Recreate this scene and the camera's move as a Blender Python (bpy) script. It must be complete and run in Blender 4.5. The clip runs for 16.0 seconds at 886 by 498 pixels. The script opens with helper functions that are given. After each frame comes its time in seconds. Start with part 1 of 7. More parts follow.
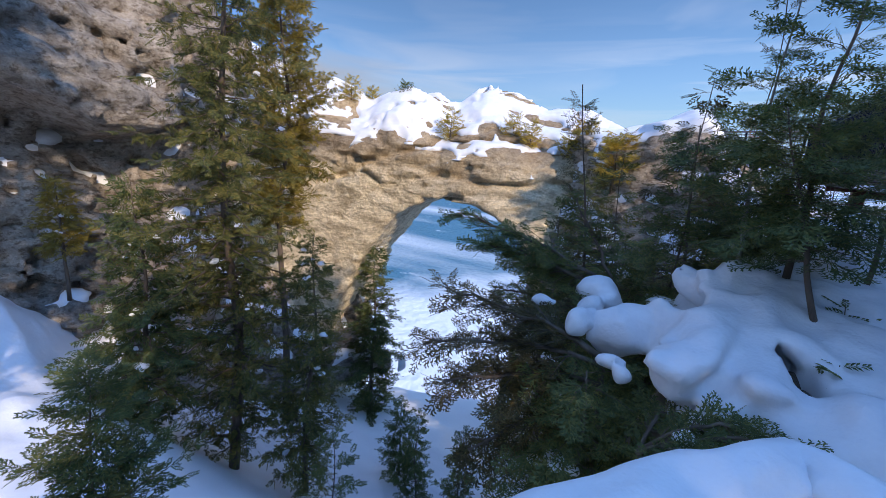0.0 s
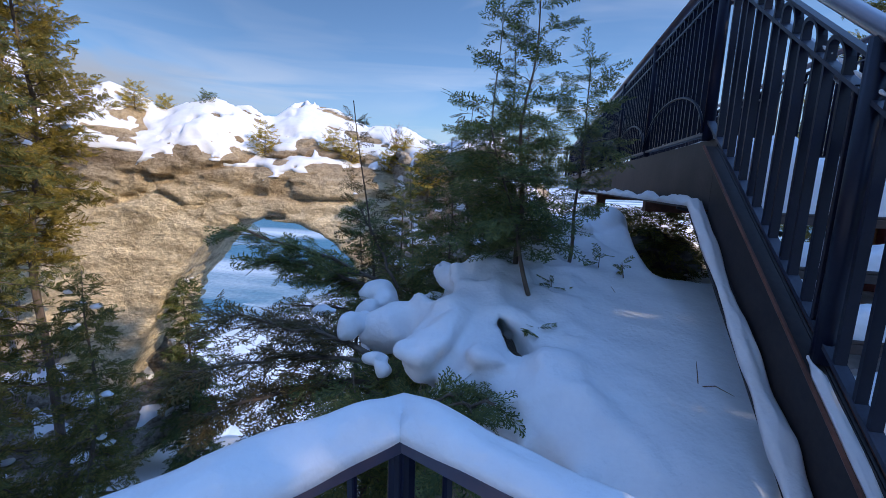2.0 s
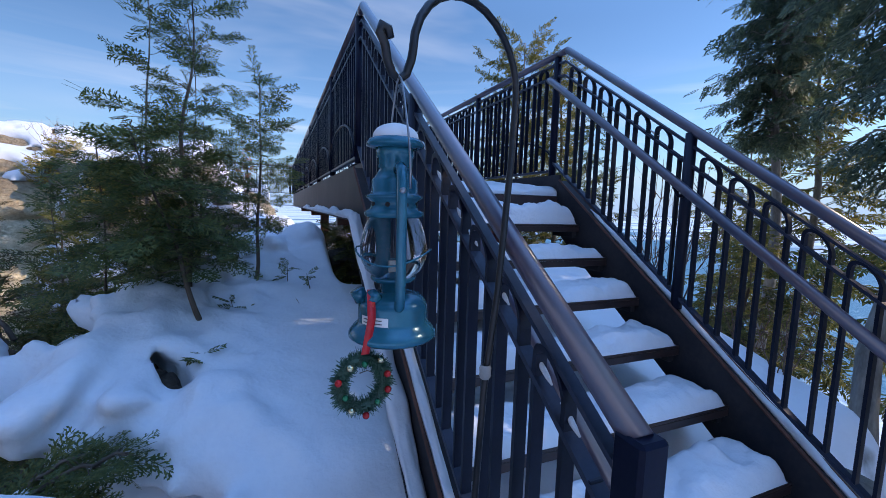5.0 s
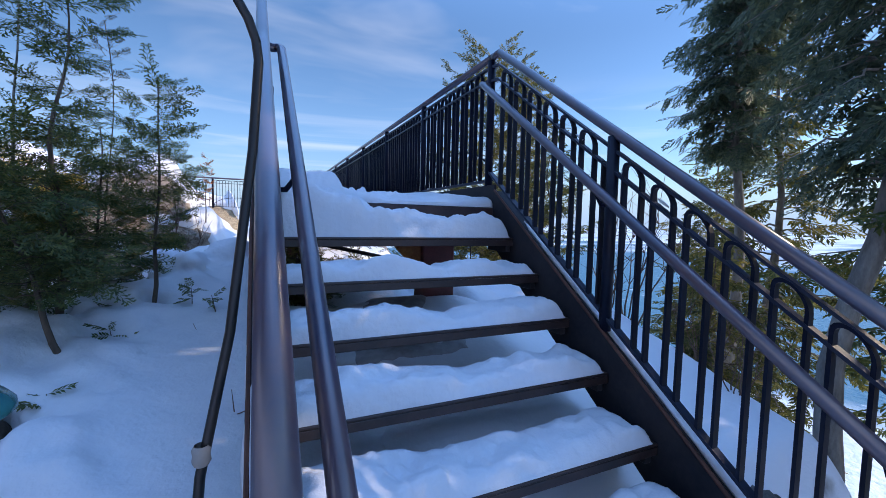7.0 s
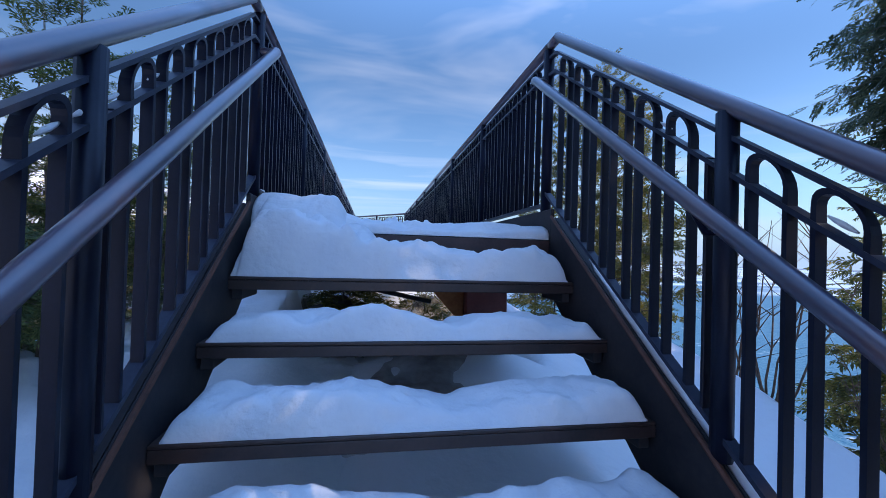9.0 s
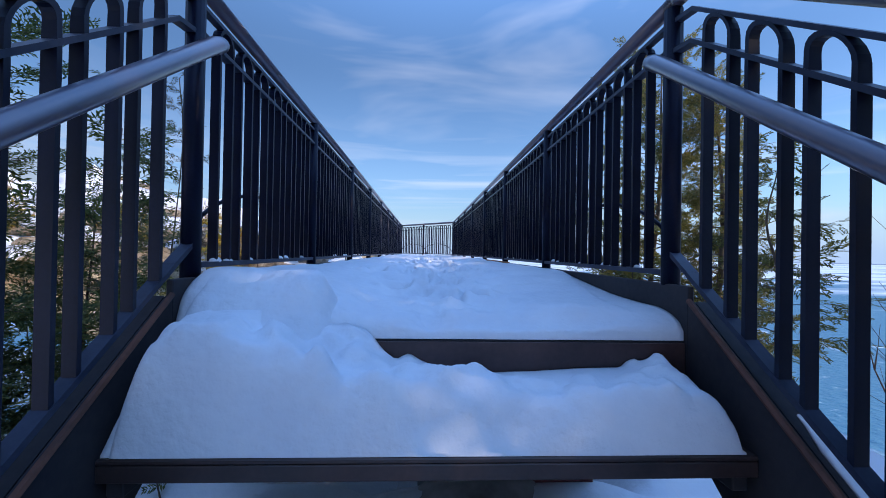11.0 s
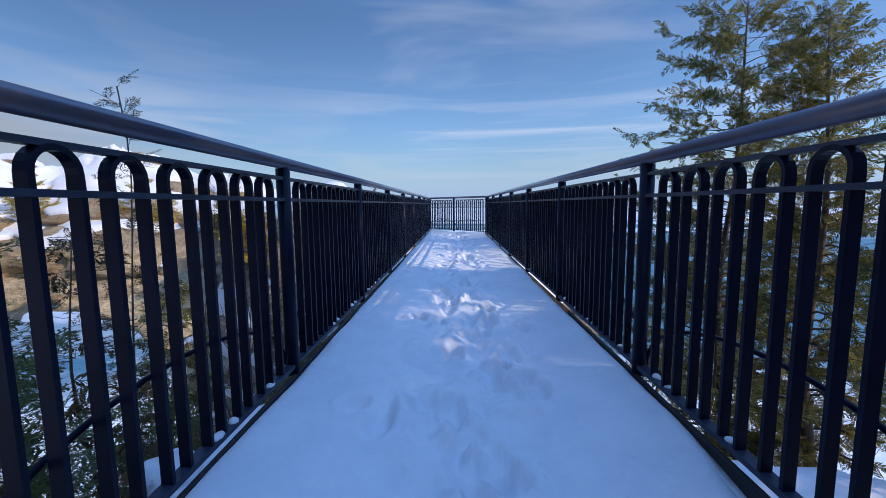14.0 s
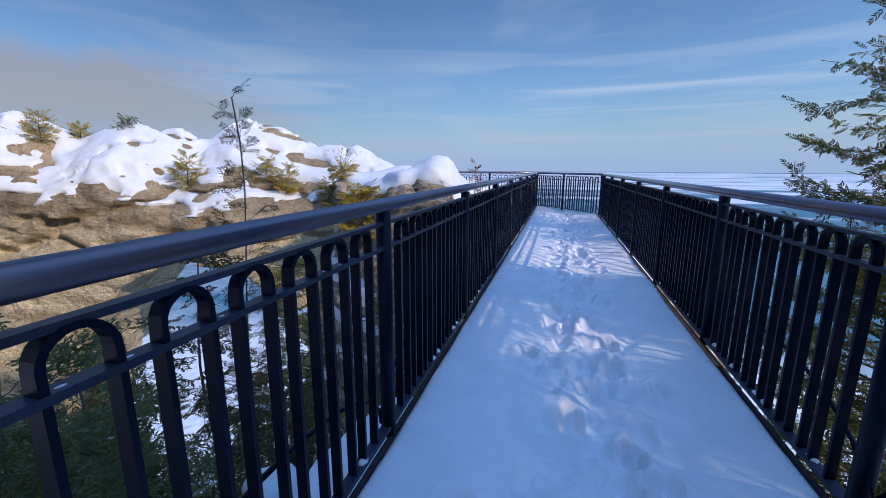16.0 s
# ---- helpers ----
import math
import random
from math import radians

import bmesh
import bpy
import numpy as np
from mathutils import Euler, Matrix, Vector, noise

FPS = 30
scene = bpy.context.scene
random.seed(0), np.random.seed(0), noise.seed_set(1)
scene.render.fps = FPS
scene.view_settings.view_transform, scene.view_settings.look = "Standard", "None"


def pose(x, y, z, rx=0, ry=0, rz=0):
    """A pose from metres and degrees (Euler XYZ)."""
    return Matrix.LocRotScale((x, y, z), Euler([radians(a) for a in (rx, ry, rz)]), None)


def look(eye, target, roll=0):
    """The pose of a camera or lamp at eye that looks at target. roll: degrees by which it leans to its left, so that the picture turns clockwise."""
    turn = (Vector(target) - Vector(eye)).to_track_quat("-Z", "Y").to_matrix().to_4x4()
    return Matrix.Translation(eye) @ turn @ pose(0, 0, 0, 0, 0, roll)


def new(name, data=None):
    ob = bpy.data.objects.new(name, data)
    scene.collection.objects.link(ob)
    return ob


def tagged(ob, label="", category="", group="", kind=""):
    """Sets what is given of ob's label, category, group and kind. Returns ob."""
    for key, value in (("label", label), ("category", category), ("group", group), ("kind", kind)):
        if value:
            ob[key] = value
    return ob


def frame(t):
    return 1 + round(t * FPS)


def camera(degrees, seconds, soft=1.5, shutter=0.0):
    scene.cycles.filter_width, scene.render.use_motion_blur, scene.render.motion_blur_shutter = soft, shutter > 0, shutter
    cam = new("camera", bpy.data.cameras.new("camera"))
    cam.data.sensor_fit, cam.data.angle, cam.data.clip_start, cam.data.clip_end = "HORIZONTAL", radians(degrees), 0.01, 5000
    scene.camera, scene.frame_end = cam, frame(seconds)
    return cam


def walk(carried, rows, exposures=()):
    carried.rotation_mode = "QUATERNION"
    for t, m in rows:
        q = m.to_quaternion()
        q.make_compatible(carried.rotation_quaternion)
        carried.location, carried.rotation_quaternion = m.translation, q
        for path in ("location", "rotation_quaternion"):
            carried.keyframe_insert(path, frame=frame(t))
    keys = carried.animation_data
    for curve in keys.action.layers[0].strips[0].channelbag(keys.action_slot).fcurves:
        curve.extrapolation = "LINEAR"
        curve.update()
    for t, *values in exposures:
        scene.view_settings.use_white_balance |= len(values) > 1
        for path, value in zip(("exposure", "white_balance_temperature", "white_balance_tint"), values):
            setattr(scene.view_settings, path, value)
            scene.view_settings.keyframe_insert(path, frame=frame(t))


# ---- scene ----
cam = camera(95.3, 16.0, 0.65)
PATH = [
    (0, (-1.954, -2.459, -0.083), (-3.082, -0.866, -0.52), 3.0),
    (0.5, (-1.821, -2.377, -0.093), (-2.857, -0.715, -0.499), 2.8),
    (1, (-1.68, -2.328, -0.094), (-2.561, -0.572, -0.468), 2.7),
    (1.5, (-1.599, -2.323, -0.093), (-2.279, -0.475, -0.443), 2.2),
    (2, (-1.537, -2.319, -0.097), (-1.988, -0.398, -0.427), 1.7),
    (2.5, (-1.484, -2.324, -0.099), (-1.694, -0.36, -0.414), 1.4),
    (3, (-1.426, -2.324, -0.1), (-1.405, -0.347, -0.401), 1.1),
    (3.5, (-1.385, -2.336, -0.094), (-1.138, -0.372, -0.377), 1.2),
    (4, (-1.344, -2.362, -0.101), (-0.89, -0.431, -0.356), 1.3),
    (4.5, (-1.263, -2.383, -0.1), (-0.641, -0.496, -0.332), 1.4),
    (5, (-1.18, -2.418, -0.098), (-0.423, -0.579, -0.306), 1.7),
    (5.2, (-1.126, -2.43, -0.114), (-0.34, -0.601, -0.306), 1.6),
    (7.5, (-0.565, -2.266, -0.095), (0.255, -0.446, -0.205), 1.1),
    (8, (-0.367, -2.147, -0.117), (0.305, -0.264, -0.164), 1.2),
    (8.5, (-0.235, -2.041, -0.099), (0.266, -0.105, -0.103), 1.4),
    (9, (-0.169, -1.876, -0.086), (0.178, 0.094, -0.058), 1.7),
    (9.2, (-0.15, -1.797, -0.07), (0.143, 0.181, -0.044), 1.6),
    (11.5, (-0.035, -0.986, 0.353), (0.047, 1.012, 0.364), 0.7),
    (12, (-0.041, -0.897, 0.465), (0.042, 1.102, 0.449), -0.0),
    (12.5, (-0.02, -0.728, 0.555), (0.065, 1.27, 0.522), -0.1),
    (13, (-0.054, -0.568, 0.654), (0.017, 1.429, 0.576), -0.1),
    (13.5, (-0.066, -0.423, 0.757), (-0.042, 1.572, 0.61), -0.6),
    (14, (-0.033, -0.254, 0.848), (-0.092, 1.733, 0.628), -0.6),
    (14.5, (-0.051, -0.166, 0.94), (-0.219, 1.806, 0.655), -0.5),
    (15, (-0.093, -0.064, 1.016), (-0.378, 1.887, 0.683), -0.3),
    (15.5, (-0.115, 0.034, 1.097), (-0.53, 1.955, 0.727), -0.2),
    (16, (-0.144, 0.094, 1.141), (-0.681, 1.98, 0.747), 0.2),
]
walk(cam, [(t, look(eye, target, roll)) for t, eye, target, roll in PATH], [(0, 1.18, 7200, 16), (3, 1.18, 7200, 16), (5, 1.29, 7200, 16), (9, 1.35, 7200, 16), (12, 1.18, 7100, 16), (16, 0.80, 7050, 16)])

# ---- world and sun ----
SUN_AZ = radians(108)      # clockwise from +y, seen from above
SUN_EL = radians(31)
world = bpy.data.worlds.new("winter_sky")
scene.world = world
world.use_nodes = True
wn, wl = world.node_tree.nodes, world.node_tree.links
wn.clear()
w_out = wn.new("ShaderNodeOutputWorld")
w_bg = wn.new("ShaderNodeBackground")
w_sky = wn.new("ShaderNodeTexSky")
w_sky.sky_type = "NISHITA"
w_sky.sun_disc = False
w_sky.sun_elevation, w_sky.sun_rotation = SUN_EL, SUN_AZ
w_sky.altitude, w_sky.air_density, w_sky.dust_density, w_sky.ozone_density = 600, 0.9, 0.0, 4.0
w_tc = wn.new("ShaderNodeTexCoord")
w_map = wn.new("ShaderNodeMapping")
w_map.inputs["Rotation"].default_value = (0, 0, radians(-20))
w_map.inputs["Scale"].default_value = (1.3, 2.2, 6.0)
w_n = wn.new("ShaderNodeTexNoise")
w_n.inputs["Scale"].default_value = 1.3
w_n.inputs["Detail"].default_value = 4
w_n.inputs["Roughness"].default_value = 0.55
w_n.inputs["Distortion"].default_value = 0.5
w_ramp = wn.new("ShaderNodeValToRGB")
w_ramp.color_ramp.elements[0].position, w_ramp.color_ramp.elements[0].color = 0.50, (0, 0, 0, 1)
w_ramp.color_ramp.elements[1].position, w_ramp.color_ramp.elements[1].color = 0.82, (0.22, 0.22, 0.22, 1)
w_mix = wn.new("ShaderNodeMix")
w_mix.data_type = "RGBA"
w_mix.inputs["B"].default_value = (5.6, 6.1, 7.0, 1)
wl.new(w_tc.outputs["Generated"], w_map.inputs["Vector"])
wl.new(w_map.outputs["Vector"], w_n.inputs["Vector"])
wl.new(w_n.outputs["Fac"], w_ramp.inputs["Fac"])
# long thin cirrus streaks low over the lake
w_map2 = wn.new("ShaderNodeMapping")
w_map2.inputs["Rotation"].default_value = (0.10, 0.06, 0)
w_map2.inputs["Scale"].default_value = (1.1, 1.6, 15.0)
w_n2 = wn.new("ShaderNodeTexNoise")
w_n2.inputs["Scale"].default_value, w_n2.inputs["Detail"].default_value, w_n2.inputs["Distortion"].default_value = 1.5, 5, 0.8
w_r2 = wn.new("ShaderNodeValToRGB")
w_r2.color_ramp.elements[0].position, w_r2.color_ramp.elements[0].color = 0.48, (0, 0, 0, 1)
w_r2.color_ramp.elements[1].position, w_r2.color_ramp.elements[1].color = 0.72, (0.42, 0.42, 0.42, 1)
w_sepc = wn.new("ShaderNodeSeparateXYZ")
w_band = wn.new("ShaderNodeMapRange")
w_band.interpolation_type = "SMOOTHSTEP"
w_band.inputs["From Min"].default_value, w_band.inputs["From Max"].default_value = 0.34, 0.12
w_str = wn.new("ShaderNodeMath")
w_str.operation = "MULTIPLY"
w_cov = wn.new("ShaderNodeMath")
w_cov.operation = "MAXIMUM"
wl.new(w_tc.outputs["Generated"], w_map2.inputs["Vector"])
wl.new(w_map2.outputs["Vector"], w_n2.inputs["Vector"])
wl.new(w_n2.outputs["Fac"], w_r2.inputs["Fac"])
wl.new(w_tc.outputs["Generated"], w_sepc.inputs["Vector"])
wl.new(w_sepc.outputs["Z"], w_band.inputs["Value"])
wl.new(w_r2.outputs["Color"], w_str.inputs[0])
wl.new(w_band.outputs["Result"], w_str.inputs[1])
wl.new(w_str.outputs["Value"], w_cov.inputs[0])
wl.new(w_ramp.outputs["Color"], w_cov.inputs[1])
wl.new(w_cov.outputs["Value"], w_mix.inputs["Factor"])
wl.new(w_sky.outputs["Color"], w_mix.inputs["A"])
# unseen upper sky brightened to fill the shade, band of sky above the horizon darkened
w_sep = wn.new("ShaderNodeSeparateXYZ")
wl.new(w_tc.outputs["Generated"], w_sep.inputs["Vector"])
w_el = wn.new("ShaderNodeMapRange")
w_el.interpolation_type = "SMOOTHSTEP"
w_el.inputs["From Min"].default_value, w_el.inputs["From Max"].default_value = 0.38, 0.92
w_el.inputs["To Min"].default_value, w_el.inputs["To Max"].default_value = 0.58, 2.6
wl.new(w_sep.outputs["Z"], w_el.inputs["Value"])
# a grey cloud bank in the north-west
w_dot = wn.new("ShaderNodeVectorMath")
w_dot.operation = "DOT_PRODUCT"
w_dot.inputs[1].default_value = (-0.24, 0.0, -1.0)
wl.new(w_tc.outputs["Generated"], w_dot.inputs[0])
w_b = wn.new("ShaderNodeMath")
w_b.operation = "MULTIPLY_ADD"
w_b.inputs[1].default_value = 0.22
wl.new(w_n.outputs["Fac"], w_b.inputs[0])
wl.new(w_dot.outputs["Value"], w_b.inputs[2])
w_bank = wn.new("ShaderNodeMapRange")
w_bank.inputs["From Min"].default_value, w_bank.inputs["From Max"].default_value = 0.085, 0.145
w_bank.inputs["To Max"].default_value = 0.8
wl.new(w_b.outputs["Value"], w_bank.inputs["Value"])
w_west = wn.new("ShaderNodeMapRange")
w_west.interpolation_type = "SMOOTHSTEP"
w_west.inputs["From Min"].default_value, w_west.inputs["From Max"].default_value = -0.45, -0.80
wl.new(w_sep.outputs["X"], w_west.inputs["Value"])
w_bw = wn.new("ShaderNodeMath")
w_bw.operation = "MULTIPLY"
wl.new(w_bank.outputs["Result"], w_bw.inputs[0])
wl.new(w_west.outputs["Result"], w_bw.inputs[1])
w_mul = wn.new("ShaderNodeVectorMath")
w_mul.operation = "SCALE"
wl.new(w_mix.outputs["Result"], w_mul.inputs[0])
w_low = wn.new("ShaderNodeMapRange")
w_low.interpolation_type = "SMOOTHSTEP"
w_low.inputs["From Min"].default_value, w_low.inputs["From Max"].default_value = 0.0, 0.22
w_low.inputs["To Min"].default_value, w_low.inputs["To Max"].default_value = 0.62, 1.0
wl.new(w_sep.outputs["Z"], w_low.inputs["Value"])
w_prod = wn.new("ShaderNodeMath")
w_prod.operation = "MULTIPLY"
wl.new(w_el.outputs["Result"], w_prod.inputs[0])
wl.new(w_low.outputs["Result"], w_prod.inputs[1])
w_away = wn.new("ShaderNodeMapRange")
w_away.interpolation_type = "SMOOTHSTEP"
w_away.inputs["From Min"].default_value, w_away.inputs["From Max"].default_value = -0.70, 0.05
w_away.inputs["To Min"].default_value, w_away.inputs["To Max"].default_value = 0.68, 1.0
wl.new(w_sep.outputs["X"], w_away.inputs["Value"])
w_scale = wn.new("ShaderNodeMath")
w_scale.operation = "MULTIPLY"
wl.new(w_prod.outputs["Value"], w_scale.inputs[0])
wl.new(w_away.outputs["Result"], w_scale.inputs[1])
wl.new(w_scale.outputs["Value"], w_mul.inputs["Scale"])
w_hue = wn.new("ShaderNodeHueSaturation")
w_hue.inputs["Saturation"].default_value = 1.12
wl.new(w_mul.outputs["Vector"], w_hue.inputs["Color"])
w_mix2 = wn.new("ShaderNodeMix")
w_mix2.data_type = "RGBA"
w_mix2.inputs["B"].default_value = (1.18, 1.36, 1.66, 1)
wl.new(w_bw.outputs["Value"], w_mix2.inputs["Factor"])
wl.new(w_hue.outputs["Color"], w_mix2.inputs["A"])
# pale blue haze low over the lake
w_haze = wn.new("ShaderNodeMapRange")
w_haze.interpolation_type = "SMOOTHSTEP"
w_haze.inputs["From Min"].default_value, w_haze.inputs["From Max"].default_value = 0.0, 0.12
w_haze.inputs["To Min"].default_value, w_haze.inputs["To Max"].default_value = 0.92, 0.0
wl.new(w_sep.outputs["Z"], w_haze.inputs["Value"])
w_mix3 = wn.new("ShaderNodeMix")
w_mix3.data_type = "RGBA"
w_mix3.inputs["B"].default_value = (1.06, 1.76, 2.95, 1)
wl.new(w_haze.outputs["Result"], w_mix3.inputs["Factor"])
wl.new(w_mix2.outputs["Result"], w_mix3.inputs["A"])
wl.new(w_mix3.outputs["Result"], w_bg.inputs["Color"])
w_bg.inputs["Strength"].default_value = 0.15
wl.new(w_bg.outputs["Background"], w_out.inputs["Surface"])

sun_data = bpy.data.lights.new("sun", "SUN")
sun_data.energy, sun_data.angle, sun_data.color = 1.75, radians(0.55), (1.0, 0.89, 0.74)
sun = new("sun", sun_data)
to_sun = Vector((math.sin(SUN_AZ) * math.cos(SUN_EL), math.cos(SUN_AZ) * math.cos(SUN_EL), math.sin(SUN_EL)))
sun.matrix_world = look(to_sun * 50, (0, 0, 0))


# ---- materials ----
def surface(name, low, high, rough=0.6, scale=6.0, bump=0.2, metal=0.0, fine=40.0, stretch=(1, 1, 1), dist=0.02):
    """Two-scale noise between two colours, with a bump of the fine one."""
    m = bpy.data.materials.new(name)
    m.use_nodes = True
    n, l = m.node_tree.nodes, m.node_tree.links
    b = n["Principled BSDF"]
    tc, mp = n.new("ShaderNodeTexCoord"), n.new("ShaderNodeMapping")
    mp.inputs["Scale"].default_value = stretch
    l.new(tc.outputs["Object"], mp.inputs["Vector"])
    a, c = n.new("ShaderNodeTexNoise"), n.new("ShaderNodeTexNoise")
    a.inputs["Scale"].default_value, c.inputs["Scale"].default_value = scale, fine
    a.inputs["Detail"].default_value, c.inputs["Detail"].default_value = 5, 4
    for t in (a, c):
        l.new(mp.outputs["Vector"], t.inputs["Vector"])
    add = n.new("ShaderNodeMath")
    add.operation = "MULTIPLY_ADD"
    add.inputs[1].default_value = 0.35
    l.new(c.outputs["Fac"], add.inputs[0])
    l.new(a.outputs["Fac"], add.inputs[2])
    r = n.new("ShaderNodeValToRGB")
    r.color_ramp.elements[0].position, r.color_ramp.elements[1].position = 0.45, 0.9
    r.color_ramp.elements[0].color, r.color_ramp.elements[1].color = (*low, 1), (*high, 1)
    l.new(add.outputs["Value"], r.inputs["Fac"])
    l.new(r.outputs["Color"], b.inputs["Base Color"])
    b.inputs["Roughness"].default_value, b.inputs["Metallic"].default_value = rough, metal
    if bump:
        bp = n.new("ShaderNodeBump")
        bp.inputs["Strength"].default_value, bp.inputs["Distance"].default_value = bump, dist
        l.new(add.outputs["Value"], bp.inputs["Height"])
        l.new(bp.outputs["Normal"], b.inputs["Normal"])
    return m


def snow_material():
    m = surface("snow", (0.66, 0.68, 0.72), (0.75, 0.76, 0.78), 0.55, 5.0, 0.5, 0, 38, dist=0.025)
    b = m.node_tree.nodes["Principled BSDF"]
    b.inputs["Specular IOR Level"].default_value = 0.3
    return m


def foliage(name, low, high, tip, glow=0.35):
    """Leaf scales whose colour varies from piece to piece, half lit through."""
    m = bpy.data.materials.new(name)
    m.use_nodes = True
    n, l = m.node_tree.nodes, m.node_tree.links
    b, out = n["Principled BSDF"], n["Material Output"]
    g, oi = n.new("ShaderNodeNewGeometry"), n.new("ShaderNodeTexNoise")
    tc = n.new("ShaderNodeTexCoord")
    l.new(tc.outputs["Object"], oi.inputs["Vector"])
    oi.inputs["Scale"].default_value = 1.1
    mix = n.new("ShaderNodeMath")
    mix.operation = "MULTIPLY_ADD"
    mix.inputs[1].default_value = 0.5
    l.new(g.outputs["Random Per Island"], mix.inputs[0])
    sub = n.new("ShaderNodeMath")
    sub.operation = "MULTIPLY"
    sub.inputs[1].default_value = 0.75
    l.new(oi.outputs["Fac"], sub.inputs[0])
    l.new(sub.outputs["Value"], mix.inputs[2])
    r = n.new("ShaderNodeValToRGB")
    r.color_ramp.elements[0].position, r.color_ramp.elements[0].color = 0.25, (*low, 1)
    r.color_ramp.elements[1].position, r.color_ramp.elements[1].color = 0.62, (*high, 1)
    e = r.color_ramp.elements.new(0.92)
    e.color = (*tip, 1)
    l.new(mix.outputs["Value"], r.inputs["Fac"])
    l.new(r.outputs["Color"], b.inputs["Base Color"])
    b.inputs["Roughness"].default_value = 0.6
    tr = n.new("ShaderNodeBsdfTranslucent")
    l.new(r.outputs["Color"], tr.inputs["Color"])
    ms = n.new("ShaderNodeMixShader")
    ms.inputs["Fac"].default_value = glow
    l.new(b.outputs["BSDF"], ms.inputs[1])
    l.new(tr.outputs["BSDF"], ms.inputs[2])
    l.new(ms.outputs["Shader"], out.inputs["Surface"])
    return m


def ground_material():
    """Snow that gives way to bare stone and dead leaves where the ground is steep."""
    m = bpy.data.materials.new("snowy_ground")
    m.use_nodes = True
    n, l = m.node_tree.nodes, m.node_tree.links
    b = n["Principled BSDF"]
    geo, tc = n.new("ShaderNodeNewGeometry"), n.new("ShaderNodeTexCoord")
    sep = n.new("ShaderNodeSeparateXYZ")
    l.new(geo.outputs["Normal"], sep.inputs["Vector"])
    no = n.new("ShaderNodeTexNoise")
    no.inputs["Scale"].default_value, no.inputs["Detail"].default_value = 1.6, 6
    l.new(tc.outputs["Object"], no.inputs["Vector"])
    ad = n.new("ShaderNodeMath")
    ad.operation = "MULTIPLY_ADD"
    ad.inputs[1].default_value = 0.45
    l.new(no.outputs["Fac"], ad.inputs[0])
    l.new(sep.outputs["Z"], ad.inputs[2])
    r = n.new("ShaderNodeValToRGB")
    r.color_ramp.elements[0].position, r.color_ramp.elements[1].position = 0.60, 0.66
    l.new(ad.outputs["Value"], r.inputs["Fac"])
    no2 = n.new("ShaderNodeTexNoise")
    no2.inputs["Scale"].default_value, no2.inputs["Detail"].default_value = 9, 6
    l.new(tc.outputs["Object"], no2.inputs["Vector"])
    rr = n.new("ShaderNodeValToRGB")
    rr.color_ramp.elements[0].position, rr.color_ramp.elements[1].position = 0.3, 0.75
    rr.color_ramp.elements[0].color, rr.color_ramp.elements[1].color = (0.05, 0.04, 0.03, 1), (0.30, 0.26, 0.20, 1)
    l.new(no2.outputs["Fac"], rr.inputs["Fac"])
    mx = n.new("ShaderNodeMix")
    mx.data_type = "RGBA"
    mx.inputs["B"].default_value = (0.77, 0.78, 0.81, 1)
    l.new(r.outputs["Color"], mx.inputs["Factor"])
    l.new(rr.outputs["Color"], mx.inputs["A"])
    l.new(mx.outputs["Result"], b.inputs["Base Color"])
    b.inputs["Roughness"].default_value = 0.6
    b.inputs["Specular IOR Level"].default_value = 0.3
    bp = n.new("ShaderNodeBump")
    bp.inputs["Strength"].default_value, bp.inputs["Distance"].default_value = 0.3, 0.05
    l.new(no2.outputs["Fac"], bp.inputs["Height"])
    l.new(bp.outputs["Normal"], b.inputs["Normal"])
    return m


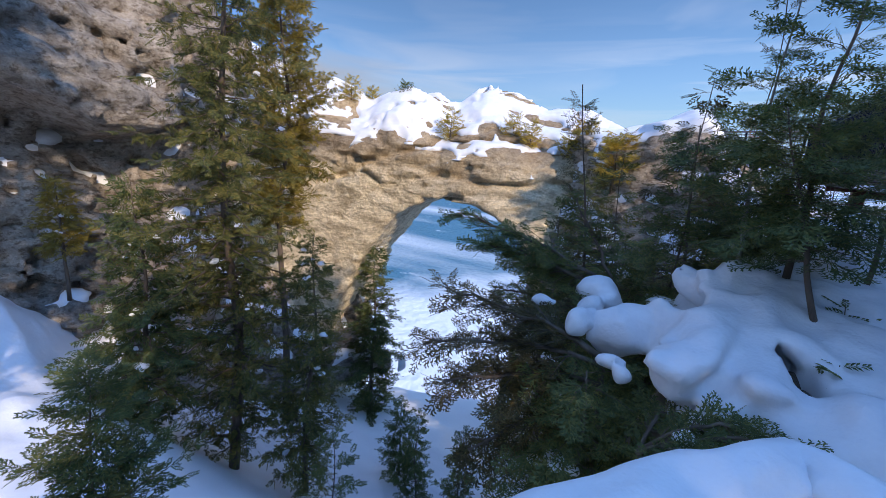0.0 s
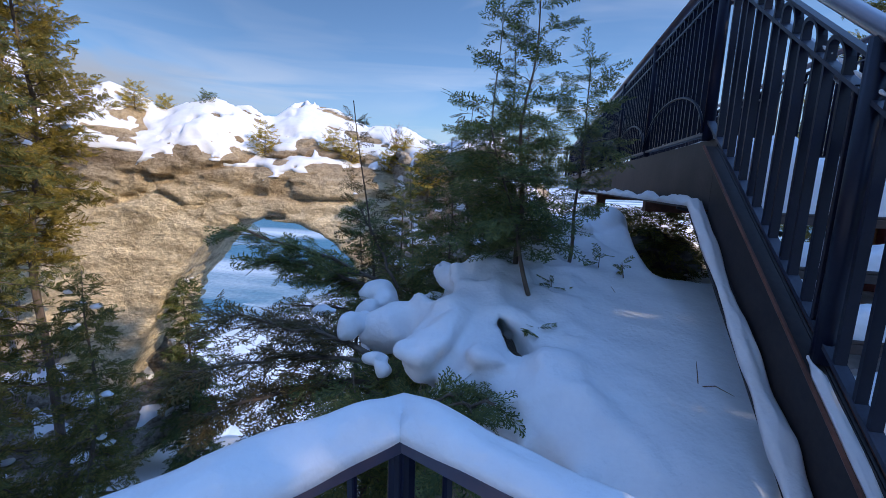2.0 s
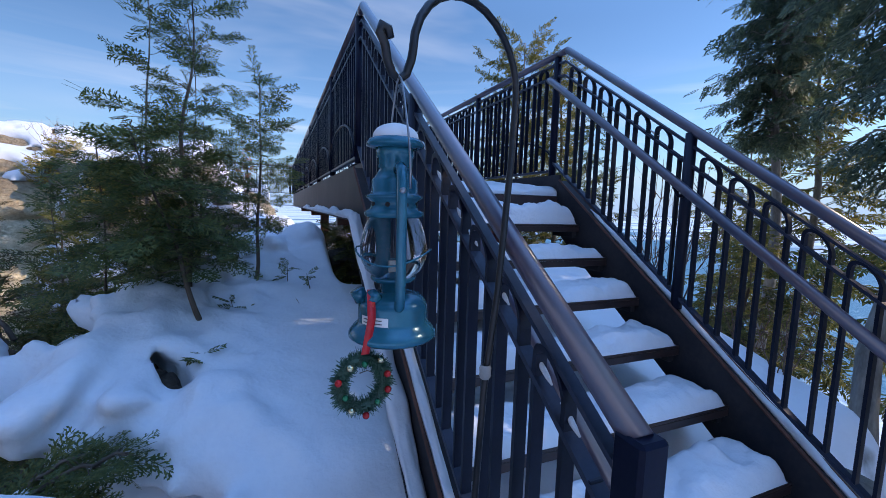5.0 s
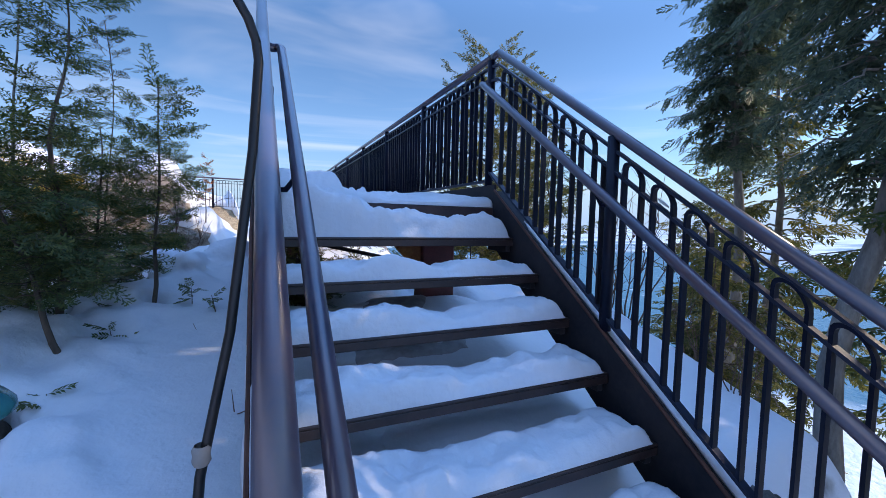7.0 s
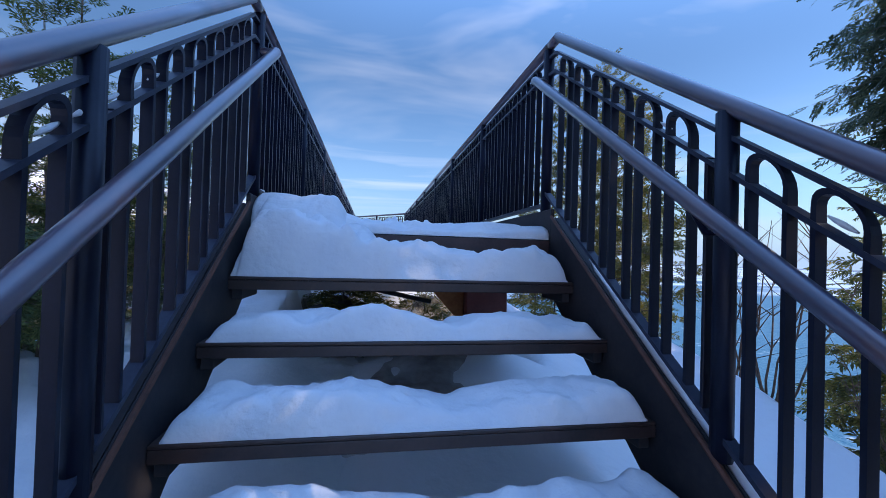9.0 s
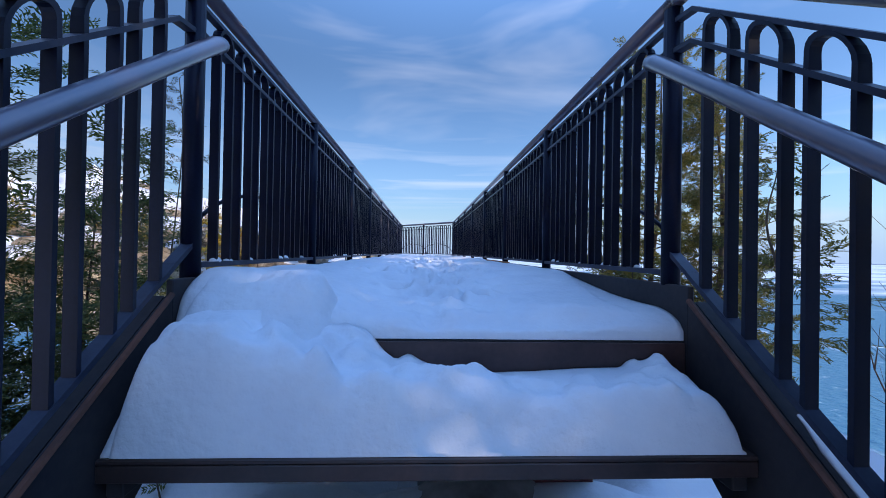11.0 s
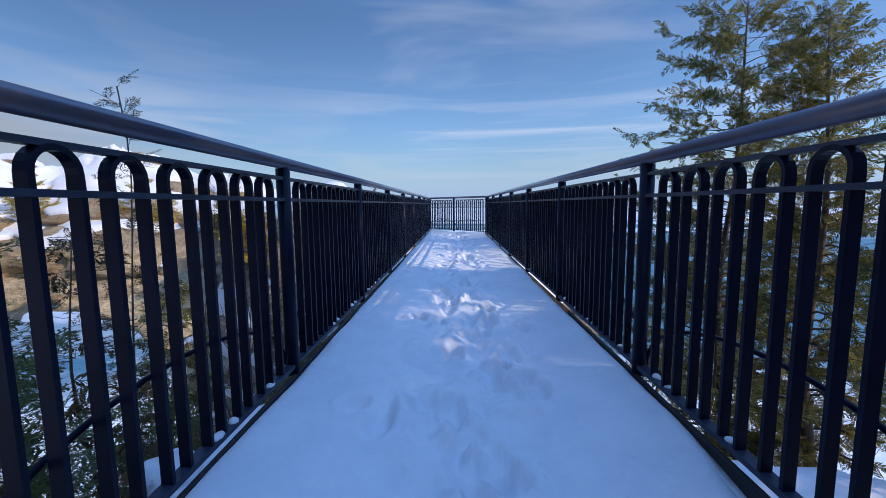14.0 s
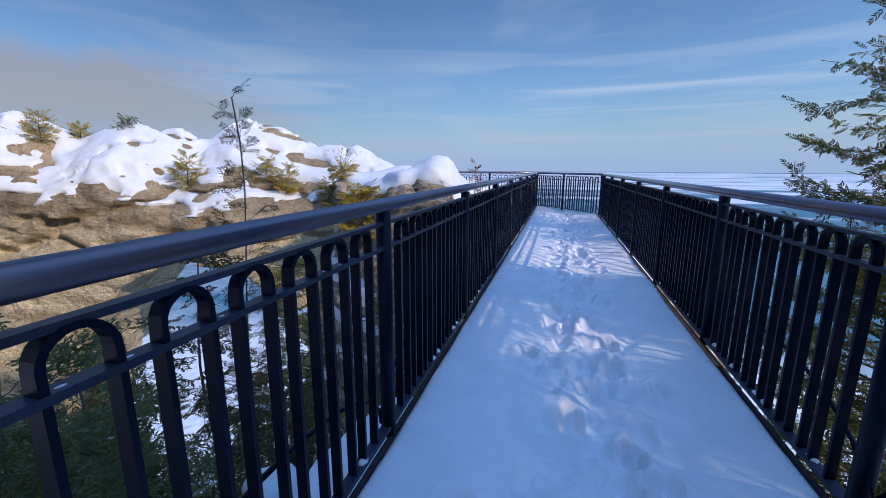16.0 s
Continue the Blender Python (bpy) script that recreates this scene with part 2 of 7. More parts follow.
def rock_material(name, dark, light, stain, crack, fresh=0.0, crust=0.0):
    """Weathered limestone breccia: layered, pitted and cracked; fresh: more of the cream broken stone low down."""
    m = bpy.data.materials.new(name)
    m.use_nodes = True
    n, l = m.node_tree.nodes, m.node_tree.links
    b = n["Principled BSDF"]
    tc, mp, mq = n.new("ShaderNodeTexCoord"), n.new("ShaderNodeMapping"), n.new("ShaderNodeMapping")
    mp.inputs["Scale"].default_value = (1, 1, 1.35)
    mq.inputs["Scale"].default_value, mq.inputs["Rotation"].default_value = (0.8, 0.8, 2.0), (0.22, 0.16, 0)
    for k in (mp, mq):
        l.new(tc.outputs["Object"], k.inputs["Vector"])

    def noise(scale, detail, rough, source):
        t = n.new("ShaderNodeTexNoise")
        t.inputs["Scale"].default_value, t.inputs["Detail"].default_value, t.inputs["Roughness"].default_value = scale, detail, rough
        l.new(source.outputs["Object" if source is tc else "Vector"], t.inputs["Vector"])
        return t.outputs["Fac"]

    def ramp(value, p0, c0, p1, c1):
        r = n.new("ShaderNodeValToRGB")
        r.color_ramp.elements[0].position, r.color_ramp.elements[1].position = p0, p1
        r.color_ramp.elements[0].color, r.color_ramp.elements[1].color = (*c0, 1), (*c1, 1)
        l.new(value, r.inputs["Fac"])
        return r.outputs["Color"]

    def mixed(kind, factor, a, c):
        x = n.new("ShaderNodeMix")
        x.data_type, x.blend_type = "RGBA", kind
        x.inputs["Factor"].default_value = factor
        l.new(a, x.inputs["A"])
        l.new(c, x.inputs["B"])
        return x.outputs["Result"]

    def sum_of(a, k, c):
        x = n.new("ShaderNodeMath")
        x.operation = "MULTIPLY_ADD"
        x.inputs[1].default_value = k
        l.new(a, x.inputs[0])
        l.new(c, x.inputs[2])
        return x.outputs["Value"]

    low = n.new("ShaderNodeMapRange")
    low.inputs["From Min"].default_value, low.inputs["From Max"].default_value = 0.3, -2.6
    low.inputs["To Min"].default_value, low.inputs["To Max"].default_value = 0.0, fresh
    sp = n.new("ShaderNodeSeparateXYZ")
    l.new(tc.outputs["Object"], sp.inputs["Vector"])
    l.new(sp.outputs["Z"], low.inputs["Value"])
    big, mid, beds, fine = noise(0.28, 4, 0.5, tc), noise(2.4, 9, 0.68, mp), noise(1.5, 6, 0.6, mq), noise(14, 5, 0.7, tc)
    grit = noise(5.0, 6, 0.75, mp)
    col = mixed("MIX", 0.6, ramp(mid, 0.40, dark, 0.62, light), ramp(sum_of(low.outputs["Result"], 1.0, big), 0.40, dark, 0.60, stain))
    # sunken beds, pits and cracks get recess shade put into the colour
    col = mixed("MULTIPLY", 0.7, col, ramp(beds, 0.34, (0.55, 0.50, 0.45), 0.50, (1.0, 1.0, 1.0)))
    col = mixed("MULTIPLY", crack, col, ramp(grit, 0.40, (0.34, 0.29, 0.25), 0.50, (1.0, 1.0, 1.0)))
    col = mixed("MULTIPLY", 0.55, col, ramp(fine, 0.35, (0.55, 0.52, 0.48), 0.6, (1.05, 1.05, 1.05)))
    if crust:
        up = n.new("ShaderNodeMapRange")
        up.inputs["From Min"].default_value, up.inputs["From Max"].default_value = -3.2, 2.2
        l.new(sp.outputs["Z"], up.inputs["Value"])
        col = mixed("MULTIPLY", crust, col, ramp(sum_of(big, 0.9, up.outputs["Result"]), 0.80, (1.0, 1.0, 1.0), 1.02, (0.60, 0.54, 0.49)))
    l.new(col, b.inputs["Base Color"])
    b.inputs["Roughness"].default_value = 0.9
    b.inputs["Specular IOR Level"].default_value = 0.2
    h = sum_of(fine, 0.09, sum_of(grit, 0.45, sum_of(beds, 0.7, mid)))
    bp = n.new("ShaderNodeBump")
    bp.inputs["Strength"].default_value, bp.inputs["Distance"].default_value = 1.0, 0.22
    l.new(h, bp.inputs["Height"])
    l.new(bp.outputs["Normal"], b.inputs["Normal"])
    return m


def lake_material():
    """Shelf ice by the shore, teal open water with floes, pale streaks of pack ice far out."""
    m = bpy.data.materials.new("icy_lake")
    m.use_nodes = True
    n, l = m.node_tree.nodes, m.node_tree.links
    b = n["Principled BSDF"]
    tc = n.new("ShaderNodeTexCoord")
    ln = n.new("ShaderNodeVectorMath")
    ln.operation = "LENGTH"
    l.new(tc.outputs["Object"], ln.inputs[0])
    w = n.new("ShaderNodeTexNoise")
    w.inputs["Scale"].default_value, w.inputs["Detail"].default_value = 0.035, 6
    l.new(tc.outputs["Object"], w.inputs["Vector"])
    wob = n.new("ShaderNodeMath")
    wob.operation = "MULTIPLY_ADD"
    wob.inputs[1].default_value = -90
    l.new(w.outputs["Fac"], wob.inputs[0])
    l.new(ln.outputs["Value"], wob.inputs[2])
    shelf = n.new("ShaderNodeMapRange")
    shelf.inputs["From Min"].default_value, shelf.inputs["From Max"].default_value = 66, 98
    shelf.inputs["To Min"].default_value, shelf.inputs["To Max"].default_value = 1, 0
    l.new(wob.outputs["Value"], shelf.inputs["Value"])
    mp = n.new("ShaderNodeMapping")
    mp.inputs["Scale"].default_value = (0.0016, 0.007, 1)
    l.new(tc.outputs["Object"], mp.inputs["Vector"])
    streak = n.new("ShaderNodeTexNoise")
    streak.inputs["Scale"].default_value, streak.inputs["Detail"].default_value = 1.5, 7
    l.new(mp.outputs["Vector"], streak.inputs["Vector"])
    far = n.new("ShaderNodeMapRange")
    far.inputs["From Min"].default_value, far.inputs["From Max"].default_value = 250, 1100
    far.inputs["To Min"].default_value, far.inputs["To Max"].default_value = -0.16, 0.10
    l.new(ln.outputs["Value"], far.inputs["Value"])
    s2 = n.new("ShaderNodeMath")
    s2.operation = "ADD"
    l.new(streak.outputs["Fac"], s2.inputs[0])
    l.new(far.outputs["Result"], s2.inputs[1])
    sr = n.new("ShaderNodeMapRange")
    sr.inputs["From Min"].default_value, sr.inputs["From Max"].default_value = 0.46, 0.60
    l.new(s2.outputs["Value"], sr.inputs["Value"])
    fl = n.new("ShaderNodeTexNoise")
    fl.inputs["Scale"].default_value, fl.inputs["Detail"].default_value = 0.09, 8
    fl.inputs["Roughness"].default_value = 0.7
    l.new(tc.outputs["Object"], fl.inputs["Vector"])
    fr = n.new("ShaderNodeMapRange")
    fr.inputs["From Min"].default_value, fr.inputs["From Max"].default_value = 0.61, 0.72
    l.new(fl.outputs["Fac"], fr.inputs["Value"])
    m1, m2 = n.new("ShaderNodeMath"), n.new("ShaderNodeMath")
    m1.operation = m2.operation = "MAXIMUM"
    l.new(shelf.outputs["Result"], m1.inputs[0])
    l.new(sr.outputs["Result"], m1.inputs[1])
    l.new(m1.outputs["Value"], m2.inputs[0])
    l.new(fr.outputs["Result"], m2.inputs[1])
    mx = n.new("ShaderNodeMix")
    mx.data_type = "RGBA"
    mx.inputs["A"].default_value = (0.05, 0.18, 0.26, 1)
    mx.inputs["B"].default_value = (0.72, 0.78, 0.83, 1)
    l.new(m2.outputs["Value"], mx.inputs["Factor"])
    l.new(mx.outputs["Result"], b.inputs["Base Color"])
    b.inputs["Roughness"].default_value = 0.45
    b.inputs["Specular IOR Level"].default_value = 0.3
    bn = n.new("ShaderNodeTexNoise")
    bn.inputs["Scale"].default_value, bn.inputs["Detail"].default_value = 0.42, 8
    l.new(tc.outputs["Object"], bn.inputs["Vector"])
    bp = n.new("ShaderNodeBump")
    bp.inputs["Strength"].default_value, bp.inputs["Distance"].default_value = 0.8, 1.2
    l.new(bn.outputs["Fac"], bp.inputs["Height"])
    l.new(bp.outputs["Normal"], b.inputs["Normal"])
    return m


def plain(name, color, rough=0.4, metal=0.0):
    return surface(name, tuple(c * 0.8 for c in color), color, rough, 14, 0.08, metal, 160, dist=0.002)


SNOW = snow_material()
GROUND = ground_material()
ROCK = rock_material("tan_limestone", (0.50, 0.41, 0.30), (0.90, 0.77, 0.58), (0.97, 0.80, 0.52), 0.34, 0.62, 0.85)
GREYROCK = rock_material("grey_limestone", (0.22, 0.20, 0.18), (0.62, 0.58, 0.52), (0.56, 0.45, 0.34), 0.75)
EARTH = surface("dark_earth", (0.012, 0.009, 0.007), (0.06, 0.045, 0.032), 0.95, 14, 0.8, 0.0, 60, dist=0.03)
LAKE = lake_material()
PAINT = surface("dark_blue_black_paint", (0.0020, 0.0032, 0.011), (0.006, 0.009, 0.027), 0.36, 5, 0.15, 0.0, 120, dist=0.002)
# stair railings: lighter copy of PAINT with bluish sky light in its colour
STAIRPAINT = surface("sky_lit_navy_paint", (0.0035, 0.0058, 0.016), (0.009, 0.013, 0.030), 0.40, 5, 0.15, 0.0, 120, dist=0.002)
# flat bars: the sky's reflection is put in as a lighter blue-grey colour
BARPAINT = surface("sky_sheen_bar_paint", (0.014, 0.021, 0.042), (0.034, 0.044, 0.072), 0.42, 6, 0.15, 0.0, 90, dist=0.002)
# rails: worn maroon paint, its base lightened with blue for the sky's reflection
RAILPAINT = surface("worn_sky_sheen_rail_paint", (0.036, 0.044, 0.082), (0.100, 0.064, 0.082), 0.30, 4, 0.12, 0.0, 60, (1, 1, 1), 0.002)
STEEL = surface("brown_black_steel", (0.017, 0.019, 0.025), (0.050, 0.044, 0.046), 0.5, 3, 0.2, 0.0, 50, dist=0.003)
RUST = surface("red_oxide_steel", (0.05, 0.018, 0.012), (0.17, 0.06, 0.035), 0.65, 7, 0.3, 0.0, 70, dist=0.004)
OXIDE = surface("maroon_oxide_paint", (0.085, 0.016, 0.018), (0.19, 0.042, 0.040), 0.55, 6, 0.2, 0.0, 60, dist=0.003)
ORANGE = surface("orange_rust", (0.20, 0.06, 0.02), (0.46, 0.19, 0.07), 0.8, 9, 0.3, 0.0, 60, dist=0.004)
BARK = surface("grey_brown_bark", (0.05, 0.035, 0.026), (0.17, 0.13, 0.10), 0.9, 9, 0.8, 0.0, 60, (1, 1, 0.25), 0.02)
GREYBARK = surface("pale_grey_bark", (0.12, 0.11, 0.10), (0.32, 0.30, 0.27), 0.9, 9, 0.7, 0.0, 60, (1, 1, 0.3), 0.02)
CEDAR = foliage("cedar_green", (0.042, 0.068, 0.030), (0.100, 0.138, 0.044), (0.22, 0.21, 0.06), 0.45)
CEDAR_WARM = foliage("cedar_olive", (0.050, 0.064, 0.022), (0.128, 0.136, 0.036), (0.28, 0.23, 0.06), 0.45)
# sunlit copy of the cedar foliage: sunlight is put into its lighter olive
CEDAR_SUNLIT = foliage("cedar_sunlit_olive", (0.11, 0.10, 0.022), (0.26, 0.20, 0.035), (0.42, 0.30, 0.06), 0.45)
CEDAR_BLUE = foliage("evergreen_blue_green", (0.042, 0.070, 0.054), (0.100, 0.150, 0.100), (0.18, 0.23, 0.13), 0.45)
SHRUB_GOLD = foliage("shrub_gold", (0.20, 0.16, 0.03), (0.46, 0.34, 0.055), (0.66, 0.48, 0.10), 0.4)
CEDAR_TAN = foliage("cedar_tan_green", (0.062, 0.072, 0.026), (0.155, 0.155, 0.042), (0.33, 0.25, 0.07), 0.5)
CEDAR_BROWN = foliage("cedar_winter_brown", (0.035, 0.030, 0.014), (0.095, 0.075, 0.024), (0.18, 0.12, 0.04), 0.4)
for painted in (PAINT, RAILPAINT, STEEL):
    painted.node_tree.nodes["Principled BSDF"].inputs["Specular IOR Level"].default_value = 0.12
for painted in (STAIRPAINT, BARPAINT):
    painted.node_tree.nodes["Principled BSDF"].inputs["Specular IOR Level"].default_value = 0.25
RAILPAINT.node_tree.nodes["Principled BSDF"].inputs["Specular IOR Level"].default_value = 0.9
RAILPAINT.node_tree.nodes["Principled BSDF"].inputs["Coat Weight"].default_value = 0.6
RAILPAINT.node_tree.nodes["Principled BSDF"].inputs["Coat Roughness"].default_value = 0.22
TWIG = surface("bare_twig", (0.08, 0.05, 0.035), (0.20, 0.12, 0.085), 0.85, 20, 0.2)


# ---- mesh helpers ----
def mesh_of(name, verts, faces, material, smooth=True):
    me = bpy.data.meshes.new(name)
    verts = np.asarray(verts, dtype=np.float32)
    if isinstance(faces, np.ndarray):
        k = faces.shape[1]
        me.vertices.add(len(verts))
        me.vertices.foreach_set("co", verts.ravel())
        me.loops.add(faces.size)
        me.loops.foreach_set("vertex_index", faces.astype(np.int32).ravel())
        me.polygons.add(len(faces))
        me.polygons.foreach_set("loop_start", np.arange(0, faces.size, k, dtype=np.int32))
        me.update(calc_edges=True)
        me.validate()
    else:
        me.from_pydata([tuple(map(float, v)) for v in verts], [], [tuple(map(int, f)) for f in faces])
    me.polygons.foreach_set("use_smooth", np.full(len(me.polygons), smooth))
    me.materials.append(material)
    return me


def thing(name, base, label, category, group="", kind=""):
    ob = new(name)
    ob.empty_display_size = 0.1
    ob.location = base
    return tagged(ob, label, category, group, kind)


def under(ob, parent):
    """Makes ob, built in world places, a part of parent."""
    ob.parent = parent
    if parent.type == "EMPTY":
        ob.matrix_parent_inverse = Matrix.Translation(-parent.location)
    return ob


def part(name, me, parent, label=""):
    return tagged(under(new(name, me), parent), label)


def solid(name, me, label, category, group="", kind=""):
    return tagged(new(name, me), label, category, group, kind)


class Shape:
    """Collects vertices and faces of one mesh."""

    def __init__(self):
        self.v, self.f = [], []

    def add(self, verts, faces):
        o = len(self.v)
        self.v += [tuple(p) for p in verts]
        self.f += [tuple(i + o for i in q) for q in faces]
        return self

    def box(self, x0, x1, y0, y1, z0, z1, b=0.003):
        """A box with chamfered edges."""
        vs, fs = [], []
        c, h = ((x0 + x1) / 2, (y0 + y1) / 2, (z0 + z1) / 2), ((x1 - x0) / 2, (y1 - y0) / 2, (z1 - z0) / 2)
        b = min(b, *(0.45 * k for k in h))
        index = {}
        for sx in (-1, 1):
            for sy in (-1, 1):
                for sz in (-1, 1):
                    for ax in range(3):
                        s = (sx, sy, sz)
                        p = [c[i] + s[i] * (h[i] if i == ax else h[i] - b) for i in range(3)]
                        index[s, ax] = len(vs)
                        vs.append(p)
        for ax in range(3):
            o, q = (ax + 1) % 3, (ax + 2) % 3
            for s in (-1, 1):
                ring = []
                for a, d in ((-1, -1), (1, -1), (1, 1), (-1, 1)):
                    k = [0, 0, 0]
                    k[ax], k[o], k[q] = s, a, d
                    ring.append(index[tuple(k), ax])
                fs.append(ring if s > 0 else ring[::-1])
            for a in (-1, 1):
                for d in (-1, 1):
                    k0, k1 = [0, 0, 0], [0, 0, 0]
                    k0[ax], k0[o], k0[q] = -1, a, d
                    k1[ax], k1[o], k1[q] = 1, a, d
                    r = [index[tuple(k0), o], index[tuple(k1), o], index[tuple(k1), q], index[tuple(k0), q]]
                    fs.append(r if a * d < 0 else r[::-1])
        for s in ((x, y, z) for x in (-1, 1) for y in (-1, 1) for z in (-1, 1)):
            r = [index[s, 0], index[s, 1], index[s, 2]]
            fs.append(r if s[0] * s[1] * s[2] > 0 else r[::-1])
        return self.add(vs, fs)

    def tube(self, path, radius, seg=10, cap=True, flat=1.0):
        """A round bar along a path; radius may be one number or one for each point."""
        pts = [Vector(p) for p in path]
        rad = radius if isinstance(radius, (list, tuple)) else [radius] * len(pts)
        tangents = []
        for i in range(len(pts)):
            t = (pts[min(i + 1, len(pts) - 1)] - pts[max(i - 1, 0)])
            tangents.append(t.normalized() if t.length else Vector((0, 0, 1)))
        side = tangents[0].orthogonal().normalized()
        vs, fs = [], []
        for i, (p, t) in enumerate(zip(pts, tangents)):
            side = (side - t * side.dot(t))
            side = side.normalized() if side.length > 1e-6 else t.orthogonal().normalized()
            up = t.cross(side)
            k = 1.0
            if 0 < i < len(pts) - 1:
                a = (pts[i] - pts[i - 1]).normalized()
                k = 1 / max(0.5, abs(a.dot(t)))
            for j in range(seg):
                w = 2 * math.pi * j / seg
                vs.append(p + (side * math.cos(w) + up * math.sin(w) * flat) * rad[i] * (k if len(pts) < 5 else 1))
        for i in range(len(pts) - 1):
            for j in range(seg):
                a, b2 = i * seg + j, i * seg + (j + 1) % seg
                fs.append((a, b2, b2 + seg, a + seg))
        if cap:
            fs.append(tuple(range(seg - 1, -1, -1)))
            fs.append(tuple(range((len(pts) - 1) * seg, len(pts) * seg)))
        return self.add(vs, fs)

    def lathe(self, profile, centre, seg=28):
        """Turns (radius, height) pairs round an upright axis through centre."""
        vs, fs = [], []
        for r, z in profile:
            for j in range(seg):
                w = 2 * math.pi * j / seg
                vs.append((centre[0] + r * math.cos(w), centre[1] + r * math.sin(w), centre[2] + z))
        for i in range(len(profile) - 1):
            for j in range(seg):
                a, b2 = i * seg + j, i * seg + (j + 1) % seg
                fs.append((a, b2, b2 + seg, a + seg))
        return self.add(vs, fs)

    def ball(self, centre, radius, seg=12, rings=8, squash=(1, 1, 1)):
        prof = [(math.sin(math.pi * i / rings), -math.cos(math.pi * i / rings)) for i in range(rings + 1)]
        vs, fs = [], []
        for r, z in prof:
            for j in range(seg):
                w = 2 * math.pi * j / seg
                vs.append((centre[0] + radius * squash[0] * max(r, 1e-4) * math.cos(w), centre[1] + radius * squash[1] * max(r, 1e-4) * math.sin(w), centre[2] + radius * squash[2] * z))
        for i in range(rings):
            for j in range(seg):
                a, b2 = i * seg + j, i * seg + (j + 1) % seg
                fs.append((a, b2, b2 + seg, a + seg))
        return self.add(vs, fs)

    def mesh(self, name, material, smooth=False):
        return mesh_of(name, self.v, self.f, material, smooth)


# ---- noise and implicit surfaces ----
_rng = np.random.default_rng(7)
_table = _rng.random((64, 64, 64))


def grain(x, y, z, seed=0):
    """Smooth value noise, 0 to 1."""
    x, y, z = np.broadcast_arrays(x + seed * 7.31, y + seed * 3.17, z + seed * 5.77)
    xi, yi, zi = np.floor(x).astype(int), np.floor(y).astype(int), np.floor(z).astype(int)
    fx, fy, fz = x - xi, y - yi, z - zi
    fx, fy, fz = (f * f * (3 - 2 * f) for f in (fx, fy, fz))
    out = 0
    for a in (0, 1):
        for b in (0, 1):
            for c in (0, 1):
                w = (fx if a else 1 - fx) * (fy if b else 1 - fy) * (fz if c else 1 - fz)
                out = out + w * _table[(xi + a) & 63, (yi + b) & 63, (zi + c) & 63]
    return out


def fbm(x, y, z, octaves=4, seed=0):
    total, amp, out = 0, 1.0, 0
    for i in range(octaves):
        out = out + amp * grain(x * 2 ** i, y * 2 ** i, z * 2 ** i, seed + i)
        total, amp = total + amp, amp * 0.5
    return out / total


def smooth_step(a, b, x):
    t = np.clip((x - a) / (b - a), 0, 1)
    return t * t * (3 - 2 * t)


def smooth_max(a, b, k):
    h = np.clip(0.5 + 0.5 * (a - b) / k, 0, 1)
    return b + (a - b) * h + k * h * (1 - h)


def smooth_min(a, b, k):
    return -smooth_max(-a, -b, k)


def surface_net(val, origin, h):
    """Vertices and quads of the surface where the field val, on a grid of step h, is zero."""
    s = val < 0
    n = [d - 1 for d in val.shape]
    count = np.zeros(n, dtype=np.int8)
    corners = [(a, b, c) for a in (0, 1) for b in (0, 1) for c in (0, 1)]
    for a, b, c in corners:
        count += s[a:a + n[0], b:b + n[1], c:c + n[2]]
    cells = np.argwhere((count > 0) & (count < 8))
    index = -np.ones(n, dtype=np.int64)
    index[tuple(cells.T)] = np.arange(len(cells))
    cv = {k: val[cells[:, 0] + k[0], cells[:, 1] + k[1], cells[:, 2] + k[2]] for k in corners}
    acc, num = np.zeros((len(cells), 3)), np.zeros(len(cells))
    for k in corners:
        for ax in range(3):
            if k[ax] == 0:
                k2 = tuple(1 if i == ax else k[i] for i in range(3))
                a, b = cv[k], cv[k2]
                hit = (a < 0) != (b < 0)
                t = np.where(hit, a / np.where(hit, a - b, 1), 0)
                p = np.tile(np.array(k, float), (len(cells), 1))
                p[:, ax] = t
                acc += p * hit[:, None]
                num += hit
    verts = (cells + acc / num[:, None]) * h + np.array(origin)
    quads = []
    for ax in range(3):
        o, q = (ax + 1) % 3, (ax + 2) % 3
        lo, hi = [slice(1, -1)] * 3, [slice(1, -1)] * 3
        lo[ax], hi[ax] = slice(0, -1), slice(1, None)
        d = s[tuple(lo)] != s[tuple(hi)]
        e = np.argwhere(d)
        base = e.copy()
        base[:, o] += 1
        base[:, q] += 1
        inside = s[base[:, 0], base[:, 1], base[:, 2]]
        ring = []
        for do, dq in ((-1, -1), (0, -1), (0, 0), (-1, 0)):
            c = base.copy()
            c[:, o] += do
            c[:, q] += dq
            ring.append(index[c[:, 0], c[:, 1], c[:, 2]])
        ring = np.stack(ring, 1)
        ring[~inside] = ring[~inside][:, ::-1]
        quads.append(ring)
    return verts, np.concatenate(quads)


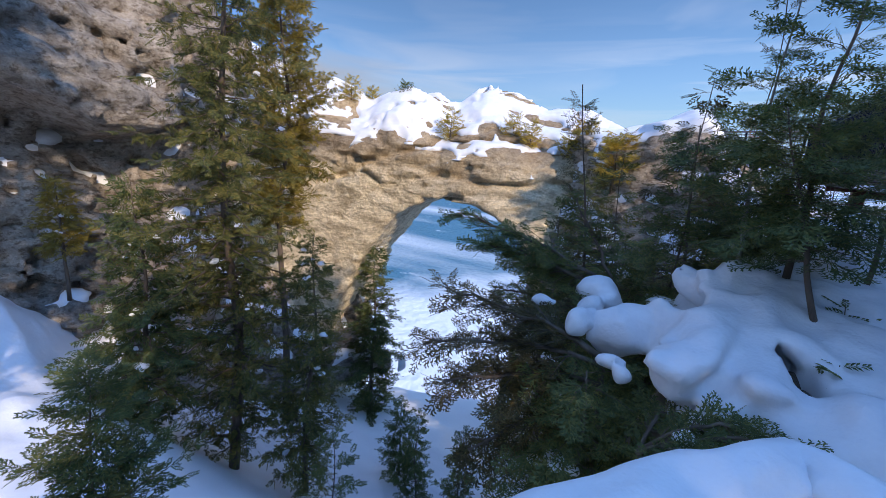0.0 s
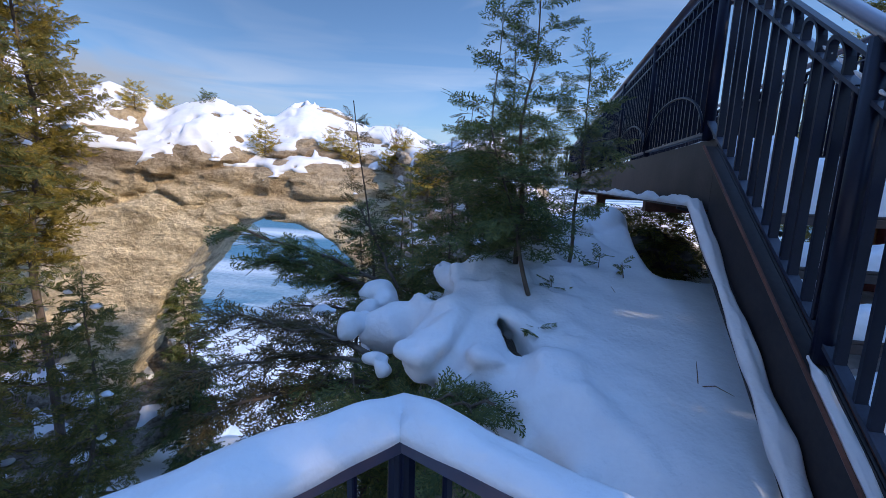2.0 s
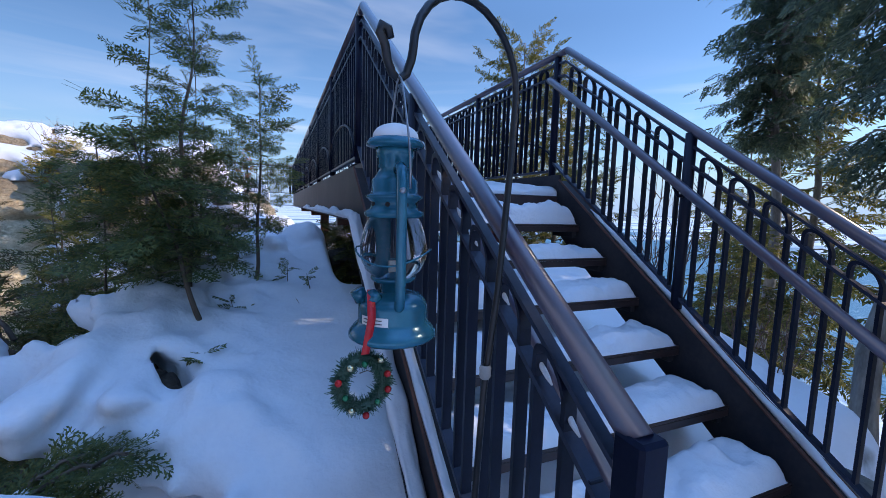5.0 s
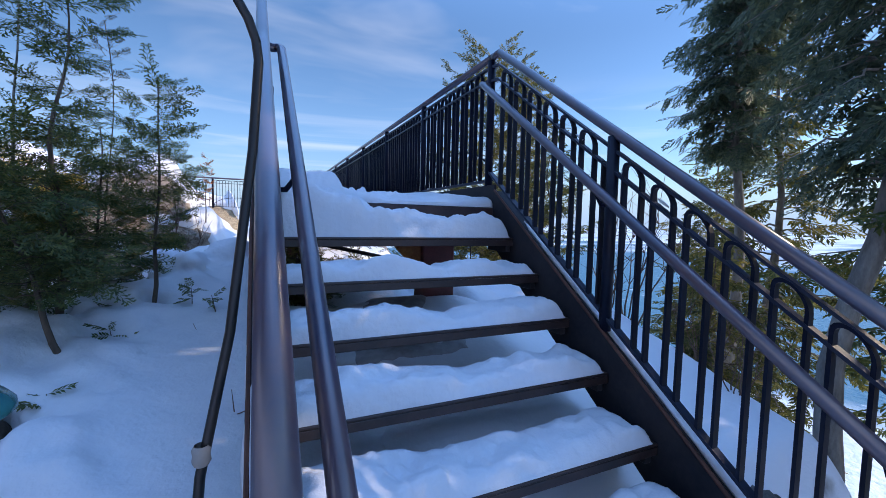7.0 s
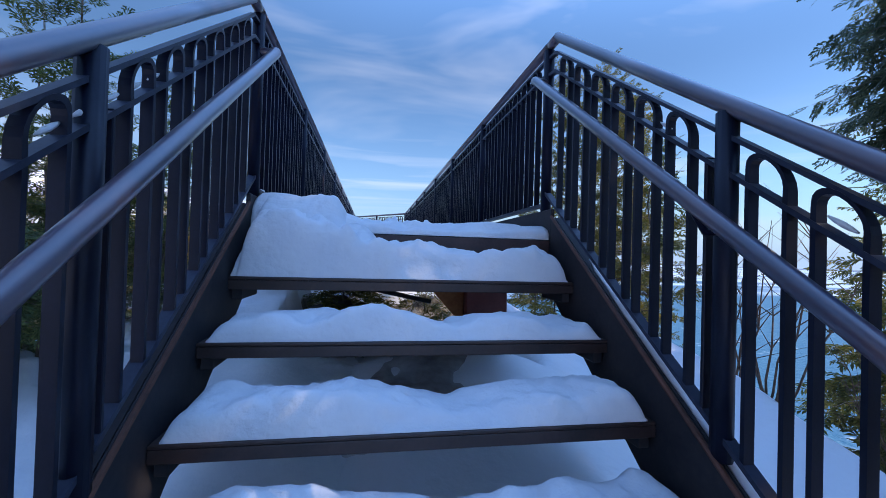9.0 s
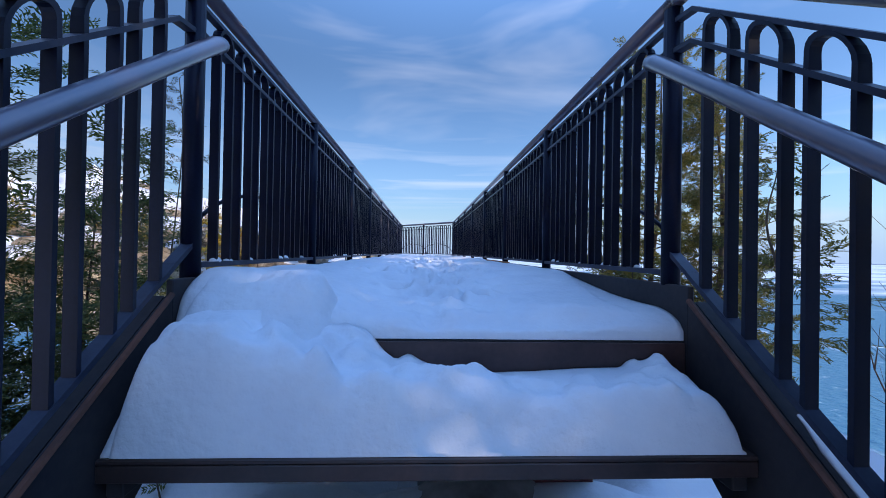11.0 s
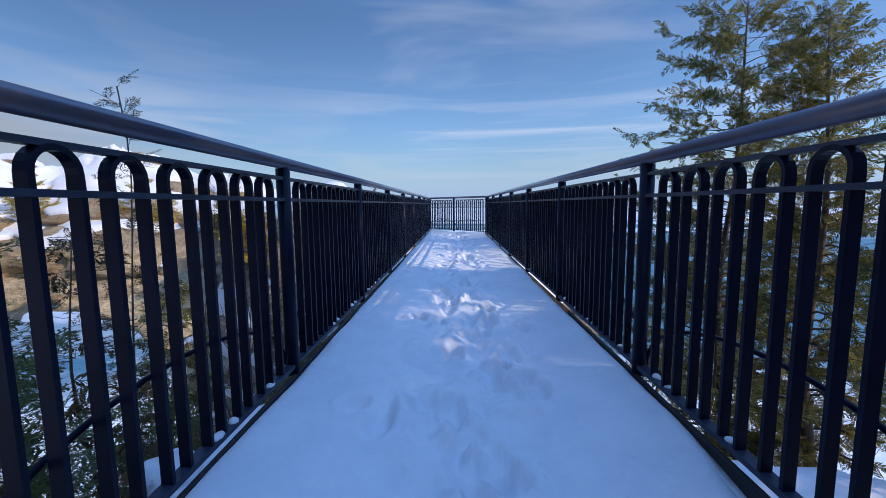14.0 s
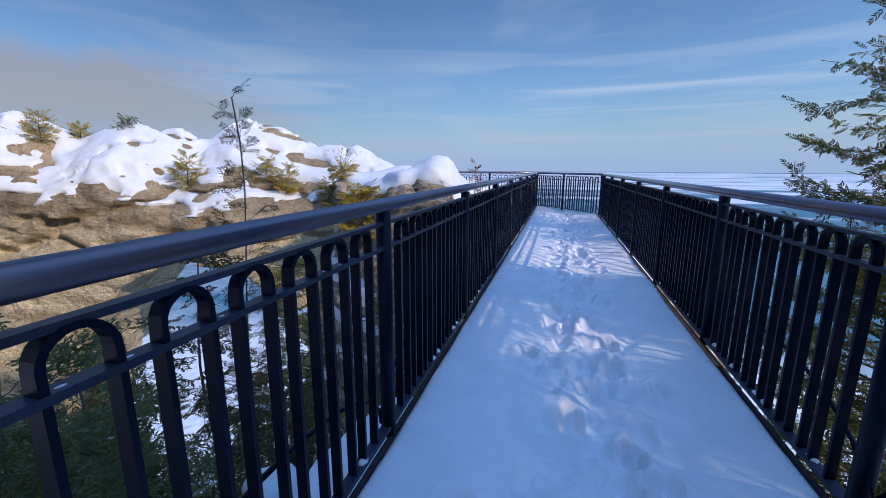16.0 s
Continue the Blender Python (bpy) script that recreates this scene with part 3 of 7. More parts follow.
def rough_rock(x, y, z, amp=1.0):
    """Layered, blocky relief of broken limestone, in metres."""
    warp = fbm(x * 0.35, y * 0.35, z * 0.35, 3, 11) * 2
    tilt = z + 0.18 * x + 0.8 * warp
    t1 = tilt * 2.1
    f1 = np.floor(t1)
    beds = grain(x * 0.7, y * 0.7, f1 * 5.37, 13) + 0.7 * (t1 - f1) ** 2 * grain(x * 1.1, y * 1.1, f1 * 2.9, 15)
    thin = 1 - 2 * np.abs(fbm(x * 0.9, y * 0.9, tilt * 4.5, 2, 3) - 0.5)
    lumps = fbm(x * 0.45, y * 0.45, z * 0.6, 3, 21) - 0.5
    blocks = np.abs(fbm(x * 1.5, y * 1.5, z * 2.2, 2, 31) - 0.5)
    chips = fbm(x * 4.6, y * 4.6, z * 7.0, 2, 37) - 0.5
    return amp * (1.1 * lumps + 0.40 * (beds - 0.7) + 0.55 * (thin - 0.7) - 0.80 * (blocks - 0.12) + 0.36 * chips)


def snow_over(val, depth, keep):
    """The field of a snow layer that lies on the upward side of val, with bare places where keep is high."""
    v = val.copy()
    for ax in (0, 1, 0, 1):
        v = (v + np.roll(v, 1, ax) + np.roll(v, -1, ax)) / 3
    v = (v + np.roll(v, 1, 2)) / 2
    return np.roll(v, depth, 2) + keep


def edge_off(v):
    """Closes a field at the faces of its grid."""
    for ax in range(3):
        cut = [slice(None)] * 3
        for k in (0, -1):
            cut[ax] = k
            v[tuple(cut)] = np.maximum(v[tuple(cut)], 0.05)
    return v


# ---- the setting: lake, ground, rock ----
R0 = 4990.0
ring = [(R0 * math.cos(2 * math.pi * i / 96), R0 * math.sin(2 * math.pi * i / 96), -40.0) for i in range(96)]
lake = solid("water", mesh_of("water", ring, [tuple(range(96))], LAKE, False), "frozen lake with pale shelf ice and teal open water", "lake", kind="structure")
# far shore strip: the haze of distance is put into its blue colour
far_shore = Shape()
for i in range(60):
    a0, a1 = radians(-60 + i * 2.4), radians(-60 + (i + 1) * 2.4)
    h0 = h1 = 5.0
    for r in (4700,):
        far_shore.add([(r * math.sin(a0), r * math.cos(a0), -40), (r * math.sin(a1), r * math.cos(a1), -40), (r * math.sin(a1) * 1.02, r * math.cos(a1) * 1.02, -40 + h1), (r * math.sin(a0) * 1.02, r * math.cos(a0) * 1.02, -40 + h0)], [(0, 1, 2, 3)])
solid("backdrop", far_shore.mesh("backdrop", surface("haze_tinted_shore", (0.10, 0.15, 0.22), (0.16, 0.22, 0.30), 0.9, 0.01, 0)), "thin far shore on the horizon, tinted haze blue", "far shore", kind="structure")


def knoll_top(x, y):
    """Height of the knoll beside the stairs, and how far a place lies outside its western rim."""
    knoll = -0.86 + 0.25 * (y + 0.3) + 0.10 * smooth_step(-0.9, -2.2, x) * smooth_step(1.2, 0.0, y)
    knoll = np.minimum(knoll, -0.32)
    knoll = knoll - 0.75 * smooth_step(-0.95, -1.55, y) - 0.40 * smooth_step(0.6, 1.6, x)
    lumps = (fbm(x * 1.5, y * 1.5, 0 * x, 3, 41) - 0.5)
    near = np.exp(-((x + 1.6) ** 2 + (y - 0.2) ** 2) / 4.5)
    knoll = knoll + lumps * 0.16 * near * smooth_step(-0.9, -1.5, x)
    knoll = knoll + 0.05 * (fbm(x * 0.9 + 4, y * 0.9, 0 * x, 2, 43) - 0.5)
    knoll = knoll - 0.55 * smooth_step(0.45, 1.0, y) * smooth_step(-0.82, -0.62, x) * smooth_step(1.1, 0.8, x)
    edge = fbm(x * 0.6, y * 0.6, 0 * x, 3, 51) * 1.1 - 0.55
    rim_x = np.interp(y, (-3.0, -1.35, -1.0, -0.8, -0.5, -0.25, 0.0, 0.3, 0.6, 1.0, 1.7, 2.6), (-1.4, -1.35, -1.5, -1.7, -2.0, -2.15, -2.0, -1.72, -1.68, -1.6, -1.35, -1.2))
    return knoll, edge, rim_x - x


def ground_height(x, y):
    """Height of the snowy ground: a knoll beside the stairs, a gully, a slope down to the lake."""
    knoll, edge, out_l = knoll_top(x, y)
    knoll = knoll - (0.06 * smooth_step(0.05, -0.40, x) + 0.22 * smooth_step(-1.15, -1.45, x) * smooth_step(1.2, 0.8, y)) * smooth_step(2.6, 2.2, y)
    out_l = out_l + 0.10 + 0.25 * edge
    out_b = y - 2.3 + edge
    out_r = x - 2.6 + edge * 0.5
    e = smooth_max(smooth_max(out_l, out_b, 0.5), out_r, 0.5)
    e = np.maximum(e, 0)
    drop = np.where(out_r > np.maximum(out_l, out_b), 0.95 * e, 1.9 * e + 0.6 * (1 - np.exp(-e * 2.5)))
    hill = knoll - drop
    floor = -4.2 - np.where(y > -1.2, 1.15, 0.25) * (y + 1.2)
    floor = smooth_max(floor, -8.6 - 0.28 * (y - 4), 1.0)
    floor = floor - 0.85 * np.maximum(0, (-0.62 * x + 0.78 * y) - 16.0)
    floor = floor + 0.10 * np.maximum(0, -12.5 - x) * smooth_step(7.0, 3.0, y)
    floor = np.minimum(floor, 1.0 + 0.12 * np.maximum(0, -y - 5))
    left = smooth_step(1.0, -1.5, x - 0.12 * y)
    slope_r = np.maximum(-0.9 * np.maximum(x - 1, 0) - 0.8 * np.maximum(y - 2, 0), -60) - 3.0
    low = floor * left + slope_r * (1 - left)
    z = smooth_max(hill, low, 0.5)
    z = z + (fbm(x * 0.5, y * 0.5, 0 * x, 4, 61) - 0.5) * 0.9 * smooth_step(0.3, 3.0, e)
    z = z + (fbm(x * 2.2, y * 2.2, 0 * x, 3, 71) - 0.5) * 0.35 * smooth_step(0.1, 1.0, e)
    return np.maximum(z, -46.0)


def graded(lo, hi, centre, fine, growth):
    """Coordinates that lie close together round centre and wider apart further off."""
    c, right, left, step = centre, [], [], fine
    x = c
    while x < hi:
        right.append(x)
        step = fine * (1 + growth * max(0, abs(x - c) - 3.2))
        x += step
    x = c - fine
    while x > lo:
        left.append(x)
        step = fine * (1 + growth * max(0, abs(x - c) - 3.2))
        x -= step
    return np.array(left[::-1] + right)


gx, gy = graded(-90, 90, -0.8, 0.058, 0.8), graded(-45, 95, 0.0, 0.058, 0.8)
GX, GY = np.meshgrid(gx, gy, indexing="ij")
GZ = ground_height(GX, GY)
gi = np.arange(GX.size).reshape(GX.shape)
gq = np.stack([gi[:-1, :-1], gi[1:, :-1], gi[1:, 1:], gi[:-1, 1:]], -1).reshape(-1, 4)
ground = solid("ground", mesh_of("ground", np.stack([GX, GY, GZ], -1).reshape(-1, 3), gq, GROUND), "deep snow over a steep rocky hillside", "ground", kind="structure")


def ground_at(x, y):
    return float(ground_height(np.array([float(x)]), np.array([float(y)]))[0])


# the snow bank that overhangs the western rim of the knoll
RIM = [(0.3, -2.4), (-1.45, -2.3), (-1.52, -1.40), (-1.60, -1.02), (-1.66, -0.86), (-1.74, -0.68), (-1.92, -0.66), (-2.06, -0.54), (-2.16, -0.38), (-2.26, -0.28), (-2.32, -0.12), (-2.10, 0.00), (-1.96, 0.16), (-1.86, 0.42), (-1.88, 0.72), (-1.70, 0.98), (-1.60, 1.35), (-1.36, 1.75), (-1.0, 2.05), (0.3, 2.1)]


def inside_rim(x, y):
    """Distance to the outline RIM, negative inside it."""
    best, sign = np.full(x.shape, 1e9), np.ones(x.shape)
    for (ax, ay), (bx_, by_) in zip(RIM, RIM[1:] + RIM[:1]):
        ex, ey = bx_ - ax, by_ - ay
        t = np.clip(((x - ax) * ex + (y - ay) * ey) / (ex * ex + ey * ey), 0, 1)
        best = np.minimum(best, np.hypot(x - ax - ex * t, y - ay - ey * t))
        cross = ((ay > y) != (by_ > y)) & (x < (bx_ - ax) * (y - ay) / (by_ - ay + 1e-12) + ax)
        sign = np.where(cross, -sign, sign)
    return best * sign


def ellipsoid(x, y, z, c, r, turn=0.0):
    dx, dy = x - c[0], y - c[1]
    u, v = dx * math.cos(turn) + dy * math.sin(turn), dy * math.cos(turn) - dx * math.sin(turn)
    return (np.sqrt((u / r[0]) ** 2 + (v / r[1]) ** 2 + ((z - c[2]) / r[2]) ** 2) - 1) * min(r)


def bank_field(x, y, z):
    top, edge, out = knoll_top(x[:, :, :1], y[:, :, :1])
    rim = inside_rim(x[:, :, :1], y[:, :, :1])
    wob = (fbm(x * 2.6, y * 2.6, z * 1.5, 2, 45) - 0.5)
    fine = (fbm(x * 7, y * 7, z * 6, 2, 46) - 0.5)
    near_rim = smooth_step(-0.95, -0.10, rim)
    top = top - 0.12 * smooth_step(-0.45, 0.05, x[:, :, :1]) - 0.35 * smooth_step(1.6, 2.1, y[:, :, :1])
    dents = 0.11 * (fbm(x[:, :, :1] * 3.0, y[:, :, :1] * 3.0, 0 * x[:, :, :1], 3, 47) - 0.5) * smooth_step(-1.0, -1.5, x[:, :, :1])
    top = top + dents
    slab = smooth_max(smooth_max((z - top) * 0.95, rim + 0.05 - 0.22 * wob, 0.20), (top - 0.30 + 0.10 * wob) - z, 0.14)
    # pillows heaped along the rim
    for c, r, turn in (((-2.31, -0.16, -0.95), (0.17, 0.14, 0.11), 0.5), ((-2.14, -0.02, -0.95), (0.24, 0.17, 0.12), 0.3), ((-2.24, 0.42, -0.94), (0.18, 0.12, 0.10), -0.4), ((-2.02, 0.30, -0.92), (0.20, 0.15, 0.11), -0.4), ((-1.98, -0.50, -1.00), (0.14, 0.11, 0.10), 0.7), ((-1.80, -0.58, -1.02), (0.12, 0.08, 0.08), 0.3), ((-1.80, 0.40, -0.72), (0.15, 0.18, 0.11), 0.0), ((-1.72, 0.66, -0.68), (0.20, 0.14, 0.12), 0.4), ((-1.52, 0.86, -0.62), (0.17, 0.20, 0.10), 0.0), ((-1.24, 1.25, -0.50), (0.16, 0.20, 0.13), 0.3), ((-1.00, 1.52, -0.46), (0.17, 0.22, 0.15), 0.0), ((-1.38, 0.62, -0.62), (0.14, 0.16, 0.08), 0.2)):
        slab = smooth_min(slab, ellipsoid(x, y, z, c, r, turn) - 0.05 * wob, 0.035)
    rng_m = np.random.default_rng(31)
    made = 0
    while made < 46:
        mx_, my_ = rng_m.uniform(-2.3, -0.95), rng_m.uniform(-0.75, 1.7)
        inside = float(inside_rim(np.array([mx_]), np.array([my_]))[0])
        if inside > -0.04 or inside < -0.62 or math.hypot(mx_ + 1.71, my_ + 0.27) < 0.24 or (my_ < 0.1 and mx_ > -1.35):
            continue
        r_ = rng_m.uniform(0.055, 0.15)
        mz = float(knoll_top(np.array([mx_]), np.array([my_]))[0][0]) - 0.45 * r_
        slab = smooth_min(slab, ellipsoid(x, y, z, (mx_, my_, mz), (r_ * rng_m.uniform(0.9, 1.5), r_, r_ * 0.72), rng_m.uniform(0, 3.1)), 0.022)
        made += 1
    d = slab - 0.22 * wob * near_rim - 0.13 * fine * near_rim - 0.022 * fine
    # hollows where the snow has sunk round roots
    for c, r, turn in (((-1.71, -0.27, -0.90), (0.040, 0.15, 0.15), 0.69), ((-1.62, -0.40, -1.0), (0.05, 0.06, 0.07), 0.3),  ((-1.35, 0.60, -0.62), (0.05, 0.04, 0.08), 0.0), ((-2.10, -0.08, -1.02), (0.06, 0.05, 0.09), 0.0)):
        d = smooth_max(d, -ellipsoid(x, y, z, c, r, turn) - 0.16 * fine - 0.06 * wob, 0.012)
    return d


BH = 0.026
bx, by, bz = np.arange(-2.65, 0.10, BH), np.arange(-2.2, 2.3, BH), np.arange(-1.75, -0.16, BH)
BX, BY, BZ = np.meshgrid(bx, by, bz, indexing="ij")
bv, bq = surface_net(edge_off(bank_field(BX, BY, BZ)), (bx[0], by[0], bz[0]), BH)
solid("snow_bank", mesh_of("snow_bank", bv, bq, SNOW), "deep pillowy snow bank overhanging the rim of a rocky knoll", "snow bank")
root = Shape()
for c, r in (((-1.80, -0.16, -0.95), (0.045, 0.06, 0.085)), ((-1.75, -0.22, -0.955), (0.05, 0.07, 0.085)), ((-1.70, -0.28, -0.965), (0.05, 0.08, 0.085)), ((-1.65, -0.34, -0.975), (0.05, 0.08, 0.085)), ((-1.61, -0.40, -0.995), (0.05, 0.06, 0.075))):
    root.ball(c, 1.0, 18, 12, r)
rv = np.array(root.v)
rv = rv + 0.05 * np.stack([fbm(rv[:, 0] * 14, rv[:, 1] * 14, rv[:, 2] * 14, 3, 200 + k) - 0.5 for k in range(3)], 1)
solid("root_clump", mesh_of("root_clump", rv, root.f, EARTH), "dark bare roots and soil in a hollow of the snow", "roots")


def snow_pillow(lobes, seed, label):
    """Soft lobes of snow grown together where they were caught on a bough."""
    low = np.min([np.array(c) - np.array(r) for c, r in lobes], 0) - 0.06
    high = np.max([np.array(c) + np.array(r) for c, r in lobes], 0) + 0.06
    h = 0.014
    X, Y, Z = np.meshgrid(*[np.arange(a, b, h) for a, b in zip(low, high)], indexing="ij")
    d = None
    for c, r in lobes:
        e = ellipsoid(X, Y, Z, c, r)
        d = e if d is None else smooth_min(d, e, 0.035)
    d = d - 0.085 * (fbm(X * 7, Y * 7, Z * 7, 3, seed) - 0.5)
    floor_z = lobes[0][0][2] - 0.6 * lobes[0][1][2]
    d = smooth_max(d, (floor_z - 0.05 - Z) + 0.05 * (fbm(X * 14, Y * 14, 0 * Z, 2, seed + 1) - 0.5), 0.03)
    v, q = surface_net(edge_off(d), tuple(low), h)
    return solid("snow_pillow", mesh_of("snow_pillow", v, q, SNOW), label, "snow", "snow pillows")


snow_pillow([((-2.60, 0.23, -0.885), (0.15, 0.12, 0.085)), ((-2.50, 0.12, -0.90), (0.10, 0.10, 0.08)), ((-2.55, -0.02, -0.93), (0.08, 0.09, 0.09))], 3, "large lobed pillow of snow caught on a cedar bough")
snow_pillow([((-2.54, -0.30, -0.925), (0.075, 0.085, 0.085)), ((-2.50, -0.22, -0.94), (0.06, 0.07, 0.06))], 5, "rounded pillow of snow caught on a cedar bough")
snow_pillow([((-2.30, -0.48, -1.02), (0.085, 0.06, 0.045)), ((-2.25, -0.53, -1.045), (0.05, 0.045, 0.045))], 11, "rounded pillow of snow caught on a cedar bough")
snow_pillow([((-2.86, -0.06, -0.93), (0.07, 0.05, 0.022))], 9, "small cap of snow caught on a cedar bough")
snow_pillow([((-2.02, -0.80, -1.06), (0.07, 0.045, 0.02)), ((-1.96, -0.84, -1.06), (0.04, 0.04, 0.016))], 13, "small cap of snow caught on a cedar bough")


# the natural arch, in axes along (u) and across (w) its span
ARCH_O, ARCH_U = np.array([-10.0, 9.3]), np.array([0.930, 0.367])
ARCH_W = np.array([-ARCH_U[1], ARCH_U[0]])


def arch_roof(u, w):
    """Height of the arch's upper side under the snow: a ridge that swings away towards the headland."""
    crest_u = (-12.5, -9.0, -7.4, -6.6, -5.6, -4.8, -4.1, -3.4, -2.6, -1.85, -1.0, -0.3, 0.2, 0.8, 1.5, 2.15, 2.85, 3.5, 4.3, 5.05, 6.0, 9.5)
    crest_z = (5.6, 4.0, 3.0, 2.75, 2.02, 2.30, 2.0, 1.66, 1.97, 2.15, 1.95, 1.66, 2.12, 2.47, 2.27, 2.02, 1.64, 1.6, 1.57, 1.15, 0.6, 0.2)
    ridge = np.interp(u, (-12.0, -7.0, -5.0, -3.4, -1.8, -0.3, 0.8, 2.5, 4.5, 6.0), (0.6, 0.4, 0.4, 0.8, 1.1, 1.7, 2.3, 2.0, 1.7, 1.0))
    return np.interp(u, crest_u, crest_z) + 0.08 - 0.66 * np.maximum(0, ridge - w) - 0.8 * np.maximum(0, w - ridge - 0.3)


def arch_field(u, w, z):
    x, y = ARCH_O[0] + u * ARCH_U[0] + w * ARCH_W[0], ARCH_O[1] + u * ARCH_U[1] + w * ARCH_W[1]
    rel = rough_rock(x, y, z)
    roof = arch_roof(u, w)
    d_top = (z - roof) * 0.8
    front = -1.25 + 0.10 * z - 0.9 * smooth_step(-5, -11, u) - 0.5 * smooth_step(3.5, 7, u)
    d_front, d_back = front - w, w - 2.4 - 1.4 * smooth_step(-1.0, 1.0, z)
    body = smooth_max(smooth_max(d_top, d_front, 0.4), d_back, 0.5)
    left = np.interp(z, (-13, -8.0, -6.5, -5.4, -4.64, -3.53, -2.97, -2.44, -1.91, -1.46), (-4.3, -4.3, -4.0, -3.6, -3.25, -2.8, -2.3, -1.95, -1.45, -0.5))
    right = np.interp(z, (-13, -6.0, -4.1, -2.6, -1.95, -1.45), (4.6, 3.7, 3.2, 2.6, 2.0, 0.9))
    hole = np.maximum(np.maximum(left - u, u - right) * 0.85, (z + 1.36) * 0.9)
    d = smooth_max(body, -hole, 0.22)
    soft = 0.42 + 0.56 * smooth_step(-1.9, -0.5, z)
    soft = soft * (1 - 0.45 * smooth_step(-0.5, -0.1, z - roof))
    # long slanting cracks that part the beds
    bed = z - 0.30 * u * smooth_step(1.5, -3.5, u) + 0.5 * fbm(u * 0.5, w * 0.5, z * 0.5, 2, 33)
    crack = np.exp(-((bed - 0.62) / 0.10) ** 2) + 0.8 * np.exp(-((bed + 0.45) / 0.09) ** 2) * smooth_step(-4.0, -1.0, u)
    return d - rel * 0.60 * soft + 0.27 * crack * smooth_step(0.3, -0.3, d_top)


AH = 0.11
au, aw, az = np.arange(-12.5, 9.4, AH, dtype=np.float32), np.arange(-3.9, 4.5, AH, dtype=np.float32), np.arange(-11.0, 4.9, AH, dtype=np.float32)
AU, AW, AZ = np.meshgrid(au, aw, az, indexing="ij")
a_val = arch_field(AU, AW, AZ)


def to_arch(p):
    return np.stack([ARCH_O[0] + p[:, 0] * ARCH_U[0] + p[:, 1] * ARCH_W[0], ARCH_O[1] + p[:, 0] * ARCH_U[1] + p[:, 1] * ARCH_W[1], p[:, 2]], 1)


def arch_snow(u, w, z):
    """A smooth blanket on the ridge that frays out down the front, with bare stones in it."""
    roof = arch_roof(u, w)
    rim = np.interp(u, (-9.0, -6.6, -5.7, -5.2, -4.6, -4.0, -3.2, -2.4, -1.4, -0.6, -0.1, 0.25, 0.7, 1.1, 1.5, 1.9, 2.6, 4.5, 6.0), (-0.6, -0.5, -0.6, -0.9, -0.2, -0.3, -0.7, -0.9, -0.8, -0.2, -0.2, 0.4, -0.3, -0.7, 0.3, 1.1, 1.4, 0.9, 0.0))
    ragged = fbm(u * 2.0, w * 2.0, 0 * w, 4, 84) - 0.5
    edge = rim - w + 2.6 * ragged
    stones = (np.clip(fbm(u * 0.9, w * 1.3, 0 * w, 2, 85) - 0.60, 0, 1) * 6.0 + np.clip(fbm(u * 2.1 + 3, w * 2.6, 0 * w, 2, 86) - 0.62, 0, 1) * 6.0)
    depth = 0.27 + 0.22 * (fbm(u * 0.6, w * 0.6, 0 * w, 2, 87) - 0.5) - 1.15 * stones - 0.38 * smooth_step(-0.8, 0.8, edge)
    return np.maximum((z - roof - depth) * 0.85, roof - 0.25 - z)


rock_arch = thing("rock_arch", (-10, 9.3, -9), "tan weathered limestone natural arch capped with snow", "rock arch")
av, aq = surface_net(edge_off(a_val.copy()), (au[0], aw[0], az[0]), AH)
part("rock", mesh_of("arch_rock", to_arch(av), aq, ROCK), rock_arch)
top_z = az[az > -1.6]
TU, TW, TZ = np.meshgrid(au, aw, top_z, indexing="ij")
s_val = np.maximum(arch_snow(TU, TW, TZ), a_val[:, :, az > -1.6] - 0.30 + 0.26 * smooth_step(-0.6, -1.0, TW))
ledge = 0.035 + 1.3 * np.clip(fbm(TU * 1.6, TW * 1.6, TZ * 3.2, 3, 88) - 0.47, 0, 1) + 0.5 * smooth_step(0.3, -0.5, TZ)
s_val = np.minimum(s_val, snow_over(a_val, 1, 0)[:, :, az > -1.6] + ledge)
sv, sq = surface_net(edge_off(s_val), (au[0], aw[0], top_z[0]), AH)
part("snow_cap", mesh_of("arch_snow", to_arch(sv), sq, SNOW), rock_arch, "smooth white snow cap")


# the cliff across the gully
def cliff_field(x, y, z):
    lumps = fbm(x * 0.45, y * 0.45, z * 0.5, 3, 21) - 0.5
    blocks = np.abs(fbm(x * 1.0, y * 1.0, z * 1.2, 3, 31) - 0.5)
    chips = fbm(x * 3.1, y * 3.1, z * 3.6, 2, 37) - 0.5
    rel = 1.1 * lumps - 1.7 * (blocks - 0.12) + 0.75 * chips
    brink = np.interp(y, (-1.5, 0.3, 1.4, 2.8, 3.6), (1.4, 0.75, 0.10, 0.22, 0.9)) + 0.25 * lumps
    span = smooth_step(-3.0, -0.6, y) * smooth_step(4.2, 2.9, y)
    boulder = span * smooth_step(brink - 0.12, brink + 0.22, z) * (1 - 0.16 * np.maximum(z - brink, 0))
    under = span * smooth_step(brink + 0.1, brink - 0.25, z) * smooth_step(brink - 2.4, brink - 0.8, z)
    ledge = 0.55 * np.maximum(0, -1.8 - z)
    face = -17.6 + 1.9 * boulder - 0.9 * under + ledge + 0.35 * (y - 2) * smooth_step(2, 6, y) + 1.2 * smooth_step(-1, -6, y) - 0.25 * np.maximum(z - 3.5, 0)
    return smooth_max((x - face) * 0.8, z - 7.0 + 1.7 * np.maximum(0, y - 3.6), 0.4) - rel * 1.1


CH = 0.15
cx, cy, cz = np.arange(-22.0, -11.0, CH), np.arange(-6.0, 8.6, CH), np.arange(-8.5, 8.0, CH)
CX, CY, CZ = np.meshgrid(cx, cy, cz, indexing="ij")
c_val = cliff_field(CX, CY, CZ)
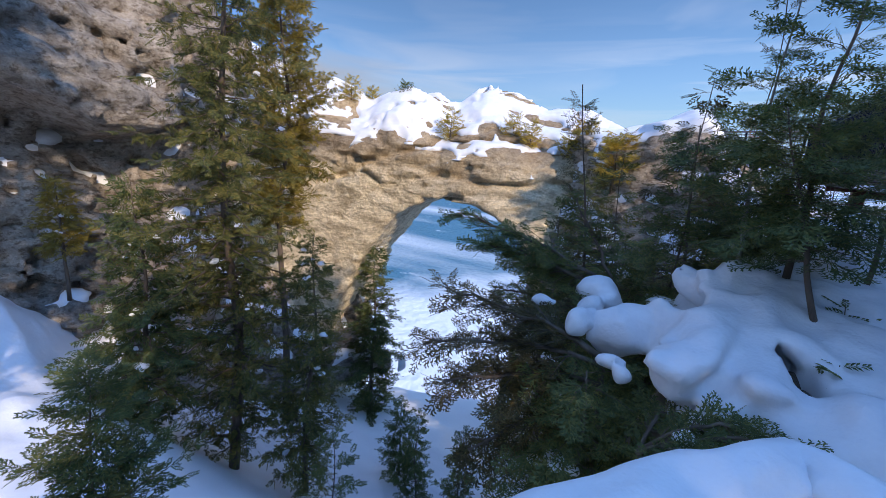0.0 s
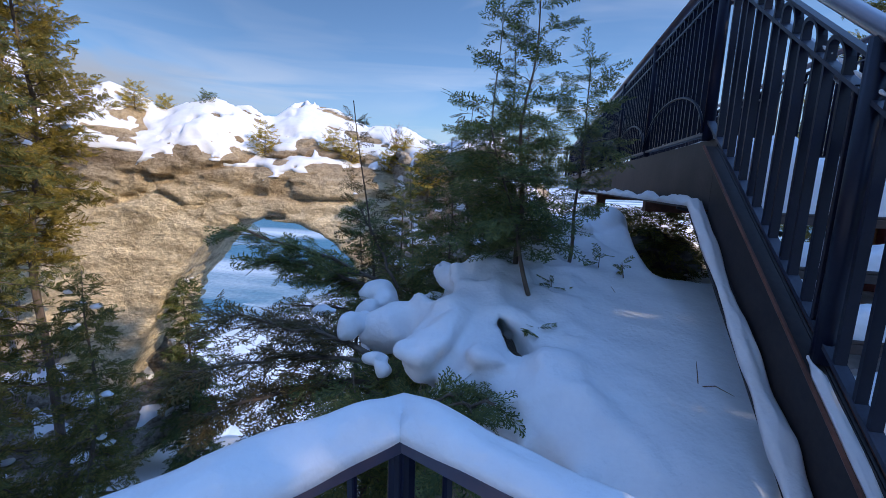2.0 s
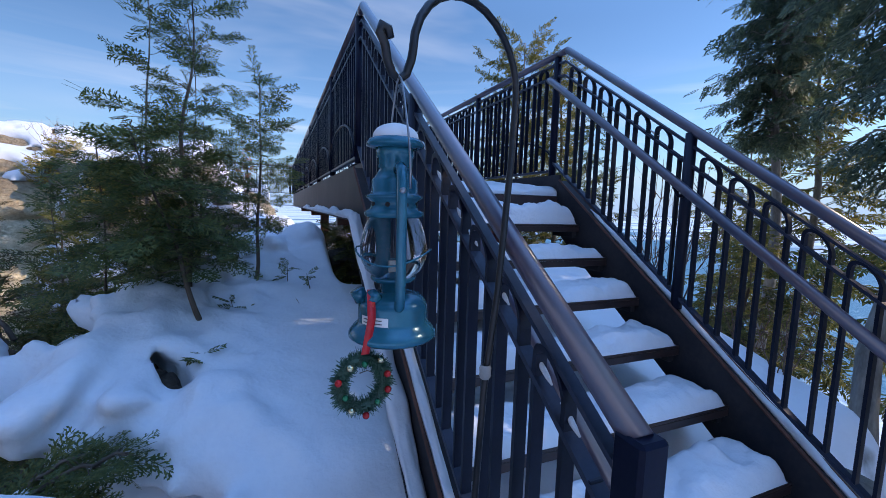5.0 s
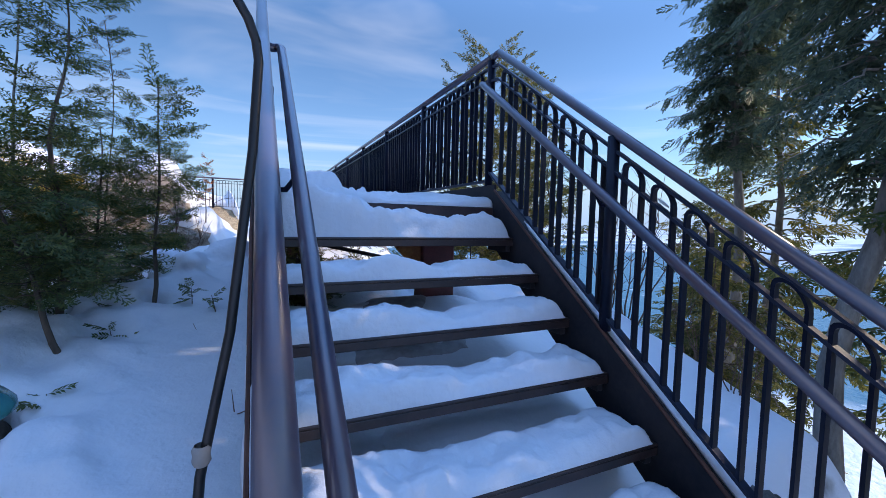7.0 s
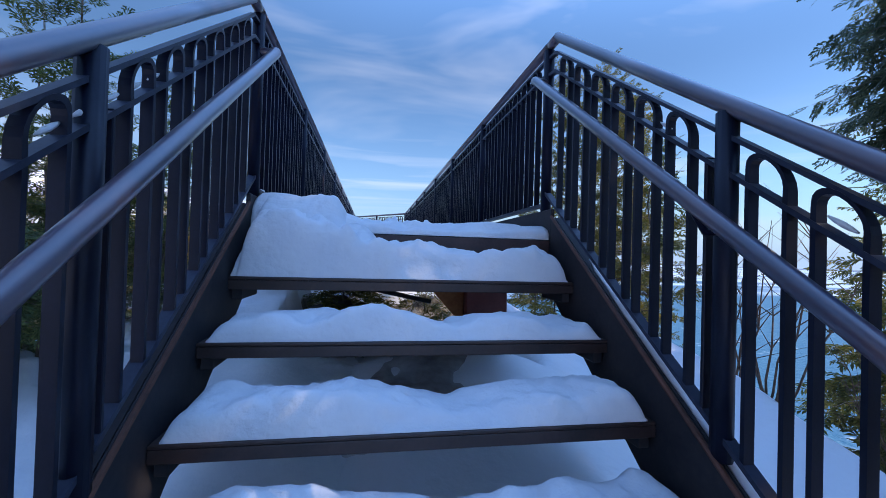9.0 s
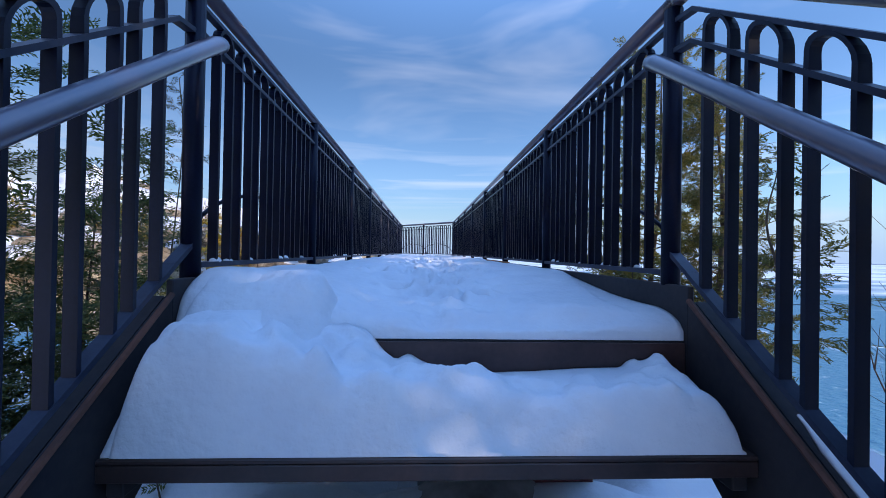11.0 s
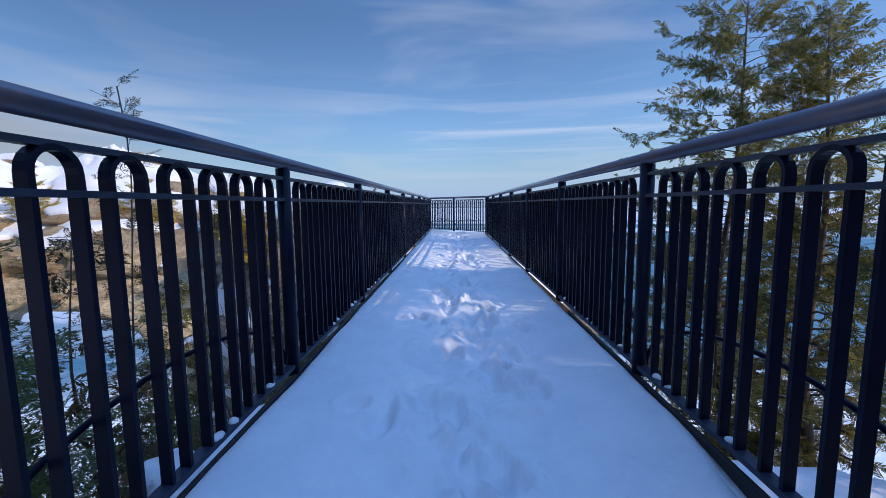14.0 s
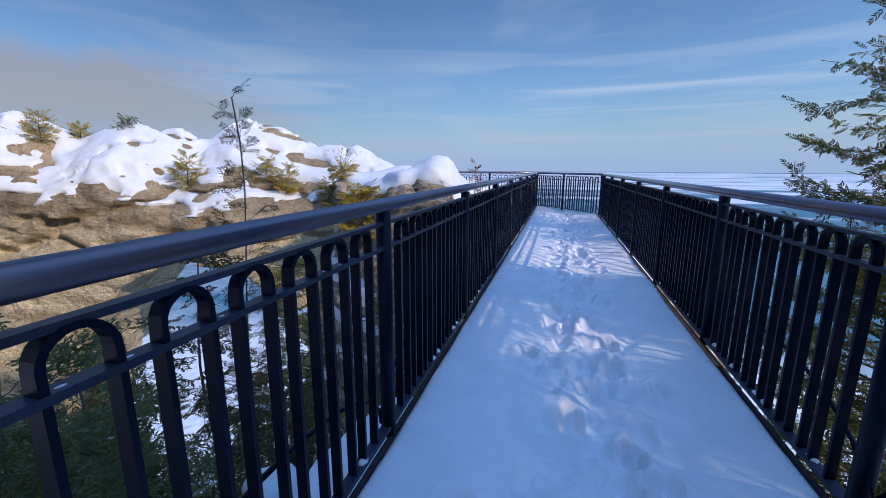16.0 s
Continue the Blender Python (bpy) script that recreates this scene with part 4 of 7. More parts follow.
cliff = thing("cliff", (-17, 0, -6), "grey limestone cliff with an overhanging boulder and patches of snow", "cliff")
cv_, cq_ = surface_net(edge_off(c_val.copy()), (cx[0], cy[0], cz[0]), CH)
part("rock", mesh_of("cliff_rock", cv_, cq_, GREYROCK), cliff)
c_keep = 0.30 + 1.6 * np.clip(fbm(CX * 0.9, CY * 0.9, CZ * 0.7, 4, 91) - 0.42, 0, 1) - 0.10 * smooth_step(-1.0, -3.0, CZ)
cv_, cq_ = surface_net(edge_off(snow_over(c_val, 2, c_keep)), (cx[0], cy[0], cz[0]), CH)
part("ledge_snow", mesh_of("cliff_snow", cv_, cq_, SNOW), cliff, "white snow on the ledges")


# the headland where the arch meets the end of the walkway
def head_field(x, y, z):
    rel = rough_rock(x, y, z)
    top = 0.68 - 1.9 * smooth_step(-3.0, -1.2, x) + 0.25 * np.sin(x * 1.7) * np.cos(y * 1.3)
    e1 = np.sqrt(((x + 3.6) / 2.6) ** 2 + ((y - 10.6) / 2.0) ** 2) - 1
    e2 = np.sqrt(((x + 0.2) / 3.2) ** 2 + ((y - 11.6) / 2.6) ** 2) - 1
    side = np.minimum(e1, e2) * 1.9 + 0.16 * np.minimum(z, 0)
    return smooth_max(z - top, side, 0.5) - rel * 0.55


hx, hy, hz = np.arange(-7.5, 4.5, 0.13), np.arange(7.0, 15.5, 0.13), np.arange(-9.0, 2.2, 0.13)
HX, HY, HZ = np.meshgrid(hx, hy, hz, indexing="ij")
h_val = head_field(HX, HY, HZ)
headland = thing("headland", (-2, 11, -5), "dark limestone headland with rounded snow pillows on top", "rock")
hv, hq = surface_net(edge_off(h_val.copy()), (hx[0], hy[0], hz[0]), 0.13)
part("rock", mesh_of("headland_rock", hv, hq, GREYROCK), headland)
h_keep = 0.12 + 0.9 * np.clip(fbm(HX * 0.9, HY * 0.9, HZ * 0.6, 3, 95) - 0.56, 0, 1)
hv, hq = surface_net(edge_off(snow_over(h_val, 3, h_keep)), (hx[0], hy[0], hz[0]), 0.13)
part("snow_cap", mesh_of("headland_snow", hv, hq, SNOW), headland, "rounded white snow pillows")


# ---- walkway, stairs and railings ----
RX = 0.715                 # the railings' distance from the middle
RAIL_Z = 1.017
RAIL_R = 0.0235
POSTS = [0.1 + 1.255 * k for k in range(8)]
END_Y = 9.35               # the walkway ends on a slant: shorter on one side
LONG_Y = 11.15
SLOPE = 0.706              # of the stair railings
RISE, GO = 0.19, 0.262


def hoop_mesh(name, legs, bottom, mid, top, slope=0.0, depth=0.026, thick=0.011, paint=None):
    """Two flat uprights joined by a round arch, in the y-z plane; slope shears it along a stair."""
    r = legs / 2
    path = [(-r, bottom), (-r, mid - 0.02), (-r, top - r)]
    path += [(-r * math.cos(a), top - r + r * math.sin(a)) for a in [math.pi * i / 10 for i in range(1, 10)]]
    path += [(r, top - r), (r, mid - 0.02), (r, bottom)]
    s = Shape()
    vs, fs = [], []
    for i, p in enumerate(path):
        a, b = path[max(i - 1, 0)], path[min(i + 1, len(path) - 1)]
        t = Vector((b[0] - a[0], b[1] - a[1])).normalized()
        nrm = Vector((-t.y, t.x)) * thick / 2
        d = depth / 2 * (1.10 if p[1] < mid else 1.0)
        for sx, sn in ((-1, -1), (1, -1), (1, 1), (-1, 1)):
            y, z = p[0] + nrm.x * sn, p[1] + nrm.y * sn
            vs.append((sx * d, y, z + slope * y))
    for i in range(len(path) - 1):
        for j in range(4):
            a, b = i * 4 + j, i * 4 + (j + 1) % 4
            fs.append((a, b, b + 4, a + 4))
    fs += [(3, 2, 1, 0), tuple(range(len(vs) - 4, len(vs)))]
    return s.add(vs, fs).mesh(name, paint or PAINT)


def bar_yz(s, x, y0, z0, y1, z1, w, h):
    """A flat bar of width w and height h from (y0, z0) to (y1, z1)."""
    vs = []
    for y, z in ((y0, z0), (y1, z1)):
        vs += [(x - w / 2, y, z - h / 2), (x + w / 2, y, z - h / 2), (x + w / 2, y, z + h / 2), (x - w / 2, y, z + h / 2)]
    return s.add(vs, [(0, 1, 5, 4), (1, 2, 6, 5), (2, 3, 7, 6), (3, 0, 4, 7), (3, 2, 1, 0), (4, 5, 6, 7)])


DECK_HOOP = hoop_mesh("deck_hoop", 0.088, 0.185, 0.873, 0.951)
STAIR_HOOP = hoop_mesh("stair_hoop", 0.090, -0.83, -0.168, -0.082, SLOPE, paint=STAIRPAINT)
STAIR_BAR = Shape().box(-0.0143, 0.0143, -0.0055, 0.0055, -0.83, -0.160, 0.002).mesh("stair_baluster", STAIRPAINT)
POST_MESH = Shape().tube([(0, 0, 0.15), (0, 0, 0.995)], 0.027, 14).mesh("deck_post", PAINT, True)
STAIR_POST = Shape().tube([(0, 0, -0.90), (0, 0, -0.02)], 0.027, 14).mesh("stair_post", STAIRPAINT, True)


def placed(name, me, m, parent):
    ob = new(name, me)
    ob.parent = parent
    ob.matrix_parent_inverse = Matrix.Translation(-parent.location)
    ob.matrix_basis = m
    return ob


def arc_mesh(name, length, height):
    pts = [(0, length / 2 - length / 2 * math.cos(math.pi * i / 16), 0.19 + height * math.sin(math.pi * i / 16)) for i in range(17)]
    return Shape().tube(pts, 0.0075, 6).mesh(name, PAINT, True)


ARC = arc_mesh("arc_rod", 1.255, 0.27)
ARC_SHORT = arc_mesh("arc_rod_short", 0.62, 0.22)


def flat_railing(x0, y0, x1, y1, posts, label, outer, dz=0.0, hoops=True):
    """A level railing from (x0, y0) to (x1, y1); posts: distances along it; outer: side of the arcs."""
    length = math.hypot(x1 - x0, y1 - y0)
    turn = Matrix.Translation((x0, y0, dz)) @ Matrix.Rotation(math.atan2(y1 - y0, x1 - x0) - math.pi / 2, 4, "Z")
    t = thing("railing", (x0, y0, 0.15 + dz), label, "railing", "walkway railings")
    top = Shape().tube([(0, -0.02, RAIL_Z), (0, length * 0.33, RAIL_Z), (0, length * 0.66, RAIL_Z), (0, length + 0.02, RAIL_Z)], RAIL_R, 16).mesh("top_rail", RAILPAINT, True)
    placed("top_rail", top, turn, t)["label"] = "round dark rail with worn maroon paint and a bluish sky sheen in its colour"
    for nm, z, w, h in (("upper_bar", 0.956, 0.024, 0.012), ("middle_bar", 0.873, 0.030, 0.013), ("bottom_bar", 0.188, 0.036, 0.016)):
        placed(nm, bar_yz(Shape(), 0, 0, z, length, z, w, h).mesh(nm, BARPAINT), turn, t)
    for p in posts:
        placed("post", POST_MESH, turn @ Matrix.Translation((0, p, 0)), t)
    stops = list(posts) + ([length] if length - posts[-1] > 0.2 else [])
    for a, b in zip(stops, stops[1:]):
        n = max(1, round((b - a - 0.17) / 0.154))
        pitch = min(0.154, (b - a - 0.10) / n)
        for i in range(n):
            placed("baluster_hoop", DECK_HOOP, turn @ Matrix.Translation((0, (a + b) / 2 + pitch * (i - (n - 1) / 2), 0)), t)
        if b - a > 1.0:
            placed("arc_rod", ARC, turn @ Matrix.Translation((outer * 0.03, a, 0)), t)
        elif b - a > 0.5:
            placed("arc_rod", ARC_SHORT, turn @ Matrix.Translation((outer * 0.03, a, 0)), t)
    return t


flat_railing(-RX, 0.1, -RX, LONG_Y, [p - 0.1 for p in POSTS] + [10.04], "dark painted steel railing with hooped balusters along the walkway", -1)
flat_railing(RX, 0.1, RX, END_Y, [p - 0.1 for p in POSTS], "dark painted steel railing with hooped balusters along the walkway", 1)
flat_railing(-RX, LONG_Y, RX, END_Y, [0.0, 1.06, 2.30], "dark steel railing closing the end of the walkway", 1)
flat_railing(-4.4, 11.25, -0.75, 11.25, [0.0, 1.2, 2.4, 3.6], "dark steel railing of a further lookout", 1)


def stair_railing(side, label):
    x = side * RX
    foot = -2.03
    t = thing("railing", (x, -1.0, -0.6), label, "railing", "stair railings")
    zr = lambda y: RAIL_Z + SLOPE * min(y, 0)
    top = [(x, 0.12, RAIL_Z), (x, 0.0, RAIL_Z), (x, -0.7, zr(-0.7)), (x, -1.4, zr(-1.4)), (x, foot, zr(foot))]
    part("top_rail", Shape().tube(top[:2], RAIL_R, 16).tube(top[1:], RAIL_R, 16).ball(top[1], RAIL_R, 14, 10).mesh("stair_top_rail", RAILPAINT, True), t, "round dark rail with worn maroon paint and a bluish sky sheen in its colour")
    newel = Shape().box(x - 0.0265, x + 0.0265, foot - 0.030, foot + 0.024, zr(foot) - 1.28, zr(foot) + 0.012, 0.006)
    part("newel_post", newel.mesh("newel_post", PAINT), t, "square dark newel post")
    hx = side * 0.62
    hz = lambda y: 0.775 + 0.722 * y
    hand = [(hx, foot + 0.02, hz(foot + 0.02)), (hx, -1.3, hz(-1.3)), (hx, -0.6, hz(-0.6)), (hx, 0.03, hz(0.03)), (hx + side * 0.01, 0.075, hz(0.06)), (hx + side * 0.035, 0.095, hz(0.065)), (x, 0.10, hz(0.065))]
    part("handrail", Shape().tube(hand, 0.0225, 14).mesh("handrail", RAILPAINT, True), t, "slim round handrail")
    for y in (-0.99, -1.95):
        br = [(x, y, hz(y) - 0.07), (x - side * 0.06, y, hz(y) - 0.07), (hx, y, hz(y) - 0.02)]
        part("handrail_bracket", Shape().tube(br, 0.008, 8).mesh("handrail_bracket", PAINT, True), t)
    for nm, off, w, h in (("upper_bar", -0.076, 0.024, 0.013), ("middle_bar", -0.168, 0.030, 0.014), ("bottom_bar", -0.83, 0.034, 0.016)):
        bend = RAIL_Z + off
        bar = bar_yz(Shape(), x, foot, zr(foot) + off, 0.0, bend, w, h)
        part(nm, bar_yz(bar, x, -0.001, bend, 0.09, bend + (0.012 if off > -0.2 else SLOPE * 0.09), w - 0.001, h).mesh(nm, BARPAINT), t)
    placed("post", STAIR_POST, Matrix.Translation((x, -0.99, zr(-0.99))), t)
    for first in (-0.099, -1.105):
        for i in range(6):
            y = first - 0.147 * i
            placed("baluster_hoop", STAIR_HOOP, Matrix.Translation((x, y, RAIL_Z + SLOPE * y)), t)
    for y in (-0.938, -1.955):
        placed("baluster", STAIR_BAR, Matrix.Translation((x, y, RAIL_Z + SLOPE * y)), t)
    return t


stair_railing(-1, "dark steel stair railing with sloping hoops and a handrail")
stair_railing(1, "dark steel stair railing with sloping hoops and a handrail")

# the footbridge deck
footbridge = thing("footbridge", (0, 4.8, -0.2), "dark steel footbridge carrying snow high above the ground", "footbridge")
part("deck_plate", Shape().add([(-0.69, -0.005, -0.05), (0.69, -0.005, -0.05), (0.69, END_Y + 0.05, -0.05), (-0.69, LONG_Y + 0.05, -0.05), (-0.69, -0.005, 0.0), (0.69, -0.005, 0.0), (0.69, END_Y + 0.05, 0.0), (-0.69, LONG_Y + 0.05, 0.0)], [(3, 2, 1, 0), (4, 5, 6, 7), (0, 1, 5, 4), (1, 2, 6, 5), (2, 3, 7, 6), (3, 0, 4, 7)]).mesh("deck_plate", STEEL), footbridge)
for side in (-1, 1):
    stop = (END_Y if side > 0 else LONG_Y) + 0.06
    s = Shape().box(side * 0.70 - 0.009, side * 0.70 + 0.009, -0.02, stop, -0.20, 0.155)
    s.box(min(side * 0.712, side * 0.775), max(side * 0.712, side * 0.775), 0.02, stop, -0.20, -0.185)
    part("edge_beam", s.mesh("edge_beam", STEEL), footbridge, "dark steel channel beam")
part("rusty_strip", Shape().box(0.672, 0.690, 2.3, END_Y - 0.1, 0.06, 0.166).mesh("rusty_strip", ORANGE), footbridge, "orange-rusty edge strip")
for y in (1.5, 4.6, 7.6):
    part("cross_beam", Shape().box(-0.66, 0.66, y - 0.05, y + 0.05, -0.30, -0.06).mesh("cross_beam", RUST), footbridge, "rusty red cross beam")
part("end_plate", Shape().box(-0.69, 0.69, -0.012, -0.0055, -0.165, -0.004).mesh("end_plate", surface("maroon_plate", (0.03, 0.014, 0.014), (0.075, 0.035, 0.032), 0.5, 6, 0.2, 0, 70, dist=0.002)), footbridge, "dark maroon plate closing the walkway's end")
part("support_column", Shape().box(0.40, 0.66, 0.50, 0.70, -2.4, -0.052, 0.008).mesh("support_column", OXIDE), footbridge, "dark maroon steel column")
part("gusset", Shape().add([(0.398, 0.56, -0.055), (0.14, 0.56, -0.055), (0.14, 0.56, -0.24), (0.398, 0.56, -0.52), (0.398, 0.58, -0.055), (0.14, 0.58, -0.055), (0.14, 0.58, -0.24), (0.398, 0.58, -0.52)], [(0, 1, 2, 3), (7, 6, 5, 4), (0, 4, 5, 1), (1, 5, 6, 2), (2, 6, 7, 3), (3, 7, 4, 0)]).mesh("gusset", ORANGE), footbridge, "orange-rusty gusset plate")
for y, z1 in ((8.9, -4.0),):
    part("support_column", Shape().box(-0.1, 0.1, y - 0.1, y + 0.1, z1, -0.06).mesh("support_column", RUST), footbridge, "red-oxide steel column")
part("brace", Shape().tube([(-0.62, 0.75, -0.22), (0.25, 0.95, -0.42)], 0.016, 8).tube([(-0.2, 1.2, -0.30), (0.1, 1.0, -0.22)], 0.012, 8).mesh("brace", STEEL, True), footbridge, "thin dark steel brace")

# the stairs
staircase = thing("staircase", (0, -1.0, -1.7), "open steel staircase with dark brown treads", "staircase")
for side in (-1, 1):
    st = lambda y: 0.155 + 0.715 * min(y - 0.04, 0)
    web = None
    for nm, xa, xb, zt, zb in (("stringer", 0.700 - 0.009, 0.700 + 0.009, 0.0, -0.36), ("flange", 0.712, 0.765, 0.0, -0.018), ("flange", 0.712, 0.785, -0.345, -0.36)):
        s = Shape()
        a, b = sorted((side * xa, side * xb))
        vs = []
        for y in (-0.02, -2.12):
            vs += [(a, y, st(y) + zb), (b, y, st(y) + zb), (b, y, st(y) + zt), (a, y, st(y) + zt)]
        s.add(vs, [(0, 4, 5, 1), (1, 5, 6, 2), (2, 6, 7, 3), (3, 7, 4, 0), (0, 1, 2, 3), (7, 6, 5, 4)])
        ob = part(nm, s.mesh(nm, STEEL), web or staircase, "" if web else "dark steel channel stringer with rusty edges")
        web = web or ob
    part("rusty_edge", Shape().tube([(side * 0.766, -0.02, st(-0.02) + 0.001), (side * 0.766, -2.12, st(-2.12) + 0.001)], 0.007, 6).mesh("rusty_edge", RUST), staircase, "line of red rust")
    part("rusty_edge", Shape().tube([(side * 0.692, -0.02, st(-0.02) + 0.004), (side * 0.692, -2.12, st(-2.12) + 0.004)], 0.008, 6).mesh("rusty_edge", RUST), staircase, "line of red rust")
tread_shape = Shape().box(-0.69, 0.69, 0.0, 0.255, -0.012, 0.0).box(-0.69, 0.69, 0.0, 0.010, -0.048, -0.013).box(-0.69, 0.69, 0.245, 0.255, -0.045, -0.013)
TREAD = tread_shape.mesh("tread", surface("brown_tread", (0.018, 0.012, 0.012), (0.055, 0.030, 0.026), 0.45, 5, 0.2, 0, 80, dist=0.003))
BRACKET = Shape().box(-0.018, 0.018, 0.02, 0.23, -0.085, -0.0125).mesh("tread_bracket", STEEL)
for k in range(1, 9):
    placed("tread", TREAD, Matrix.Translation((0, -GO * k, -RISE * k)), staircase)
    for side in (-1, 1):
        placed("tread_bracket", BRACKET, Matrix.Translation((side * 0.665, -GO * k, -RISE * k - 0.003)), staircase)


def snow_sheet(name, xs, ys, height, base, label, category, group="", kind=""):
    """A closed blanket of snow over a grid, rounded off at its rim by height()."""
    X, Y = np.meshgrid(xs, ys, indexing="ij")
    Z = np.maximum(height(X, Y), base + 0.004)
    top = np.stack([X, Y, Z], -1).reshape(-1, 3)
    idx = np.arange(X.size).reshape(X.shape)
    q = np.stack([idx[:-1, :-1], idx[1:, :-1], idx[1:, 1:], idx[:-1, 1:]], -1).reshape(-1, 4)
    rim = np.concatenate([idx[:, 0], idx[-1, 1:], idx[-2::-1, -1], idx[0, -2:0:-1]])
    low = top[rim].copy()
    low[:, 2] = base
    lo = len(top) + np.arange(len(rim))
    nxt = np.roll(np.arange(len(rim)), -1)
    skirt = np.stack([rim, lo, lo[nxt], rim[nxt]], 1)
    return solid(name, mesh_of(name, np.concatenate([top, low]), np.concatenate([q, skirt]), SNOW), label, category, group, kind)


def rim_off(v, a, b, r):
    """1 inside, falling to 0 as a rounded edge at a and b."""
    d = np.clip(np.minimum(v - a, b - v) / r, 0, 1)
    return np.sqrt(1 - (1 - d) ** 2)


# footprints on the walkway: a worn trail of dents
steps_rng = np.random.default_rng(3)
prints = [(steps_rng.normal(0.02, 0.19), y + steps_rng.normal(0, 0.1), steps_rng.uniform(0.030, 0.055), steps_rng.uniform(0.05, 0.11), steps_rng.uniform(0.004, 0.018)) for y in np.arange(0.25, 9.2, 0.065)]


def deck_snow(x, y):
    z = 0.148 + 0.030 * (fbm(x * 2.2, y * 1.6, 0 * x, 3, 5) - 0.5) + 0.012 * (fbm(x * 9, y * 7, 0 * x, 3, 6) - 0.5)
    trail = np.exp(-((x - 0.03) / 0.30) ** 2)
    z = z - 0.035 * trail + trail * (0.15 * (fbm(x * 11, y * 10, 0 * x, 4, 8) - 0.5) - 0.10 * np.clip(fbm(x * 5 + 2, y * 3.5, 0 * x, 2, 9) - 0.55, 0, 1))
    for px_, py_, a, b, d in prints:
        m = np.abs(y - py_) < 0.5
        if m.any():
            e = ((x - px_) / a) ** 2 + ((y - py_) / b) ** 2
            z = z - (2.3 + 1.6 * (py_ < 3.2)) * d * (np.exp(-e ** 3) - 0.30 * np.exp(-(np.sqrt(e) - 1.45) ** 2 * 7))
    z = z + 0.02 * np.abs(x / 0.7) ** 3
    # wind ripples on the open stretch
    z = z + 0.006 * np.sin(52 * y + 9 * fbm(x * 3, y * 1.5, 0 * x, 2, 91)) * smooth_step(3.0, 4.0, y) * smooth_step(0.05, 0.3, np.abs(x - 0.03))
    front = np.clip((y + 0.005) / 0.16, 0, 1)
    lip = np.sqrt(np.clip(1 - (1 - front) ** 2, 0, 1))
    left_mound = 0.05 * smooth_step(0.1, -0.5, x) * smooth_step(0.6, 0.1, y)
    lip = lip * (1 - 0.55 * smooth_step(0.10, 0.02, y) * smooth_step(-0.15, 0.0, x) * smooth_step(0.62, 0.45, x))
    z = z * (1 - 0.42 * smooth_step(1.1, 0.2, y) * smooth_step(-0.60, -0.20, x))
    left_mound = 0.6 * left_mound
    return z * (0.25 + 0.75 * lip) * (0.86 + 0.14 * rim_off(x, -0.69, 0.69 - 0.11 * smooth_step(1.0, 0.1, y), 0.06)) + left_mound * lip


walked = snow_sheet("deck_snow", np.linspace(-0.69, 0.69, 92), np.concatenate([np.linspace(-0.004, 1.5, 90), np.linspace(1.52, END_Y - 0.02, 380)]), deck_snow, 0.002, "trodden snow with a trail of footprints on the walkway", "snow", kind="stuff")
for v in walked.data.vertices:      # follow the slanting end
    v.co.y += (LONG_Y - END_Y) * (0.69 - v.co.x) / 1.38 * max(0.0, (v.co.y - 5.0) / (END_Y - 5.0))


def heap(x, y):
    """Snow slumped from the walkway over the first tread, on one side."""
    z = -0.075 + 0.235 * smooth_step(-0.20, 0.10, y) + 0.11 * (fbm(x * 6, y * 6, 0 * x, 4, 23) - 0.5)
    side = smooth_step(-0.18 + 0.10 * fbm(x * 0 + 3, y * 7, 0 * x, 2, 24), -0.36, x)
    ends = np.clip(rim_off(y, -0.255, 0.34, 0.06), 0, 1) * rim_off(x, -0.685, 0.3, 0.05)
    return -0.19 + (z + 0.19) * side * ends - 0.10 * smooth_step(0.12, 0.33, y)


snow_sheet("snow_drift", np.linspace(-0.685, -0.1, 60), np.linspace(-0.255, 0.34, 60), heap, -0.189, "snow slumped over the top step of the stairs", "snow", "snow on the stairs")

for k in range(1, 9):
    yn, zn = -GO * k, -RISE * k
    thick = 0.215 if k == 1 else 0.095

    def tread_snow(x, y, k=k, yn=yn, zn=zn, thick=thick):
        t = y - yn
        f = 0.62 + 1.45 * (fbm(x * 4.2, y * 3.2, 0 * x + k * 3.7, 4, 15) - 0.35) + 0.55 * (fbm(x * 14, y * 14, 0 * x + k * 2.1, 3, 16) - 0.5)
        worn = 1 - (0.12 if k == 1 else 0.38) * np.exp(-((x - 0.12) / 0.22) ** 2) * (0.4 + 1.2 * fbm(x * 9, y * 9, 0 * x + k, 2, 17))
        if k == 1:
            f = f + 0.6 * smooth_step(-0.1, -0.5, x)
            worn = worn * (1 - 0.24 * smooth_step(-0.25, 0.0, x))
        return zn + thick * np.clip(f, 0.74 if k == 1 else 0.35, 1.25 if k == 1 else 1.7) * worn * rim_off(t, 0.0 + 0.03 * fbm(x * 6, 0 * x, 0 * x + k, 3, 19) * np.exp(-((x - 0.1) / 0.4) ** 2), 0.30 if k == 1 else 0.25, 0.055) * rim_off(x, -0.665, 0.665, 0.07)

    snow_sheet("step_snow", np.linspace(-0.665, 0.665, 110), yn + np.linspace(0.004, 0.246, 24), tread_snow, zn + 0.001, "thick uneven snow lying on a stair tread", "snow", "snow on the stairs")


